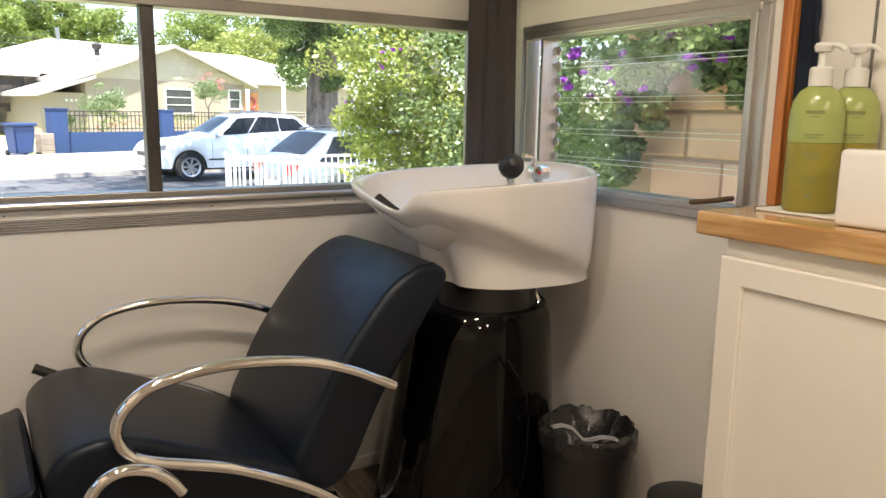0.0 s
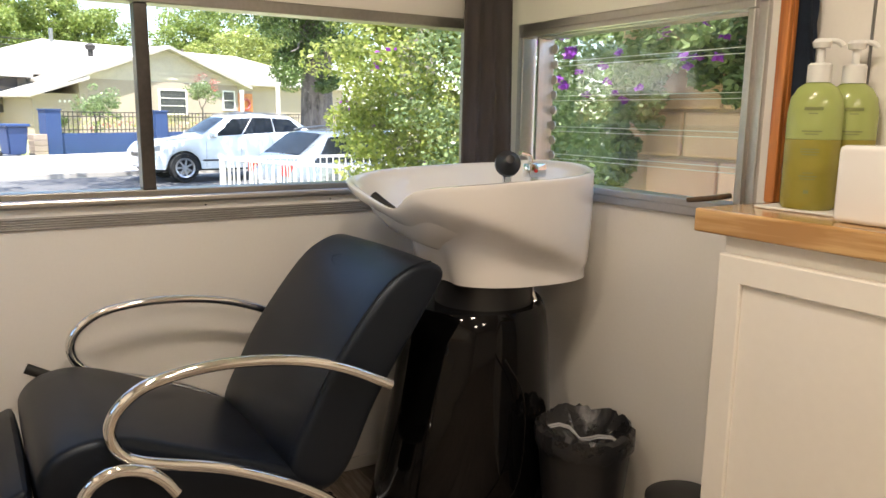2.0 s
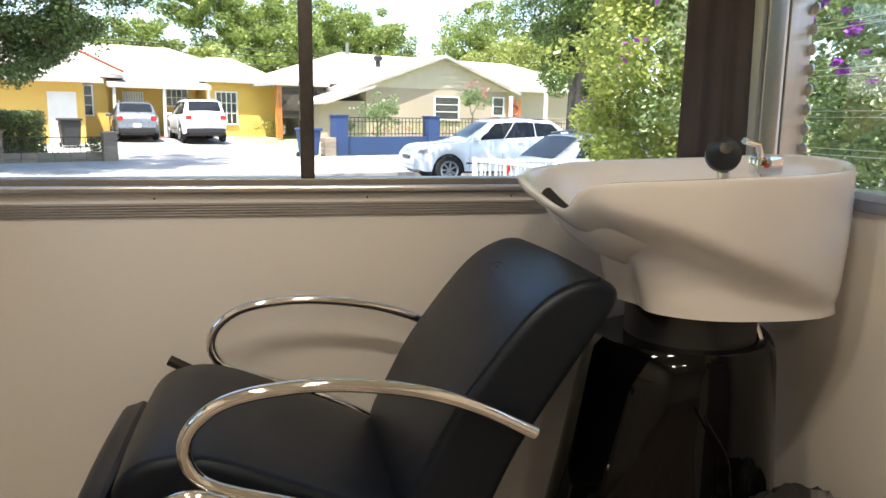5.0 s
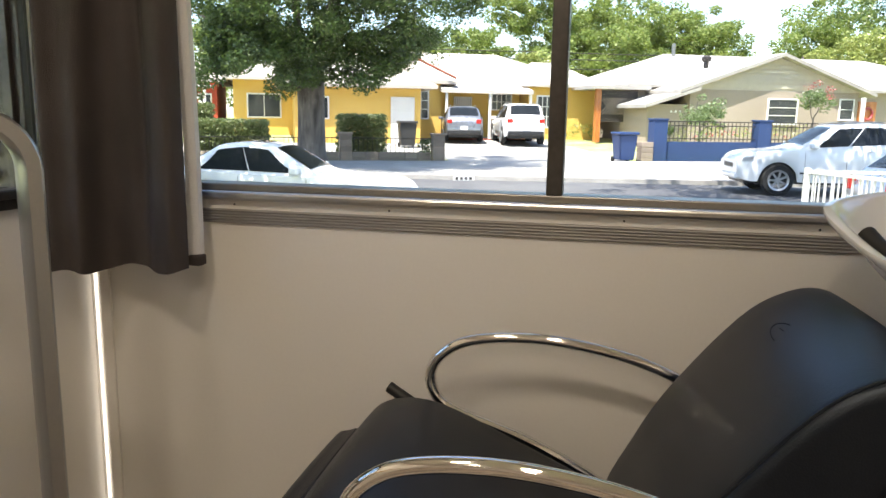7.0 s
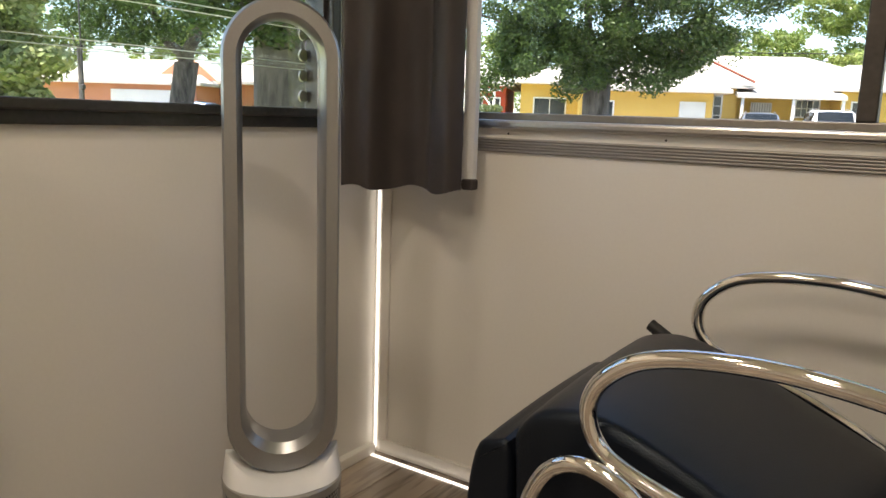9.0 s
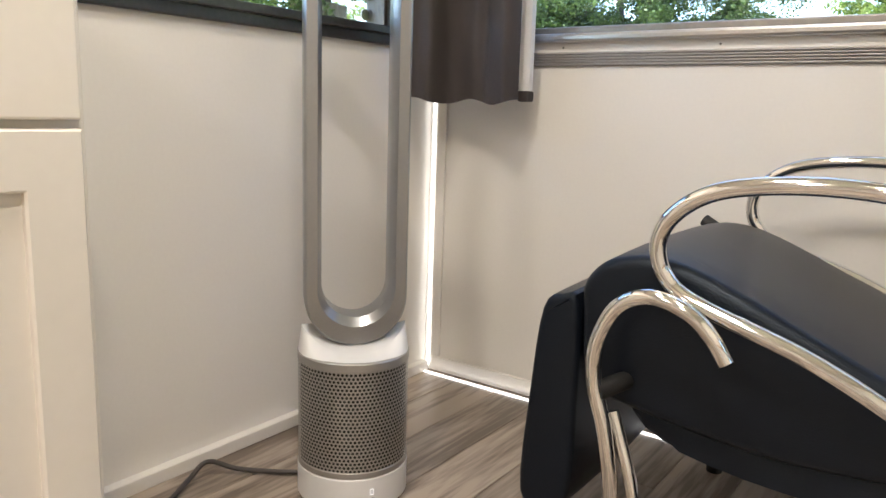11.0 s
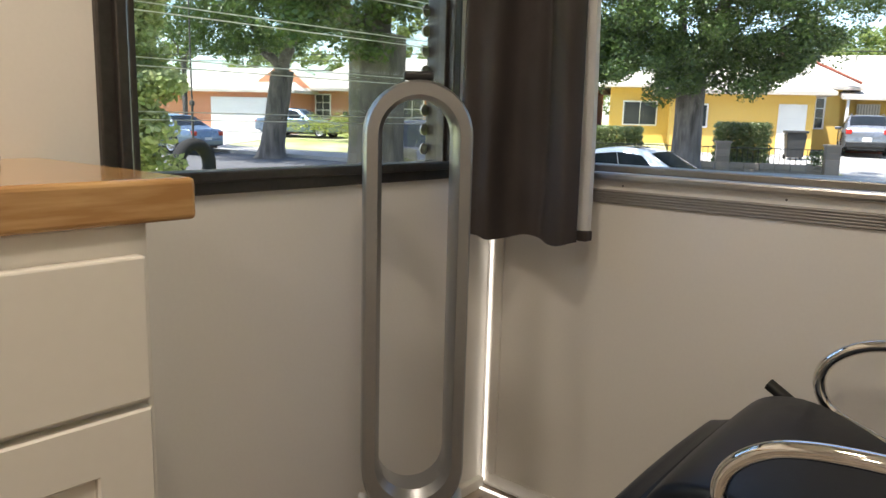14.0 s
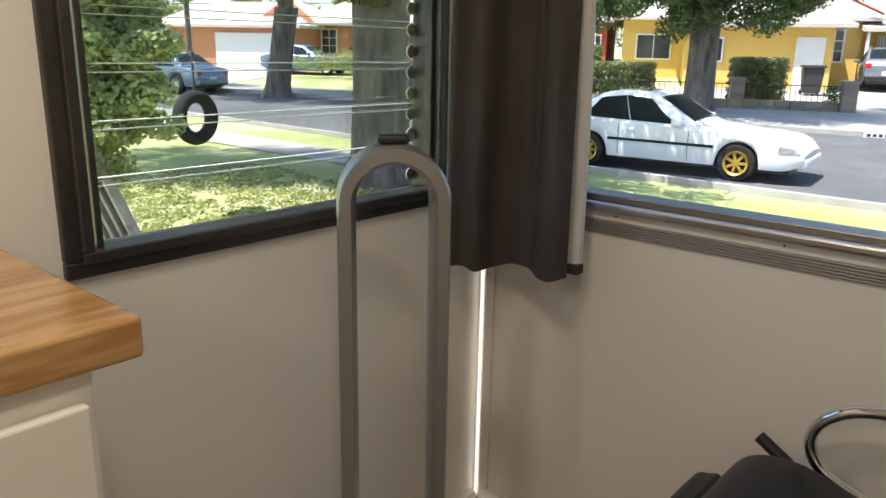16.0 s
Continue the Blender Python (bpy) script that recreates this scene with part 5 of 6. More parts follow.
shrub("shrub", cloud((15.3, 25.3, 0.55), (0.55, 0.4, 0.75), 16, 0.28, 59), 70, 0.08, LEAF_TREE, "dark rounded shrub behind the blue wall", (15.3, 25.3, G(25.3)), 59)
shrub("flower_bed", [(15.9 + 0.45 * k, 25.2 + 0.2 * math.sin(k * 2.1), 0.35 + 0.35 * abs(math.sin(k * 1.7)), 0.36) for k in range(26)], 60, 0.08, LEAF_BRIGHT, "bright flower bed behind the iron fence", (21, 25.2, G(25.2)), 61, "flower bed",
      ([(16.4 + 0.6 * k, 25.1, 0.35 + 0.25 * abs(math.sin(k * 2.7)), 0.22) for k in range(12)], 12, 0.08, PETAL_RED, "red and orange flowers"))
shrub("shrub", [(14.9 + 0.45 * k, 34.3, 0.35 + 0.2 * math.sin(k), 0.42) for k in range(4)], 70, 0.10, LEAF_PALE, "pale flowering shrub against the yellow house", (15.5, 34.3, G(34.3)), 63)
shrub("shrub", cloud((17.8, 40, 1.6), (0.9, 0.5, 1.0), 14, 0.4, 65), 70, 0.13, LEAF_BRIGHT, "bright shrub behind the white gate", (17.8, 40, G(40)), 65)
shrub("shrub", cloud((-14.4, 30.5, 0.5), (1.6, 0.8, 0.6), 18, 0.45, 67), 60, 0.10, LEAF_BRIGHT, "bright green shrubs before the orange house", (-14.4, 30.5, G(30.5)), 67)
shrub("shrub", cloud((-13.0, 30.5, 0.5), (0.6, 0.6, 1.0), 10, 0.4, 69), 60, 0.10, LEAF_BRIGHT, "tall bright shrub by the orange house door", (-13.0, 30.5, G(30.5)), 69)
shrub("shrub", cloud((-23.5, 27.0, 1.9), (1.8, 1.2, 2.2), 40, 0.5, 71), 60, 0.11, PETAL_RED, "red-leaved tree before the orange house", (-23.5, 27, G(27)), 71)
# far woods
far = []
rg = random.Random(77)
for s, d, z, rr, n in ((-46, 60, 5.5, 5.5, 60), (-34, 62, 5.5, 5.5, 60), (-22, 60, 5.0, 5.0, 60), (-12, 60, 5.5, 5.0, 60), (-4, 58, 6.0, 5.0, 60), (4, 60, 5.0, 4.6, 60), (11, 57, 4.4, 3.8, 60), (17, 62, 5.4, 4.2, 60), (24, 66, 10.0, 6.6, 130), (31, 70, 8.0, 5.0, 60), (44, 70, 7.5, 4.5, 60), (54, 64, 8.5, 6.5, 100), (66, 60, 8.5, 7.0, 100), (20, 52, 3.4, 2.6, 30), (29, 62, 6.0, 6.5, 130), (35, 68, 8.0, 7.5, 170), (41, 66, 6.5, 6.0, 120), (50, 62, 6.0, 4.5, 80), (58, 58, 7.5, 6.0, 110)):
    far += cloud((s, d, z), (rr * 1.1, rr * 0.8, rr), n, 1.0, int(s * 3 + 300))
ob = leaves("far_woods", far, 170, 0.27, 1.0, LEAF_FAR, seed=79)
street(tagged(ob, "sunlit green trees behind the houses", "trees", kind="stuff"))
far2 = cloud((17.0, 48, 3.0), (3.6, 2, 2.6), 60, 0.7, 81) + cloud((45, 48, 5.4), (6.5, 3, 3.0), 120, 0.8, 82) + cloud((35, 52, 4.2), (3.5, 3, 2.0), 40, 0.8, 83)
ob = leaves("far_bright_trees", far2, 150, 0.21, 1.0, LEAF_PALE, seed=85)
street(tagged(ob, "bright yellow-green trees behind the houses", "trees", kind="stuff"))

# flowering bush by the end window and over the block wall
fl = [(3.35 + 0.3 * math.sin(k * 2.4), 3.1 + 0.4 * math.cos(k * 1.7), -0.2 + 2.3 * ((k * 0.37) % 1), 0.10) for k in range(12)]
bush = [(3.75 + rg.uniform(-0.55, 0.6), 3.55 + rg.uniform(-0.5, 0.5), -0.7 + 3.2 * rg.random(), rg.uniform(0.18, 0.30)) for _ in range(150)]
bush = [(x - 0.10 * (z - 0.8), y, z, r) for x, y, z, r in bush]
shrub("flowering_bush", bush, 330, 0.040, LEAF_BRIGHT, "tall sunlit bush with purple flowers", (3.75, 3.55, -0.8), 91, "bush", (fl, 5, 0.045, PETAL, "purple flowers"), world=True)
bush = [(3.60 + rg.uniform(-0.25, 0.9), 1.80 + rg.uniform(-0.95, 1.3), -0.7 + 2.7 * rg.random(), rg.uniform(0.16, 0.30)) for _ in range(190)] + \
    [(3.12 + rg.uniform(-0.10, 0.4), 0.9 - 1.7 * k / 33, 1.44 + rg.uniform(-0.18, 0.42) + 0.10 * math.sin(k), rg.uniform(0.12, 0.2)) for k in range(34) for _ in (0, 1)]
for y0, drop, n in ((0.62, 0.62, 9), (0.42, 0.26, 5), (0.22, 0.16, 4), (0.02, 0.24, 5), (-0.18, 0.12, 3), (0.50, 0.36, 6)):
    bush += [(3.16 + rg.uniform(-0.03, 0.05), y0 + rg.uniform(-0.05, 0.05) - 0.06 * k / n, 1.34 - drop * k / n, 0.07) for k in range(n)]
fl = [(3.05 + rg.uniform(-0.06, 0.06), 1.05 - 1.25 * rg.random(), 1.10 + 0.42 * rg.random() ** 0.8, 0.020) for _ in range(30)]
shrub("flowering_bush", bush, 210, 0.038, LEAF_GREY, "trailing bush with purple flowers hanging over a wall", (3.5, 1.4, -0.8), 93, "bush", (fl, 12, 0.030, PETAL, "purple flowers"), world=True)
back_ = [(5.3 + rg.uniform(-0.6, 0.8), 2.6 + rg.uniform(-1.6, 1.6), -0.7 + 3.4 * rg.random(), rg.uniform(0.25, 0.42)) for _ in range(150)]
shrub("shrub", back_, 170, 0.07, LEAF_TREE, "dark dense shrub behind the flowering bush", (5.3, 2.6, -0.8), 97, world=True)
bw = thing("block_wall", "brown-pink slump block garden wall", "garden wall", (3.4, -1.2, -0.8))
part("mortar", boxes((3.312, 3.49, -5.0, 0.75, -0.82, 1.55)), MORTAR, bw)
me_block = mesh_of("block", boxes((-0.10, 0.10, -0.195, 0.195, -0.096, 0.096), bevel=0.012, seg=2), BLOCKWALL)
for j in range(9):
    for i in range(8):
        ob = new("block", me_block)
        ob.parent = bw
        y = 0.555 - 0.4 * i - (0.2 if j % 2 else 0)
        ob.matrix_parent_inverse = Matrix.Translation(-Vector((3.4, -1.2, -0.8)))
        ob.location = (3.40 + 0.004 * math.sin(i * 3 + j * 5), y, -0.25 + 0.206 * j)
# bush, tyre swing and stacked boards on the lawn by the side window
bush = []
while len(bush) < 120:
    x, y, z = -4.78 + rg.uniform(-0.5, 0.5), 1.25 + rg.uniform(-0.45, 0.42), 0.12 + 1.95 * rg.random()
    bush.append((x - 0.55 * max(0.0, 0.75 - z), y, z, rg.uniform(0.14, 0.26)))
shrub("leafy_bush", bush, 300, 0.058, leaf_mat("pale_glossy_leaf", (0.26, 0.33, 0.11), (0.55, 0.56, 0.30), 0.5), "large bright-leaved bush on the lawn", (-4.75, 1.25, -0.8), 95, "bush", world=True)
bm = bmesh.new()
TX, TY, TZ = -6.65, 3.22, 0.35
ring = []
for k in range(40):
    a = 2 * math.pi * k / 40
    ring.append([bm.verts.new((0.0 + math.cos(a) * (0.235 + 0.075 * math.cos(b)), 0.085 * math.sin(b), math.sin(a) * (0.235 + 0.075 * math.cos(b)))) for b in (2 * math.pi * j / 14 for j in range(14))])
for a, b in zip(ring, ring[1:] + ring[:1]):
    for j in range(14):
        bm.faces.new((a[j], a[(j + 1) % 14], b[(j + 1) % 14], b[j]))
bmesh.ops.transform(bm, matrix=pose(TX, TY, TZ, 0, 0, 102), verts=bm.verts)
swing = thing("tyre_swing", "old black tyre hung on a rope as a swing", "swing", (TX, TY, TZ - 0.31))
part("tyre", bm, TYRE, swing)
bm = bmesh.new()
tube(bm, [(TX, TY, TZ + 0.28), (TX, TY, TZ + 0.7)], 0.014, 8)
tube(bm, [(TX, TY, TZ + 0.7), (TX - 0.05, TY + 0.02, 3.6)], 0.010, 8)
lathe(bm, [(0, 0), (0.03, 0.02), (0.03, 0.06), (0, 0.08)], 10, (TX, TY, TZ + 0.66))
part("rope", bm, CABLE, swing, "dark rope")
GRASS = leaf_mat("sunlit_grass_blade", (0.20, 0.26, 0.065), (0.46, 0.45, 0.19), 0.4)
tufts = [(-7.2 + rg.uniform(-2.8, 2.6), 3.6 + rg.uniform(-2.6, 2.4), -0.79, rg.uniform(0.12, 0.30)) for _ in range(420)]
tufts += [(-1.5 + rg.uniform(-3.2, 4.0), 5.6 + rg.uniform(-2.2, 1.6), -0.79, rg.uniform(0.10, 0.24)) for _ in range(150)]
tagged(leaves("grass", tufts, 60, 0.055, 1.0, GRASS, seed=101, flat=0.10), "short uneven sunlit lawn grass", "grass", kind="stuff")
boards = thing("stacked_boards", "weathered boards leaning in a stack on the lawn", "boards", (-5.0, 1.55, -0.8))
OLDWOOD = surface("weathered_board", (0.42, 0.37, 0.34), (0.20, 0.175, 0.165), 0.9, coarse=6, fine=30, bump=0.5, per_object=0.4)
for k in range(9):
    bm = boxes((-0.012, 0.012, -0.07, 0.07, 0, 1.32 + 0.08 * math.sin(k * 2)), bevel=0.003)
    bmesh.ops.transform(bm, matrix=pose(-4.42 - 0.052 * k, 1.50 - 0.05 * k, -0.80, 6, -20 + 2.2 * math.sin(k * 3.1), 35), verts=bm.verts)
    part("board", bm, OLDWOOD, boards)

# ---- houses ----


def slab(s0, s1, d0, d1, z0, z1, bevel=0.0):
    return boxes((s0, s1, d0, d1, z0, z1), bevel=bevel)


def hip_roof(bm, s0, s1, d0, d1, ze, zr, inset, over=0.45, th=0.14):
    """Hipped or gabled roof (inset 0) with an eave board's thickness, ridge along s."""
    a0, a1, b0, b1 = s0 - over, s1 + over, d0 - over, d1 + over
    dm = (b0 + b1) / 2
    lo = [bm.verts.new(p) for p in ((a0, b0, ze - th), (a1, b0, ze - th), (a1, b1, ze - th), (a0, b1, ze - th))]
    up = [bm.verts.new(p) for p in ((a0, b0, ze), (a1, b0, ze), (a1, b1, ze), (a0, b1, ze))]
    r0, r1 = bm.verts.new((a0 + inset, dm, zr)), bm.verts.new((a1 - inset, dm, zr))
    bm.faces.new(lo[::-1])
    for k in range(4):
        bm.faces.new((lo[k], lo[(k + 1) % 4], up[(k + 1) % 4], up[k]))
    bm.faces.new((up[0], up[1], r1, r0)); bm.faces.new((up[2], up[3], r0, r1))
    bm.faces.new((up[1], up[2], r1)); bm.faces.new((up[3], up[0], r0))
    return bm


def front_gable(bm, s0, s1, d0, d1, ze, zr, over=0.4, th=0.16):
    """Gable roof with its ridge running along d, open gable towards the street."""
    sm = (s0 + s1) / 2
    a0, a1 = s0 - over, s1 + over
    A = [bm.verts.new((s, d0 - over, z)) for s, z in ((a0, ze), (sm, zr), (a1, ze), (a1, ze - th), (sm, zr - th), (a0, ze - th))]
    B = [bm.verts.new((s, d1, z)) for s, z in ((a0, ze), (sm, zr), (a1, ze), (a1, ze - th), (sm, zr - th), (a0, ze - th))]
    for k in range(6):
        bm.faces.new((A[k], A[(k + 1) % 6], B[(k + 1) % 6], B[k]))
    bm.faces.new((A[0], A[5], A[4], A[1])); bm.faces.new((A[1], A[4], A[3], A[2]))
    return bm


def house_window(parent, s0, s1, z0, z1, d, cols=2, rows=2, name="window"):
    f = 0.07
    w = part(name, boxes((s0 - f, s1 + f, d - 0.06, d, z1, z1 + f), (s0 - f, s1 + f, d - 0.09, d, z0 - f, z0), (s0 - f, s0, d - 0.06, d, z0, z1), (s1, s1 + f, d - 0.06, d, z0, z1)), TRIMWHITE, parent)
    part("pane", boxes((s0, s1, d - 0.02, d - 0.008, z0, z1)), DARKPANE, w)
    for k in range(1, cols):
        x = s0 + (s1 - s0) * k / cols
        part("muntin", boxes((x - 0.018, x + 0.018, d - 0.045, d - 0.0205, z0, z1)), TRIMWHITE, w)
    for k in range(1, rows):
        z = z0 + (z1 - z0) * k / rows
        part("muntin", boxes((s0, s1, d - 0.045, d - 0.0205, z - 0.018, z + 0.018)), TRIMWHITE, w)
    return w


YB = -0.5
yh = thing("house", "yellow stucco bungalow with pale roofs and a porch", "house", group="houses")
part("main_wall", slab(-1.6, 16.4, 36.4, 44, YB, 2.75), STUCCO_Y, yh)
part("garage_wing", slab(1.2, 6.72, 31.6, 36.4, YB, 2.25), STUCCO_Y, yh)
part("bay_wing", slab(6.72, 8.3, 34.6, 36.4, YB, 2.62), STUCCO_Y, yh)
part("right_wing", slab(12.9, 16.5, 35.0, 36.4, YB, 2.62), STUCCO_Y, yh)
part("main_roof", hip_roof(bmesh.new(), -1.6, 16.4, 36.2, 44, 2.78, 4.5, 4.2), ROOFPALE, yh)
part("garage_roof", hip_roof(bmesh.new(), 0.9, 6.9, 31.6, 39, 2.36, 3.9, 2.6, 0.5), ROOFPALE, yh)
part("bay_roof", hip_roof(bmesh.new(), 5.6, 8.6, 34.6, 40, 2.72, 3.9, 1.0, 0.45), ROOFPALE, yh)
part("right_roof", hip_roof(bmesh.new(), 12.9, 16.5, 35.0, 41, 2.72, 4.0, 1.6, 0.45), ROOFPALE, yh)
bm = bmesh.new()
vs = [bm.verts.new(p) for p in ((8.2, 33.9, 2.34), (12.8, 33.9, 2.34), (12.8, 37.2, 3.05), (8.2, 37.2, 3.05), (8.2, 33.9, 2.16), (12.8, 33.9, 2.16), (12.8, 37.2, 2.87), (8.2, 37.2, 2.87))]
for f in ((0, 1, 2, 3), (7, 6, 5, 4), (0, 4, 5, 1), (1, 5, 6, 2), (2, 6, 7, 3), (3, 7, 4, 0)):
    bm.faces.new([vs[i] for i in f])
part("porch_roof", bm, ROOFPALE, yh)
for s in (8.45, 10.62, 12.7):
    part("porch_post", slab(s - 0.06, s + 0.06, 34.0, 34.12, -0.12, 2.2, 0.01), TRIMWHITE, yh)
part("porch_step", slab(8.3, 12.8, 33.9, 36.4, YB, -0.02), BRICKRED, yh)
gd = part("garage_door", slab(5.37, 6.43, 31.55, 31.62, -0.4, 1.85), TRIMWHITE, yh, "white panelled garage door")
for k in range(4):
    part("door_panel", slab(5.45, 6.35, 31.535, 31.55, -0.3 + 0.53 * k, 0.12 + 0.53 * k, 0.004), TRIMWHITE, gd)
part("front_door", slab(9.35, 10.3, 36.32, 36.41, -0.02, 2.05), TRIMWHITE, yh, "white barred screen door")
for k in range(8):
    part("door_bar", slab(9.40 + 0.115 * k, 9.42 + 0.115 * k, 36.29, 36.32, 0.0, 2.0), ALU_DULL, yh)
house_window(yh, 6.98, 7.62, 0.95, 2.2, 34.6, 2, 3)
house_window(yh, 11.4, 12.4, 1.45, 2.2, 36.4, 4, 2)
house_window(yh, 13.4, 14.4, 0.6, 2.1, 35.0, 4, 3)
house_window(yh, 1.55, 2.6, 0.9, 1.75, 31.6, 2, 1)
house_window(yh, -0.9, 0.6, 0.9, 1.95, 36.4, 2, 1)
ch = part("chimney", slab(6.1, 7.0, 37.2, 37.9, 3.0, 4.75, 0.01), BRICKRED, yh, "red brick chimney")
for k in range(6):
    part("brick_course", slab(6.06, 7.04, 37.16, 37.94, 3.5 + 0.22 * k, 3.58 + 0.22 * k, 0.005), BRICKRED, ch)
part("roof_pipe", tube(bmesh.new(), [(7.0, 34.3, 3.75), (8.9, 34.0, 2.85)], 0.06, 8), BRICKRED, yh, "red-brown ridge edge")
settle(yh, (7.5, 37, YB))

gh = thing("house", "tan-grey stucco bungalow with a cream gable", "house", group="houses")
GB = -0.1
BEIGE = surface("cream_gable_boards", (0.55, 0.49, 0.40), rough=0.7, bump=0.1)
part("gable_wall", slab(19.0, 28.0, 30.0, 38, GB, 2.45), STUCCO_G, gh)
bm = bmesh.new()
prism(bm, [(18.8, 2.45), (28.2, 2.45), (23.5, 4.0)], 30.02, 30.2)
part("gable", bm, BEIGE, gh, "cream boarded gable")
for k in range(6):
    zz = 2.56 + 0.22 * k
    hw = 4.5 * (4.0 - zz) / 1.55 - 0.15
    part("gable_board", slab(23.5 - hw, 23.5 + hw, 29.985, 30.018, zz, zz + 0.19), BEIGE, gh)
part("gable_roof", front_gable(bmesh.new(), 18.7, 28.3, 30.0, 40, 2.42, 4.18), ROOFGREY, gh)
part("main_roof", hip_roof(bmesh.new(), 17.6, 40, 33.0, 44, 2.75, 4.75, 5.0), ROOFGREY, gh)
part("main_wall", slab(28.0, 40, 33.0, 44, GB, 2.72), STUCCO_G, gh)
part("left_wall", slab(17.8, 19.0, 33.0, 44, GB, 2.6), STUCCO_G, gh)
bm = bmesh.new()
vs = [bm.verts.new(p) for p in ((16.6, 29.6, 1.72), (19.3, 29.6, 2.55), (19.3, 33.5, 2.55), (16.6, 33.5, 1.72), (16.6, 29.6, 1.56), (19.3, 29.6, 2.39), (19.3, 33.5, 2.39), (16.6, 33.5, 1.56))]
for f in ((0, 1, 2, 3), (7, 6, 5, 4), (0, 4, 5, 1), (1, 5, 6, 2), (2, 6, 7, 3), (3, 7, 4, 0)):
    bm.faces.new([vs[i] for i in f])
part("side_roof", bm, ROOFGREY, gh)
part("side_wall", slab(17.0, 19.0, 30.2, 33.0, GB, 1.75), STUCCO_G, gh)
part("carport_roof", slab(15.2, 18.2, 32.2, 36, 2.45, 2.62), ROOFGREY, gh)
part("carport_post", slab(15.5, 15.75, 32.5, 32.75, GB, 2.45), ORANGEWOOD, gh)
lat = part("lattice", slab(15.75, 17.7, 32.60, 32.62, 0.9, 2.4), IRON, gh, "brown garden lattice")
for k in range(9):
    for sg in (-1, 1):
        bm = slab(-0.02, 0.02, -0.01, 0.01, -0.55, 0.55)
        bmesh.ops.transform(bm, matrix=pose(16.1 + 0.16 * k, 32.57 + 0.012 * sg, 1.65, 0, 45 * sg, 0), verts=bm.verts)
        part("lath", bm, BRICKPOST, lat)
house_window(gh, 23.1, 24.6, 0.95, 2.05, 30.0, 1, 3)
house_window(gh, 27.0, 27.7, 1.2, 2.1, 30.0, 1, 2)
house_window(gh, 28.6, 29.3, 0.9, 2.3, 33.0, 2, 2)
part("front_door", slab(30.6, 31.7, 32.92, 33.0, GB, 2.15), ORANGEWOOD, gh, "orange wooden front door")
bm = bmesh.new()
tube(bm, [(0.30 * math.cos(2 * math.pi * k / 20) + 31.15, 32.88, 1.5 + 0.30 * math.sin(2 * math.pi * k / 20)) for k in range(21)], 0.07, 8)
part("wreath", bm, PETAL_RED, gh, "round red wreath")
for s in (29.6, 32.4):
    part("porch_post", slab(s - 0.08, s + 0.08, 31.4, 31.56, GB, 2.6), TRIMWHITE, gh)
bm = bmesh.new()
lathe(bm, [(0.12, 0), (0.12, 0.3), (0.2, 0.32), (0.24, 0.5), (0.1, 0.6), (0, 0.6)], 14, (20.9, 32.0, 3.55))
part("roof_vent", bm, IRON, gh, "dark roof vent")
part("roof_pipe", slab(22.4, 22.55, 38, 38.15, 4.5, 5.3), ALU_DULL, gh)
for k in range(3):
    bm = bmesh.new()
    lathe(bm, [(0, 0), (0.06, 0), (0.06, 0.02), (0, 0.02)], 10)
    bmesh.ops.transform(bm, matrix=pose(18.2 + 0.22 * k, 30.19, 1.42, 90, 0, 0), verts=bm.verts)
    part("wall_disc", bm, TRIMWHITE, gh)
settle(gh, (26, 35, GB))

rh = thing("house", "red house with a white pergola frame", "house", group="houses")
part("wall", slab(-9.5, -2.4, 37, 44, -0.3, 2.6), STUCCO_R, rh)
part("roof", hip_roof(bmesh.new(), -9.5, -2.4, 37, 44, 2.65, 4.3, 2.5), ROOFPALE, rh)
house_window(rh, -4.9, -3.6, 0.8, 1.9, 37, 3, 2)
house_window(rh, -3.2, -2.7, 0.8, 1.9, 37, 1, 2)
for s in (-5.6, -4.2, -2.8):
    part("pergola_post", slab(s - 0.06, s + 0.06, 34.9, 35.02, -0.1, 2.2), TRIMWHITE, rh)
for z in (1.3, 2.2):
    part("pergola_rail", slab(-6.5, -2.5, 34.88, 35.0, z, z + 0.1), TRIMWHITE, rh)
for s in (-5.6, -4.2):
    part("pergola_brace", tube(bmesh.new(), [(s, 34.95, 1.3), (s + 0.7, 34.95, 2.2), (s + 1.4, 34.95, 1.3)], 0.04, 6), TRIMWHITE, rh)
part("low_wall", slab(-6.5, -2.6, 34.7, 34.9, -0.3, 0.75), BRICKPOST, rh)
settle(rh, (-6, 40, -0.3))

oh = thing("house", "orange stucco house with a white garage door", "house", group="houses")
part("garage_wall", slab(-26, -17.6, 34.0, 42, -0.2, 2.1), STUCCO_O, oh)
part("garage_roof", hip_roof(bmesh.new(), -26, -17.6, 34.0, 42, 2.15, 3.5, 2.0), ROOFPALE, oh)
gd = part("garage_door", slab(-22.2, -18.5, 33.92, 34.0, -0.1, 1.75), TRIMWHITE, oh, "white garage door")
for k in range(4):
    part("door_panel", slab(-22.1, -18.6, 33.9, 33.92, -0.02 + 0.44 * k, 0.36 + 0.44 * k, 0.004), TRIMWHITE, gd)
part("main_wall", slab(-17.6, -8, 36.5, 44, -0.2, 2.3), STUCCO_O, oh)
part("main_roof", hip_roof(bmesh.new(), -17.8, -8, 36.0, 44, 2.35, 4.2, 2.2), ROOFPALE, oh)
bm = bmesh.new()
prism(bm, [(-20.2, 2.5), (-17.0, 2.3), (-18.6, 3.6)], 35.0, 35.2)
part("gable", bm, STUCCO_O, oh)
house_window(oh, -17.3, -16.5, 0.8, 2.0, 36.5, 2, 3)
house_window(oh, -12.4, -11.2, 0.8, 1.9, 36.5, 2, 2)
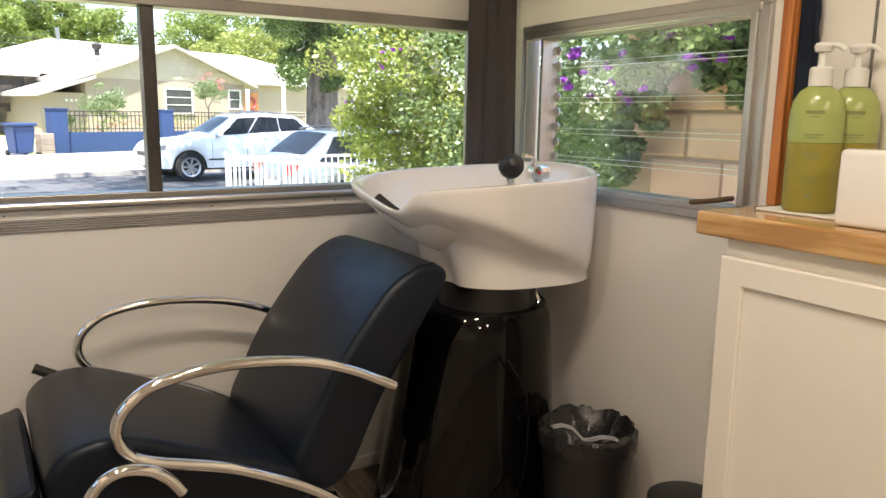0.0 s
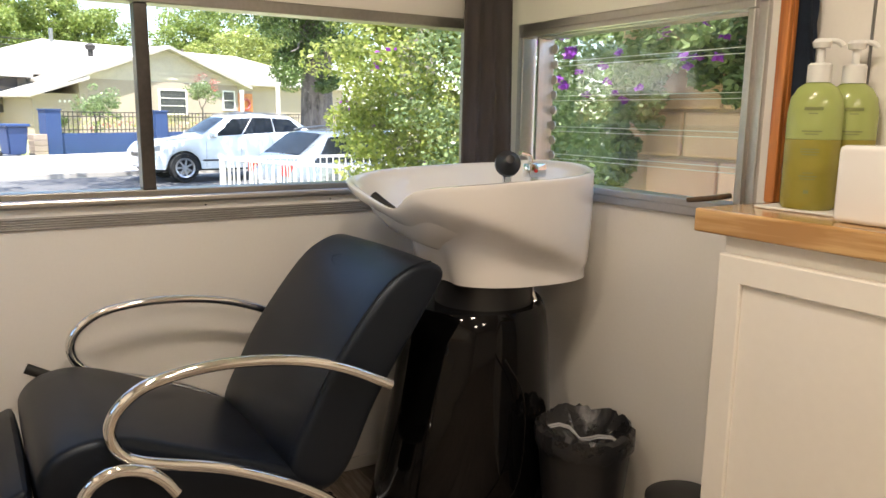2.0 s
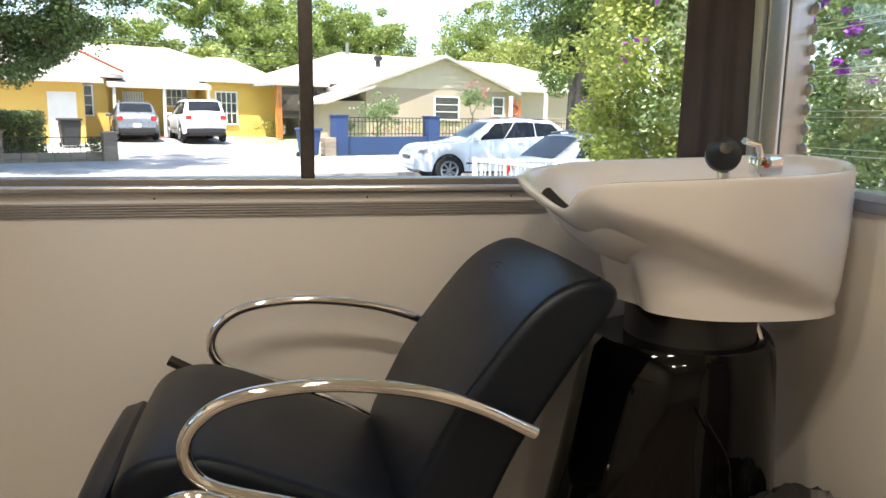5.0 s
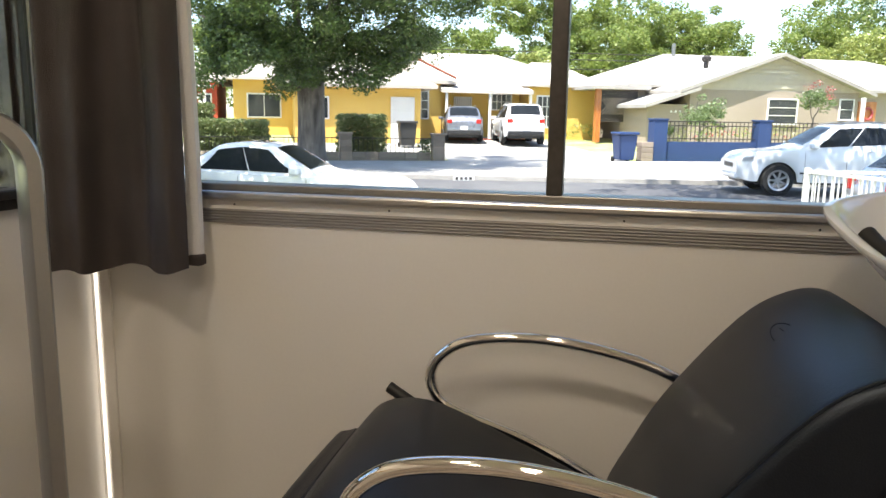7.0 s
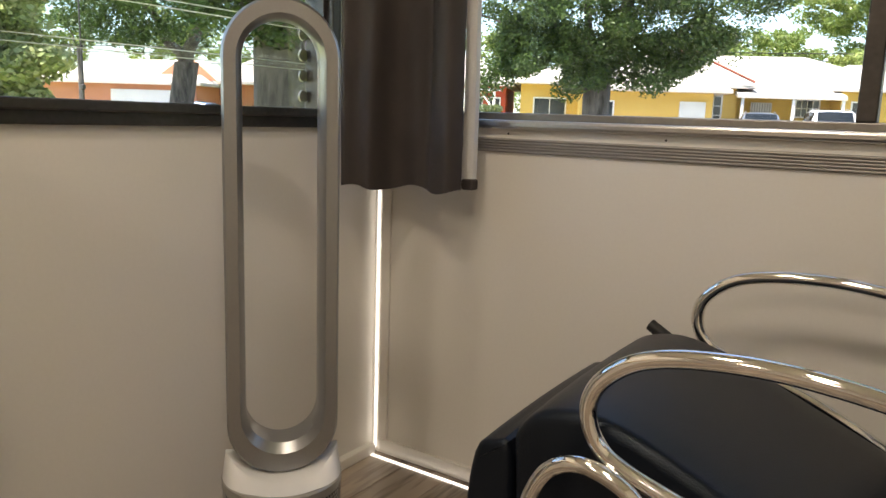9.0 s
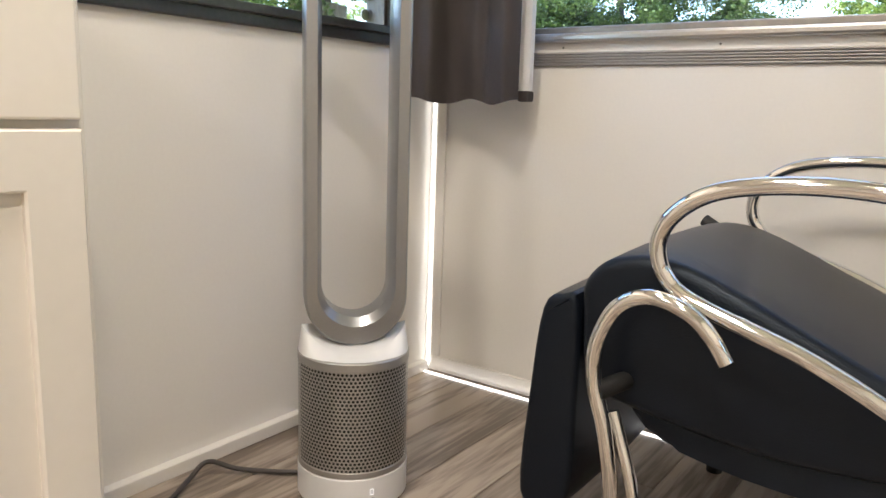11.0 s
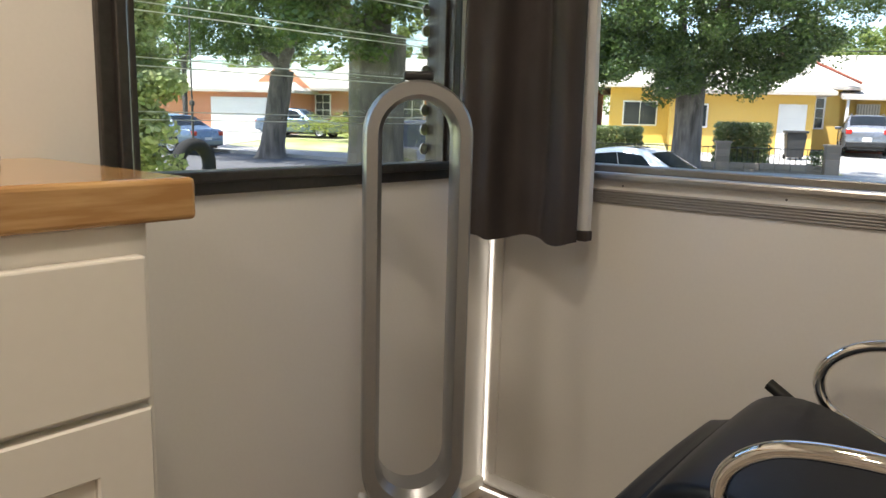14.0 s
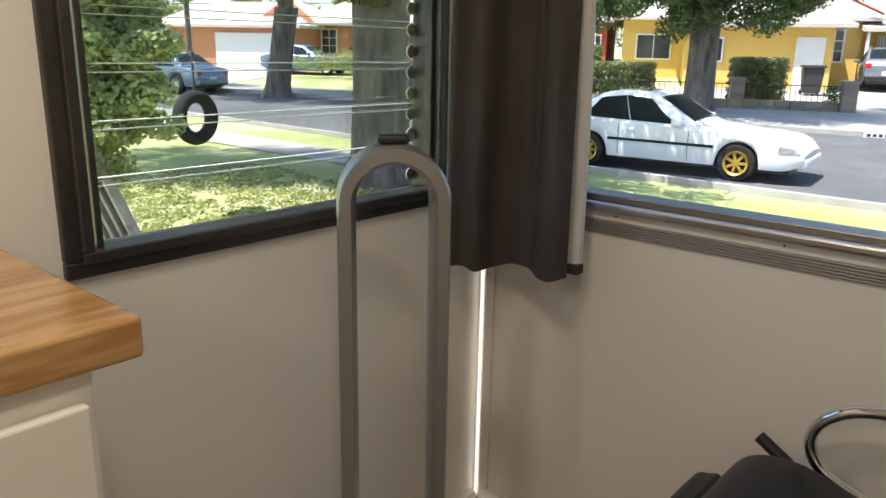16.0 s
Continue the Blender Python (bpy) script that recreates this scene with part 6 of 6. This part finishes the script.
part("front_door", slab(-15.0, -14.2, 36.42, 36.5, -0.1, 1.95), IRON, oh, "dark front door")
part("mailbox", slab(-15.7, -15.45, 36.38, 36.5, 0.9, 1.15), IRON, oh)
settle(oh, (-17, 38, -0.2))

# ---- walls, fences and bins along the street ----
bwall = thing("blue_wall", "blue painted garden wall with iron railings", "wall")
part("low_wall", slab(14.3, 31.5, 24.2, 24.42, G(24.3) - 0.1, 0.22), BLUEWALL, bwall)
for s in (14.15, 18.55, 23.0, 27.4, 31.5):
    p_ = part("pillar", slab(s, s + 0.55, 24.06, 24.54, G(24.3) - 0.1, 1.02, 0.01), BLUEWALL, bwall)
    part("cap", slab(s - 0.03, s + 0.58, 24.03, 24.57, 1.02, 1.08, 0.01), BLUEWALL, p_)
for z in (0.32, 0.80, 0.96):
    part("rail", slab(14.7, 31.5, 24.29, 24.33, z, z + 0.035), IRON, bwall)
for k in range(96):
    s = 14.75 + k * 0.174
    part("baluster", slab(s, s + 0.022, 24.30, 24.322, 0.22, 1.0), IRON, bwall)
settle(bwall, (22, 24.3, G(24.3)))
for s, d in ((5.7, 23.8), (2.5, 24.0), (-3.2, 24.0)):
    pil = thing("brick_pillar", "tan block gate pillar", "pillar", group="gate pillars")
    zb = G(d)
    for k in range(5):
        part("block", slab(s, s + 0.42, d, d + 0.42, zb - 0.06 + 0.2 * k, zb + 0.132 + 0.2 * k, 0.012), BRICKPOST, pil)
    part("core", slab(s + 0.02, s + 0.40, d + 0.02, d + 0.40, zb - 0.1, zb + 0.92), MORTAR, pil)
    part("cap", slab(s - 0.04, s + 0.46, d - 0.04, d + 0.46, zb + 0.935, zb + 1.0, 0.015), BRICKPOST, pil)
    settle(pil, (s + 0.21, d + 0.21, zb))
lw = thing("low_wall", "low tan block wall with iron railing", "garden wall")
for a, b in ((2.93, 5.68), (-2.77, 2.48)):
    for j in range(2):
        n = int((b - a) / 0.42)
        for k in range(n):
            part("block", slab(a + k * (b - a) / n, a + (k + 1) * (b - a) / n - 0.012, 24.06, 24.25, G(24) - 0.06 + 0.2 * j, G(24) + 0.132 + 0.2 * j, 0.01), BRICKPOST, lw)
    for k in range(int((b - a) / 0.16)):
        part("picket", slab(a + 0.05 + 0.16 * k, a + 0.068 + 0.16 * k, 24.14, 24.158, G(24) + 0.33, 0.28), IRON, lw)
    part("rail", slab(a, b, 24.13, 24.17, 0.24, 0.27), IRON, lw)
settle(lw, (3, 24.1, G(24)))
wg = thing("driveway_gate", "white solid driveway gate", "gate")
part("gate_panel", slab(16.6, 19.0, 37.5, 37.58, -0.1, 1.8), TRIMWHITE, wg)
for s in (16.5, 17.7, 19.0):
    part("gate_post", slab(s, s + 0.12, 37.4, 37.6, -0.1, 1.95), TRIMWHITE, wg)
settle(wg, (17.8, 37.5, -0.1))
gw = thing("tan_pillar", "tan block pillar beside the wheelie bin", "pillar")
for k in range(4):
    part("block", slab(13.65, 14.13, 24.0, 24.4, G(24.2) - 0.05 + 0.2 * k, G(24.2) + 0.142 + 0.2 * k, 0.012), BRICKPOST, gw)
settle(gw, (13.9, 24.2, G(24.2)))


def wheelie(s, d, mat, label):
    zb = G(d) + 0.02
    b = thing("wheelie_bin", label, "bin")
    bm = bmesh.new()
    vs = [bm.verts.new((s + x * w, d + y * w, zb + z)) for z, w in ((0.08, 0.8), (1.0, 1.0)) for x, y in ((-0.36, -0.36), (0.36, -0.36), (0.36, 0.36), (-0.36, 0.36))]
    for f in ((3, 2, 1, 0), (4, 5, 6, 7), (0, 1, 5, 4), (1, 2, 6, 5), (2, 3, 7, 6), (3, 0, 4, 7)):
        bm.faces.new([vs[i] for i in f])
    bmesh.ops.bevel(bm, geom=list(bm.edges), offset=0.04, segments=2, affect="EDGES")
    part("body", bm, mat, b)
    part("lid", slab(s - 0.40, s + 0.40, d - 0.42, d + 0.38, zb + 1.0, zb + 1.10, 0.03), mat, b)
    for x in (-0.3, 0.3):
        bm = bmesh.new()
        lathe(bm, [(0, -0.03), (0.1, -0.03), (0.1, 0.03), (0, 0.03)], 16)
        bmesh.ops.transform(bm, matrix=pose(s + x, d + 0.3, zb + 0.1, 0, 90, 0), verts=bm.verts)
        part("wheel", bm, TYRE, b)
    return settle(b, (s, d, zb))


wheelie(12.95, 24.0, BINBLUE, "blue plastic wheelie bin at the kerb")
wheelie(5.75, 29.5, surface("charcoal_bin", (0.03, 0.03, 0.03), rough=0.6), "charcoal wheelie bin before the garage door")
wheelie(-3.9, 31.0, BINBLUE, "blue wheelie bin by the red house")
# white metal railing on the near side
rl = thing("metal_railing", "white painted metal railing across the lawn", "railing", (3.4, 8.2, -0.8))


RAILPAINT = surface("dulled_white_railing_paint", (0.55, 0.54, 0.53), rough=0.6, bump=0.05)


def rail_run(p, q):
    P, Q = Vector((*p, 0)), Vector((*q, 0))
    ln = (Q - P).length
    turn = math.degrees(math.atan2(Q.y - P.y, Q.x - P.x))
    put = pose(P.x, P.y, 0, 0, 0, turn)

    def bar(name, *b):
        bm = boxes(b)
        bmesh.ops.transform(bm, matrix=put, verts=bm.verts)
        part(name, bm, RAILPAINT, rl)
    for z in (-0.62, 0.42):
        bar("rail", 0, ln, -0.018, 0.018, z, z + 0.035)
    for k in range(1, int(ln / 0.105)):
        bar("baluster", k * 0.105, k * 0.105 + 0.015, -0.008, 0.008, -0.66, 0.43)
    for x in (0, ln):
        bar("post", x - 0.025, x + 0.025, -0.025, 0.025, -0.82, 0.48)


rail_run((3.4, 8.2), (5.2, 4.2))
rail_run((3.4, 8.25), (8.0, 8.7))

# ---- cars ----


def car(name, label, L, Wd, sill, hood, belt, roof, xs, mat, rim, wheel_r, wheels, place, van=False, spokes=7):
    """A parked car, nose towards +x. xs: hood start, windscreen base, roof front, roof rear, tail base."""
    c = thing(name, label, "car", group="parked cars")
    xh, xw, xf, xr, xt = xs
    h, f, r = Wd / 2, L / 2, -L / 2
    tail = [(r, belt - 0.22), (r + 0.05, belt - 0.03), (xt, belt + (0.06 if van else 0.02))]
    prof = tail + [(xr, roof - 0.05), ((xf + xr) / 2, roof), (xf, roof - 0.05), (xw, hood + 0.06), (xh, hood), (f - 0.30, hood - 0.07), (f - 0.07, hood - 0.18), (f, hood - 0.34)]
    fx = np.linspace(r, f, 481)
    fz = np.interp(fx, [p[0] for p in prof], [p[1] for p in prof])
    k = 17
    fz = np.convolve(np.pad(fz, k, mode="edge"), np.hanning(2 * k + 1) / np.hanning(2 * k + 1).sum(), "valid")

    def top(x):
        return float(np.interp(x, fx, fz))

    def waist(x):
        return min(belt + (hood - 0.03 - belt) * ease((x - xt) / (f - xt)) + 0.0, top(x) - 0.025)

    def half(x):
        e = max(0.0, (abs(x) - 0.66 * f) / (0.34 * f))
        return h * (1 - 0.17 * e ** 2.2)

    def low(x):
        z = sill + 0.12 * max(0.0, (abs(x) - 0.84 * f) / (0.16 * f)) ** 2
        for xc in wheels:
            q = (1.15 * wheel_r) ** 2 - (x - xc) ** 2
            if q > 0:
                z = max(z, wheel_r + math.sqrt(q))
        return z

    def section(x):
        """Half a section, from the sill up to the middle of the roof: (y, z)."""
        zt, zb, hb, zs = top(x), waist(x), half(x), low(x)
        cab = min(1.0, max(0.0, (zt - zb) / (roof - belt)))
        ht = hb * (0.90 - 0.17 * cab)
        edge = (ht, zt - 0.055 * cab - 0.008)
        y4, z4 = 0.955 * hb, zb
        return [(0.94 * hb, zs), (0.985 * hb, zs + 0.22 * (zb - zs)), (hb, zs + 0.60 * (zb - zs)), (0.990 * hb, zb - 0.05 * min(1, zb - zs)), (y4, z4),
                ((y4 + edge[0]) / 2 + 0.012 * cab, (z4 + edge[1]) / 2), edge, (ht * 0.90, zt - 0.010), (ht * 0.5, zt + 0.008), (0, zt + 0.014)]

    def skin_y(x, z):
        s = section(x)
        return float(np.interp(z, [p[1] for p in s[:7]], [p[0] for p in s[:7]]))
    bm = bmesh.new()
    rings = []
    for i in range(121):
        x = r + (f - r) * i / 120
        s = section(x)
        rings.append([bm.verts.new((x, -y, z)) for y, z in s] + [bm.verts.new((x, y, z)) for y, z in s[-2::-1]])
    for a, b in zip(rings, rings[1:]):
        for j in range(len(a) - 1):
            bm.faces.new((a[j], a[j + 1], b[j + 1], b[j]))
    bm.faces.new(rings[0]); bm.faces.new(rings[-1][::-1])
    part("body", bm, mat, c, sharp=40)

    def patch(name, fn, nu, nv, material_, label_=""):
        """A thin shell laid on the skin: fn(u, v) gives its points."""
        bm = bmesh.new()
        g = [[bm.verts.new(fn(i / nu, j / nv)) for i in range(nu + 1)] for j in range(nv + 1)]
        for a, b in zip(g, g[1:]):
            for j in range(nu):
                bm.faces.new((a[j], a[j + 1], b[j + 1], b[j]))
        bmesh.ops.solidify(bm, geom=list(bm.faces), thickness=0.004)
        return part(name, bm, material_, c, label_)

    def mixed(a, b, t):
        return a + (b - a) * t
    for sg in (-1, 1):
        nm = 3 if van else 2
        b0, b1, t0, t1 = xt + (0.22 if van else 0.34), xw - 0.16, xr + (0.02 if van else -0.02), xf - 0.06
        for q in range(nm):
            ua, ub = q / nm + 0.006, (q + 1) / nm - 0.006

            def side(u, v):
                w = mixed(ua, ub, u)
                x = mixed(mixed(b0, b1, w), mixed(t0, t1, w), v)
                zlo = waist(x) + 0.025
                z = mixed(zlo, max(zlo + 0.01, top(x) - 0.085), v)
                return (x, sg * (skin_y(x, z) + 0.006), z)
            patch("side_window", side, 8, 6, CARGLASS)
        for xd in ((mixed(b0, b1, 0.36), mixed(b0, b1, 0.68), b1 + 0.05) if van else (mixed(b0, b1, 0.40), b1 + 0.05)):
            def seam(u, v):
                z = mixed(max(low(xd), sill) + 0.05, waist(xd) - 0.01, v)
                return (xd + 0.010 * u, sg * (skin_y(xd, z) + 0.003), z)
            patch("door_seam", seam, 1, 8, PLASTICBLACK)
        xd = mixed(b0, b1, 0.47)
        y_ = skin_y(xd, waist(xd) - 0.12)
        part("door_handle", boxes((xd, xd + 0.17, *sorted((sg * y_, sg * (y_ + 0.03))), waist(xd) - 0.14, waist(xd) - 0.105), bevel=0.008), mat, c)
        y_ = half(xw)
        part("mirror", boxes((xw - 0.36, xw - 0.20, *sorted((sg * y_ * 0.92, sg * (y_ + 0.17))), waist(xw) + 0.02, waist(xw) + 0.15), bevel=0.035, seg=3), mat, c)

        def lamp_patch(u, v):
            x = f - 0.36 + 0.30 * u
            z = mixed(hood - 0.30, hood - 0.17 - 0.05 * u, v)
            return (x, sg * (skin_y(x, min(z, top(x) - 0.02)) + 0.006), min(z, top(x) - 0.02))
        patch("headlight", lamp_patch, 5, 3, LAMPCLEAR)
        zl = (belt - 0.20, belt - 0.02) if van else (belt - 0.26, belt - 0.10)
        part("tail_light", boxes((r - 0.015, r + 0.20, *sorted((sg * h * 0.60, sg * h * 0.845)), *zl), bevel=0.02), LAMPRED, c)

        def mould(u, v):
            x = mixed(wheels[1] + 1.25 * wheel_r, wheels[0] - 1.25 * wheel_r, u)
            z = sill + (0.20 if van else 0.28) + 0.045 * v
            return (x, sg * (skin_y(x, z) + 0.010), z)
        patch("side_moulding", mould, 14, 1, PLASTICBLACK)

    def screen(xa, xb, wide):
        def fn(u, v):
            x = mixed(xa, xb, v)
            s = section(x)
            y = (2 * u - 1) * s[6][0] * wide
            z = float(np.interp(abs(y), [p[0] for p in s[:5:-1]], [p[1] for p in s[:5:-1]]))
            return (x, y, z + 0.010)
        return fn
    patch("windscreen", screen(xw - 0.10 * (xw - xf), xf + 0.10 * (xw - xf), 0.90), 10, 6, CARGLASS)
    patch("rear_window", screen(xt + 0.16 * (xr - xt), xr - 0.06 * (xr - xt), 0.88), 10, 6, CARGLASS)
    if not van:
        patch("sunroof", screen(xf - 0.20, xf - 0.58, 0.62), 6, 3, CARGLASS)
    part("grille", boxes((f - 0.08, f + 0.012, -h * 0.42, h * 0.42, hood - 0.47, hood - 0.36), bevel=0.01), PLASTICBLACK, c)
    part("front_bumper", boxes((f - 0.22, f + 0.04, -h * 0.80, h * 0.80, sill + 0.04, sill + 0.20), bevel=0.05, seg=3), mat, c)
    part("rear_bumper", boxes((r - 0.05, r + 0.20, -h * 0.82, h * 0.82, sill + 0.05, sill + 0.27), bevel=0.05, seg=3), mat if not van else PLASTICBLACK, c)
    part("number_plate", boxes((r - 0.03, r - 0.005, -0.16, 0.16, belt - 0.48, belt - 0.32)), TRIMWHITE, c)
    part("underside", boxes((r + 0.2, f - 0.2, -h * 0.72, h * 0.72, sill - 0.06, sill + 0.25)), PLASTICBLACK, c)
    if van:
        for sg in (-1, 1):
            part("roof_rail", tube(bmesh.new(), [(x, sg * h * 0.63, top(x) + 0.045 * math.sin(math.pi * min(1, max(0, (x - xr) / (xf - xr))) ) ** 0.3) for x in np.linspace(xr + 0.06, xf - 0.06, 13)], 0.016, 8), ALU_DULL, c)
    for x in wheels:
        for sg in (-1, 1):
            bm = bmesh.new()
            lathe(bm, [(wheel_r * 0.62, -0.10), (wheel_r * 0.93, -0.11), (wheel_r, -0.07), (wheel_r, 0.07), (wheel_r * 0.93, 0.11), (wheel_r * 0.62, 0.10)], 32)
            bmesh.ops.transform(bm, matrix=pose(x, sg * (h - 0.125), wheel_r, 90, 0, 0), verts=bm.verts)
            w = part("wheel", bm, TYRE, c)
            bm = bmesh.new()
            lathe(bm, [(0, -0.02), (0.04, -0.02), (0.04, 0.02), (0, 0.03)], 12)
            lathe(bm, [(wheel_r * 0.55, -0.03), (wheel_r * 0.66, -0.05), (wheel_r * 0.66, 0.03), (wheel_r * 0.55, 0.02)], 28)
            for q in range(spokes):
                b2_ = boxes((0.02, wheel_r * 0.6, -0.022, 0.022, -0.015, 0.015))
                bmesh.ops.transform(b2_, matrix=pose(0, 0, 0, 0, 0, 360 * q / spokes), verts=b2_.verts)
                tmp = bpy.data.meshes.new("tmp"); b2_.to_mesh(tmp); b2_.free(); bm.from_mesh(tmp); bpy.data.meshes.remove(tmp)
            bmesh.ops.transform(bm, matrix=pose(x, sg * (h - 0.030), wheel_r, 90 * sg, 0, 0), verts=bm.verts)
            part("rim", bm, rim, w)
            bm = bmesh.new()
            lathe(bm, [(0, 0), (wheel_r * 1.16, 0), (wheel_r * 1.16, 0.006), (0, 0.006)], 28)
            bmesh.ops.transform(bm, matrix=pose(x, sg * (h - 0.16), wheel_r + 0.01, 90 * sg, 0, 0), verts=bm.verts)
            for v in bm.verts:
                v.co.z = max(v.co.z, sill - 0.02)
            part("wheel_arch", bm, PLASTICBLACK, c)
    s, d, turn = place
    c.matrix_basis = ST @ pose(s, d, gz(d) + 0.012, 0, 0, turn)
    return c


CARWHITE = surface("white_car_paint", (0.78, 0.78, 0.77), (0.74, 0.74, 0.73), 0.22, bump=0.0, coat=0.7)
CARSILVER = surface("silver_car_paint", (0.24, 0.27, 0.31), (0.21, 0.24, 0.28), 0.28, 0.5, bump=0.0, coat=0.6)
CARGREY = surface("grey_car_paint", (0.20, 0.21, 0.23), rough=0.28, metal=0.5, bump=0.0, coat=0.6)
CARDARK = surface("dark_car_paint", (0.03, 0.03, 0.035), rough=0.25, bump=0.0, coat=0.6)
CARBLUE = surface("steel_blue_car_paint", (0.13, 0.18, 0.25), rough=0.28, metal=0.5, bump=0.0, coat=0.6)
coupe = car("coupe", "white two-door coupe with gold spoked wheels", 4.35, 1.68, 0.22, 0.78, 0.84, 1.33, (0.95, 0.55, -0.20, -1.15, -1.85), CARWHITE, RIMGOLD, 0.29, (1.22, -1.30), (0.73, 11.95, -19))
jeep = car("suv", "white five-door off-road car parked at the far kerb", 4.8, 1.9, 0.34, 1.12, 1.28, 1.76, (1.30, 0.98, 0.15, -1.65, -2.22), CARWHITE, RIMSILVER, 0.38, (1.45, -1.45), (13.9, 14.55, 161), True)
car("suv", "silver crossover parked at the near kerb behind the railing", 4.5, 1.8, 0.28, 0.98, 1.02, 1.58, (1.15, 0.80, 0.10, -1.50, -2.1), CARSILVER, RIMSILVER, 0.34, (1.35, -1.35), (10.86, 6.73, -18), True)
car("suv", "white boxy sport utility car parked in the driveway", 4.8, 1.95, 0.34, 1.1, 1.16, 1.82, (1.25, 0.9, 0.3, -1.9, -2.3), CARWHITE, RIMSILVER, 0.38, (1.4, -1.45), (11.45, 32.3, 82), True)
car("suv", "grey crossover parked in the driveway by the porch", 4.5, 1.82, 0.28, 1.0, 1.04, 1.62, (1.15, 0.80, 0.10, -1.50, -2.1), CARGREY, RIMSILVER, 0.34, (1.35, -1.35), (9.05, 33.5, 80), True)
car("sedan", "steel-blue sedan parked at the far kerb", 4.6, 1.75, 0.25, 0.88, 0.92, 1.42, (1.2, 0.75, 0.1, -0.95, -1.65), CARBLUE, RIMSILVER, 0.32, (1.35, -1.35), (-17.4, 23.1, 166))
car("suv", "dark sport utility car parked at the near kerb", 4.6, 1.85, 0.32, 1.05, 1.10, 1.70, (1.2, 0.85, 0.2, -1.7, -2.15), CARDARK, RIMSILVER, 0.36, (1.4, -1.4), (-3.0, 13.6, -25), True)
car("sedan", "blue-grey sedan parked in the drive of the orange house", 4.4, 1.72, 0.25, 0.86, 0.9, 1.38, (1.1, 0.7, 0.1, -0.9, -1.6), CARBLUE, RIMSILVER, 0.31, (1.3, -1.3), (-16.2, 32.5, 0))
# overhead lines behind the houses
for z, dd in ((5.0, 50.0), (5.5, 50.5), (4.3, 49.5)):
    bm = bmesh.new()
    tube(bm, [(s, dd, z - 0.25 * math.cos((s + 40) / 25)) for s in range(-40, 81, 10)], 0.03, 6)
    street(solo("power_line", bm, IRON, "dark overhead power line strung behind the houses", "power line", "overhead lines"))
for s in (-40.0, 0.0, 40.0, 80.0):
    bm = bmesh.new()
    tube(bm, [(s, 50, gz(50)), (s, 50, 6.0)], 0.14, 10, 0.1)
    box(bm, s - 0.9, s + 0.9, 49.4, 50.6, 5.6, 5.75)
    street(solo("utility_pole", bm, BARK, "brown wooden utility pole behind the houses", "pole", "utility poles"))

# ---- floor planks ----
rng = random.Random(3)
plank_meshes = {}


def plank_mesh(w, ln):
    key = (round(w, 3), round(ln, 3))
    if key not in plank_meshes:
        bm = bmesh.new()
        box(bm, 0.0006, w - 0.0006, 0.0006, ln - 0.0006, -0.006, 0.0)
        bmesh.ops.bevel(bm, geom=[e for e in bm.edges if all(v.co.z > -0.001 for v in e.verts)], offset=0.0012, segments=1, affect="EDGES")
        plank_meshes[key] = mesh_of("plank", bm, PLANK, False)
    return plank_meshes[key]


PW = W / 17
for i in range(17):
    y = -0.0 - rng.choice((0.25, 0.45, 0.65, 0.9))
    top = 0.0
    while top > BACK + 0.05:
        lo = max(y, BACK)
        ob = new("plank", plank_mesh(PW, top - lo))
        ob.parent = floor
        ob.location = (i * PW, lo, 0.0)
        top, y = lo, lo - 0.9
